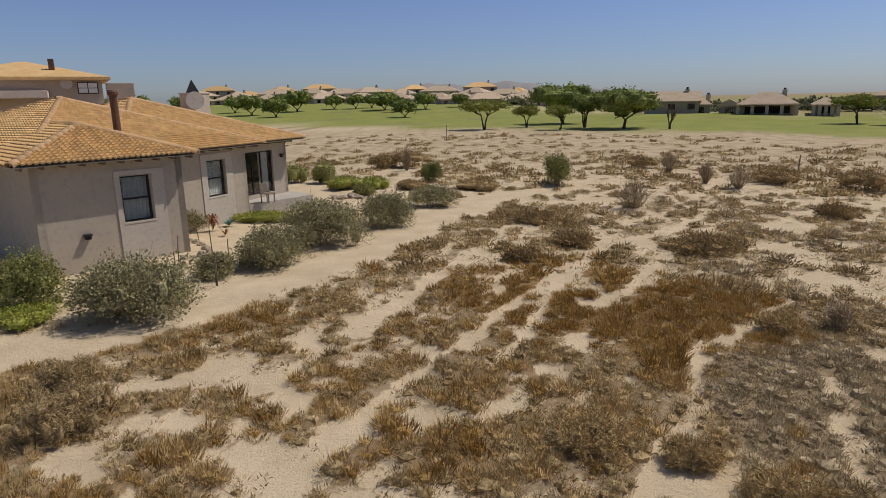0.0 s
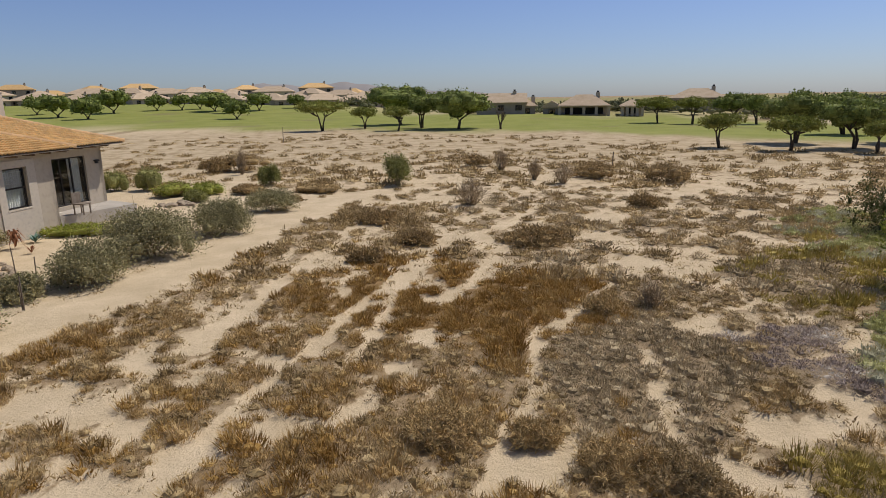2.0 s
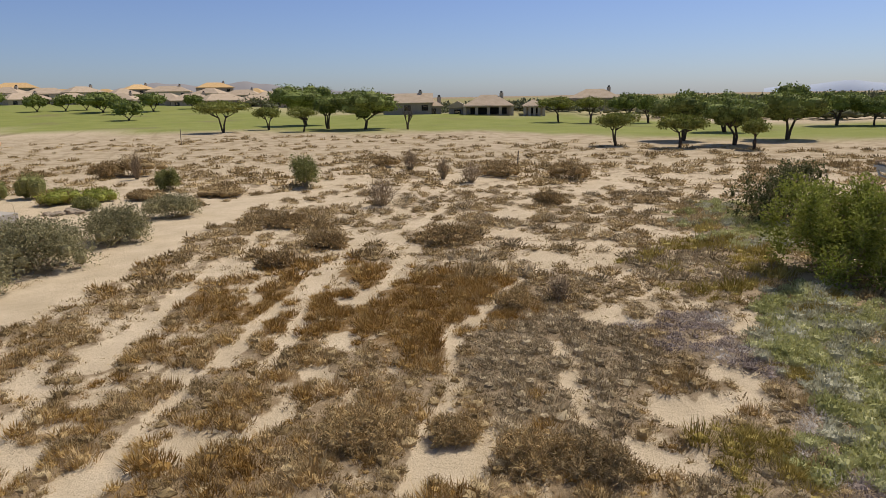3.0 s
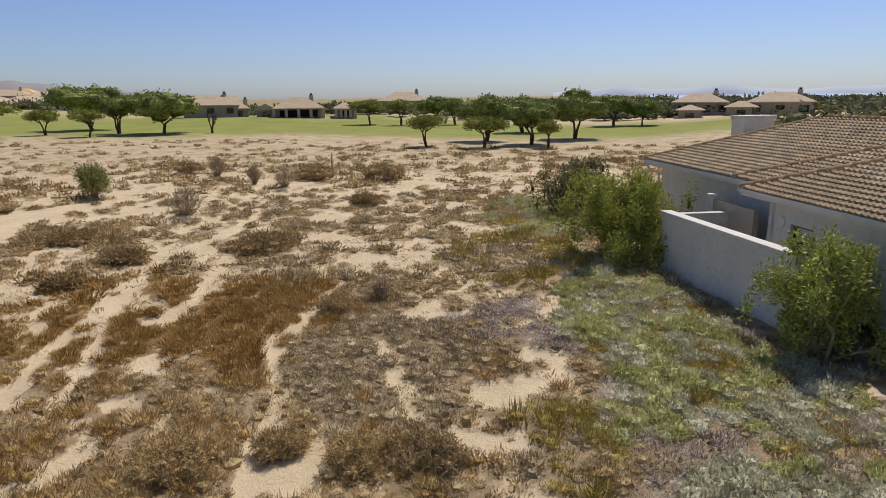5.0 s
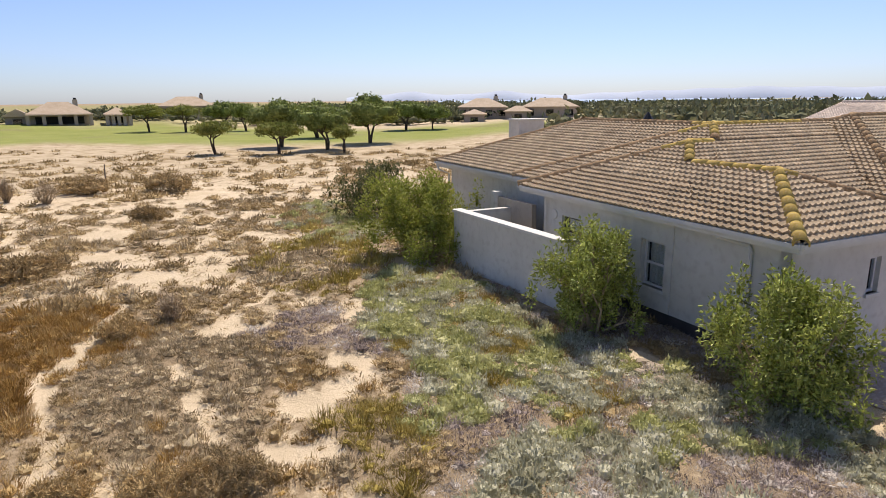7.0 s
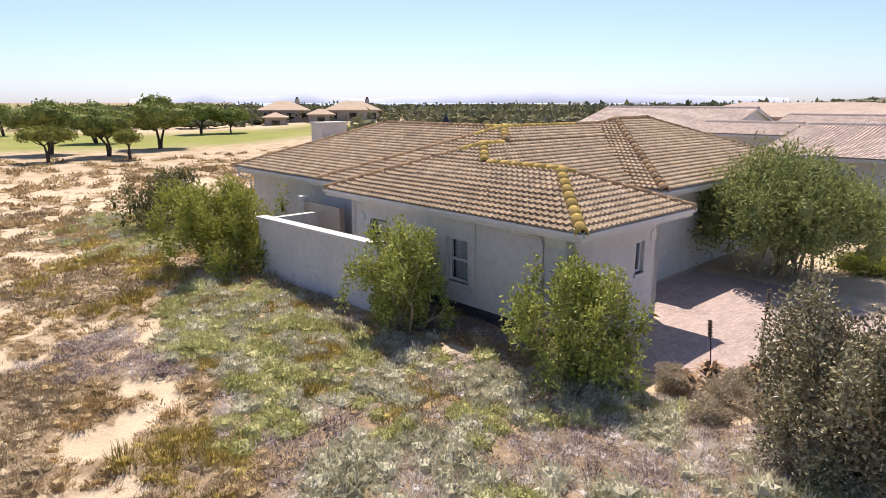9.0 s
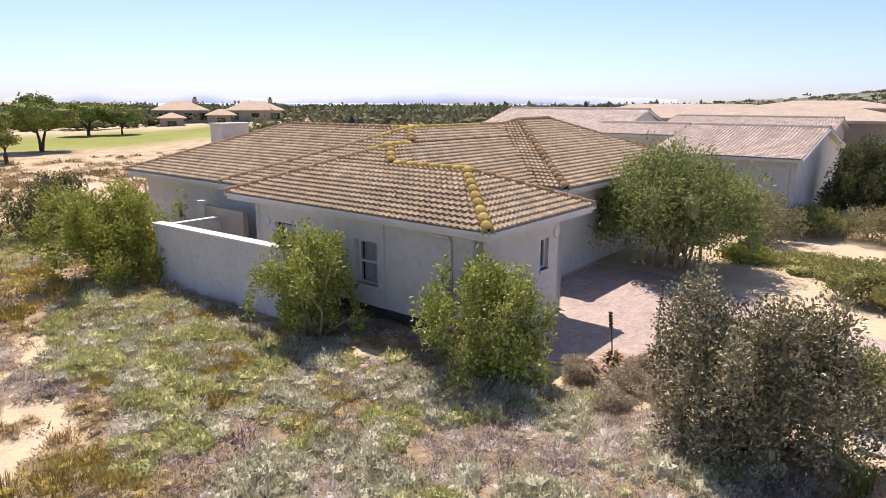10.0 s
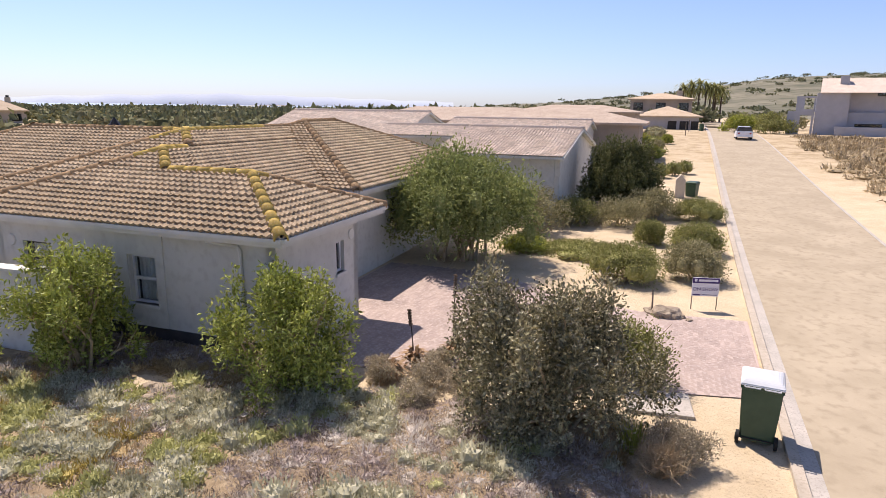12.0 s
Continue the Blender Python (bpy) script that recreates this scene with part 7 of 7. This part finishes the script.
# ---- white car on the road ----
CAR_W = surf("white car paint", (0.75, 0.75, 0.75), (0.8, 0.8, 0.8), 2, None, 40, 0.25, spec=0.5)
RED_L = surf("red tail lamp", (0.35, 0.02, 0.02), (0.4, 0.03, 0.03), 2, None, 40, 0.3)
CX, CY = 59.2, -43.2
car = thing("car", Matrix.Translation((CX, CY, gz(CX, CY))) @ Matrix.Rotation(math.atan2(ROAD_DIR.y, ROAD_DIR.x), 4, "Z") @ Matrix.Diagonal((0.9, 0.92, 0.86, 1)), "white hatchback standing on the road", "car")
bm = bmesh.new()
secs = [(-2.0, 0.45, 0.85, 0.78), (-1.95, 0.3, 0.98, 0.84), (-1.2, 0.25, 0.98, 0.86), (0.9, 0.25, 0.95, 0.86), (1.8, 0.3, 0.8, 0.82), (2.0, 0.4, 0.65, 0.72)]
rings = [[bm.verts.new(p) for p in ((x, -w, z0), (x, w, z0), (x, w, (z0 + z1) / 2), (x, w * 0.93, z1), (x, -w * 0.93, z1), (x, -w, (z0 + z1) / 2))] for x, z0, z1, w in secs]
for r, s in zip(rings, rings[1:]):
    for k in range(6):
        bm.faces.new((r[k], r[(k + 1) % 6], s[(k + 1) % 6], s[k]))
bm.faces.new(rings[0][::-1])
bm.faces.new(rings[-1])
bmesh.ops.recalc_face_normals(bm, faces=bm.faces)
part("body", bm, CAR_W, car, smooth=False)
bm = bmesh.new()
rings = [[bm.verts.new(p) for p in ((x0, -w0, 0.95), (x1, -w0, 0.95), (x1, w0, 0.95), (x0, w0, 0.95))] for x0, x1, w0 in ((-1.85, 0.95, 0.78),)]
tp = [bm.verts.new(p) for p in ((-1.45, -0.62, 1.45), (0.2, -0.62, 1.45), (0.2, 0.62, 1.45), (-1.45, 0.62, 1.45))]
for k in range(4):
    bm.faces.new((rings[0][k], rings[0][(k + 1) % 4], tp[(k + 1) % 4], tp[k]))
bm.faces.new(tp)
part("cabin_glass", bm, BLACK, car)
part("roof", boxes((-1.5, -0.64, 1.44, 0.22, 0.64, 1.49), bevel=0.02), CAR_W, car)
for y in (-0.66, 0.5):
    part("tail_lamp", boxes((-2.01, y, 0.65, -1.9, y + 0.16, 0.82)), RED_L, car)
part("plate_bar", boxes((-2.02, -0.24, 0.55, -2.0, 0.24, 0.65)), SIGN_W, car)
part("bumper", boxes((-2.06, -0.8, 0.32, -1.9, 0.8, 0.5), bevel=0.02), CAR_W, car)
for x in (-1.3, 1.25):
    for y in (-0.8, 0.68):
        bm = bmesh.new()
        bmesh.ops.create_cone(bm, cap_ends=True, segments=20, radius1=0.3, radius2=0.3, depth=0.18, matrix=Matrix.Translation((x, y + 0.06, 0.3)) @ Matrix.Rotation(radians(90), 4, "X"))
        part("wheel", bm, RUBBER, car)
tagged(part("road_bollard", boxes((-0.2, -0.2, -0.2, 0.2, 0.2, 0.9), bevel=0.05), GREENP, None), "dark green utility box at the road's end", "box").matrix_basis = Matrix.Translation((74, -48.0, gz(74, -48)))

rg = np.random.default_rng(91)
V = []
for k in range(90):
    a = rg.random() * 6.283
    b = np.array([math.cos(a), math.sin(a), 0]) * 0.18 * rg.random()
    e = b + np.array([math.cos(a) * 0.25 * rg.random(), math.sin(a) * 0.25 * rg.random(), 0.35 + 0.25 * rg.random()])
    q = np.array([-math.sin(a), math.cos(a), 0]) * 0.014
    V += [b - q, b + q, e]
gt = thing("grass_clump", Matrix.Translation((8.15, -4.5, 0.0)), "fresh green upright grass clump by the bush", "grass")
part("foliage", mesh_np("foliage", V, np.arange(len(V)).reshape(-1, 3), LIME), LIME, gt)

# ---- palms ----
for k, (x, y, h) in enumerate(((128.2, -78.2, 6.9), (127.4, -79.6, 7.5), (126.6, -81.0, 7.8), (125.9, -82.2, 7.2), (124.9, -83.5, 7.0), (124.2, -84.8, 6.3), (127.0, -84.0, 6.8), (129.0, -80.5, 6.4), (128.0, -86.0, 6.0))):
    rg = np.random.default_rng(600 + k)
    pt = thing("palm", Matrix.Translation((x, y, gz(x, y))), "tall palm tree beyond the houses", "tree", "palms")
    bm = bmesh.new()
    tube(bm, [(0, 0, -0.2), (0.1, 0.05, h * 0.5), (0.15, 0, h)], [0.22, 0.18, 0.15], 8)
    part("trunk", bm, BARK, pt)
    V, F = [], []
    for j in range(40):
        a = 2.4 * j
        el = 1.2 - 1.7 * (j / 40)
        d = np.array([math.cos(a), math.sin(a), 0])
        s = np.array([-math.sin(a), math.cos(a), 0])
        prev = np.array([0.15, 0, h])
        for q in range(4):
            nxt = prev + (d * math.cos(el - 0.45 * q) + np.array([0, 0, math.sin(el - 0.45 * q)])) * 0.75
            b = len(V)
            wdt = 0.24 * (1 - q / 4.5)
            V += [prev - s * wdt, prev + s * wdt, nxt + s * wdt * 0.7, nxt - s * wdt * 0.7]
            F.append((b, b + 1, b + 2, b + 3))
            prev = nxt
    part("crown", mesh_np("crown", V, F, OLIVE), OLIVE, pt)

# ---- brick paving of the drive ----
DRIVE = [(13.1, -10.08), (9.3, -7.68), (9.75, -6.4), (10.7, -4.6), (11.5, -2.6), (11.85, -1.0), (12.3, 0.5), (15.3, -1.05), (17.6, 2.9), (19.8, 1.6), (18.25, -1.0), (20.4, -2.35), (20.6, -3.6), (18.9, -5.2), (16.6, -6.0), (15.0, -7.1), (14.2, -7.9)]
ps = []
pv = thing("drive", Matrix.Translation((12, -4, 0)), "dusty pink brick-paved driveway", "driveway", kind="structure")
bed = bmesh.new()
bed.faces.new([bed.verts.new((x - 12, y + 4, 0.0095)) for x, y in DRIVE])
bmesh.ops.recalc_face_normals(bed, faces=bed.faces)
part("bedding", bed, surf("sandy paver joints", (0.46, 0.37, 0.32), (0.52, 0.42, 0.37), 3), pv)
gx, gy = np.meshgrid(np.arange(-9, 9, 0.206), np.arange(-7, 7, 0.106))
gx = gx + 0.103 * (np.arange(gx.shape[0]) % 2)[:, None]
ca, sa = math.cos(radians(-31)), math.sin(radians(-31))
wx, wy = 14 + ca * gx - sa * gy, -5 + sa * gx + ca * gy
keep = inside(wx, wy, DRIVE) > 0.06
wx, wy = wx[keep], wy[keep]
order = np.argsort(wx - 0.4 * wy)
PB = np.array([(-0.102, -0.052, -0.03), (0.102, -0.052, -0.03), (0.102, 0.052, -0.03), (-0.102, 0.052, -0.03), (-0.1018, -0.0518, 0.012), (0.1018, -0.0518, 0.012), (0.1018, 0.0518, 0.012), (-0.1018, 0.0518, 0.012)])
PF = np.array([(4, 5, 6, 7), (0, 1, 5, 4), (1, 2, 6, 5), (2, 3, 7, 6), (3, 0, 4, 7)])
brick = mesh_np("brick", PB, PF, PAVER)
turn = Matrix.Rotation(radians(-31), 4, "Z")
for k in order[:300]:
    b = part("brick", brick, PAVER, pv)
    b.matrix_basis = Matrix.Translation((wx[k] - 12, wy[k] + 4, 0.0008 * math.sin(k * 7.1))) @ turn
RB_ = np.stack([ca * PB[:, 0] - sa * PB[:, 1], sa * PB[:, 0] + ca * PB[:, 1], PB[:, 2]], 1)
rest = order[300:]
VV = (RB_[None] + np.stack([wx[rest] - 12, wy[rest] + 4, 0.0008 * np.sin(rest * 7.1)], 1)[:, None]).reshape(-1, 3)
FFF = (PF[None] + 8 * np.arange(len(rest))[:, None, None]).reshape(-1, 4)
tagged(part("brick_field", mesh_np("brick_field", VV, FFF, PAVER_S), PAVER_S, pv), kind="stuff")
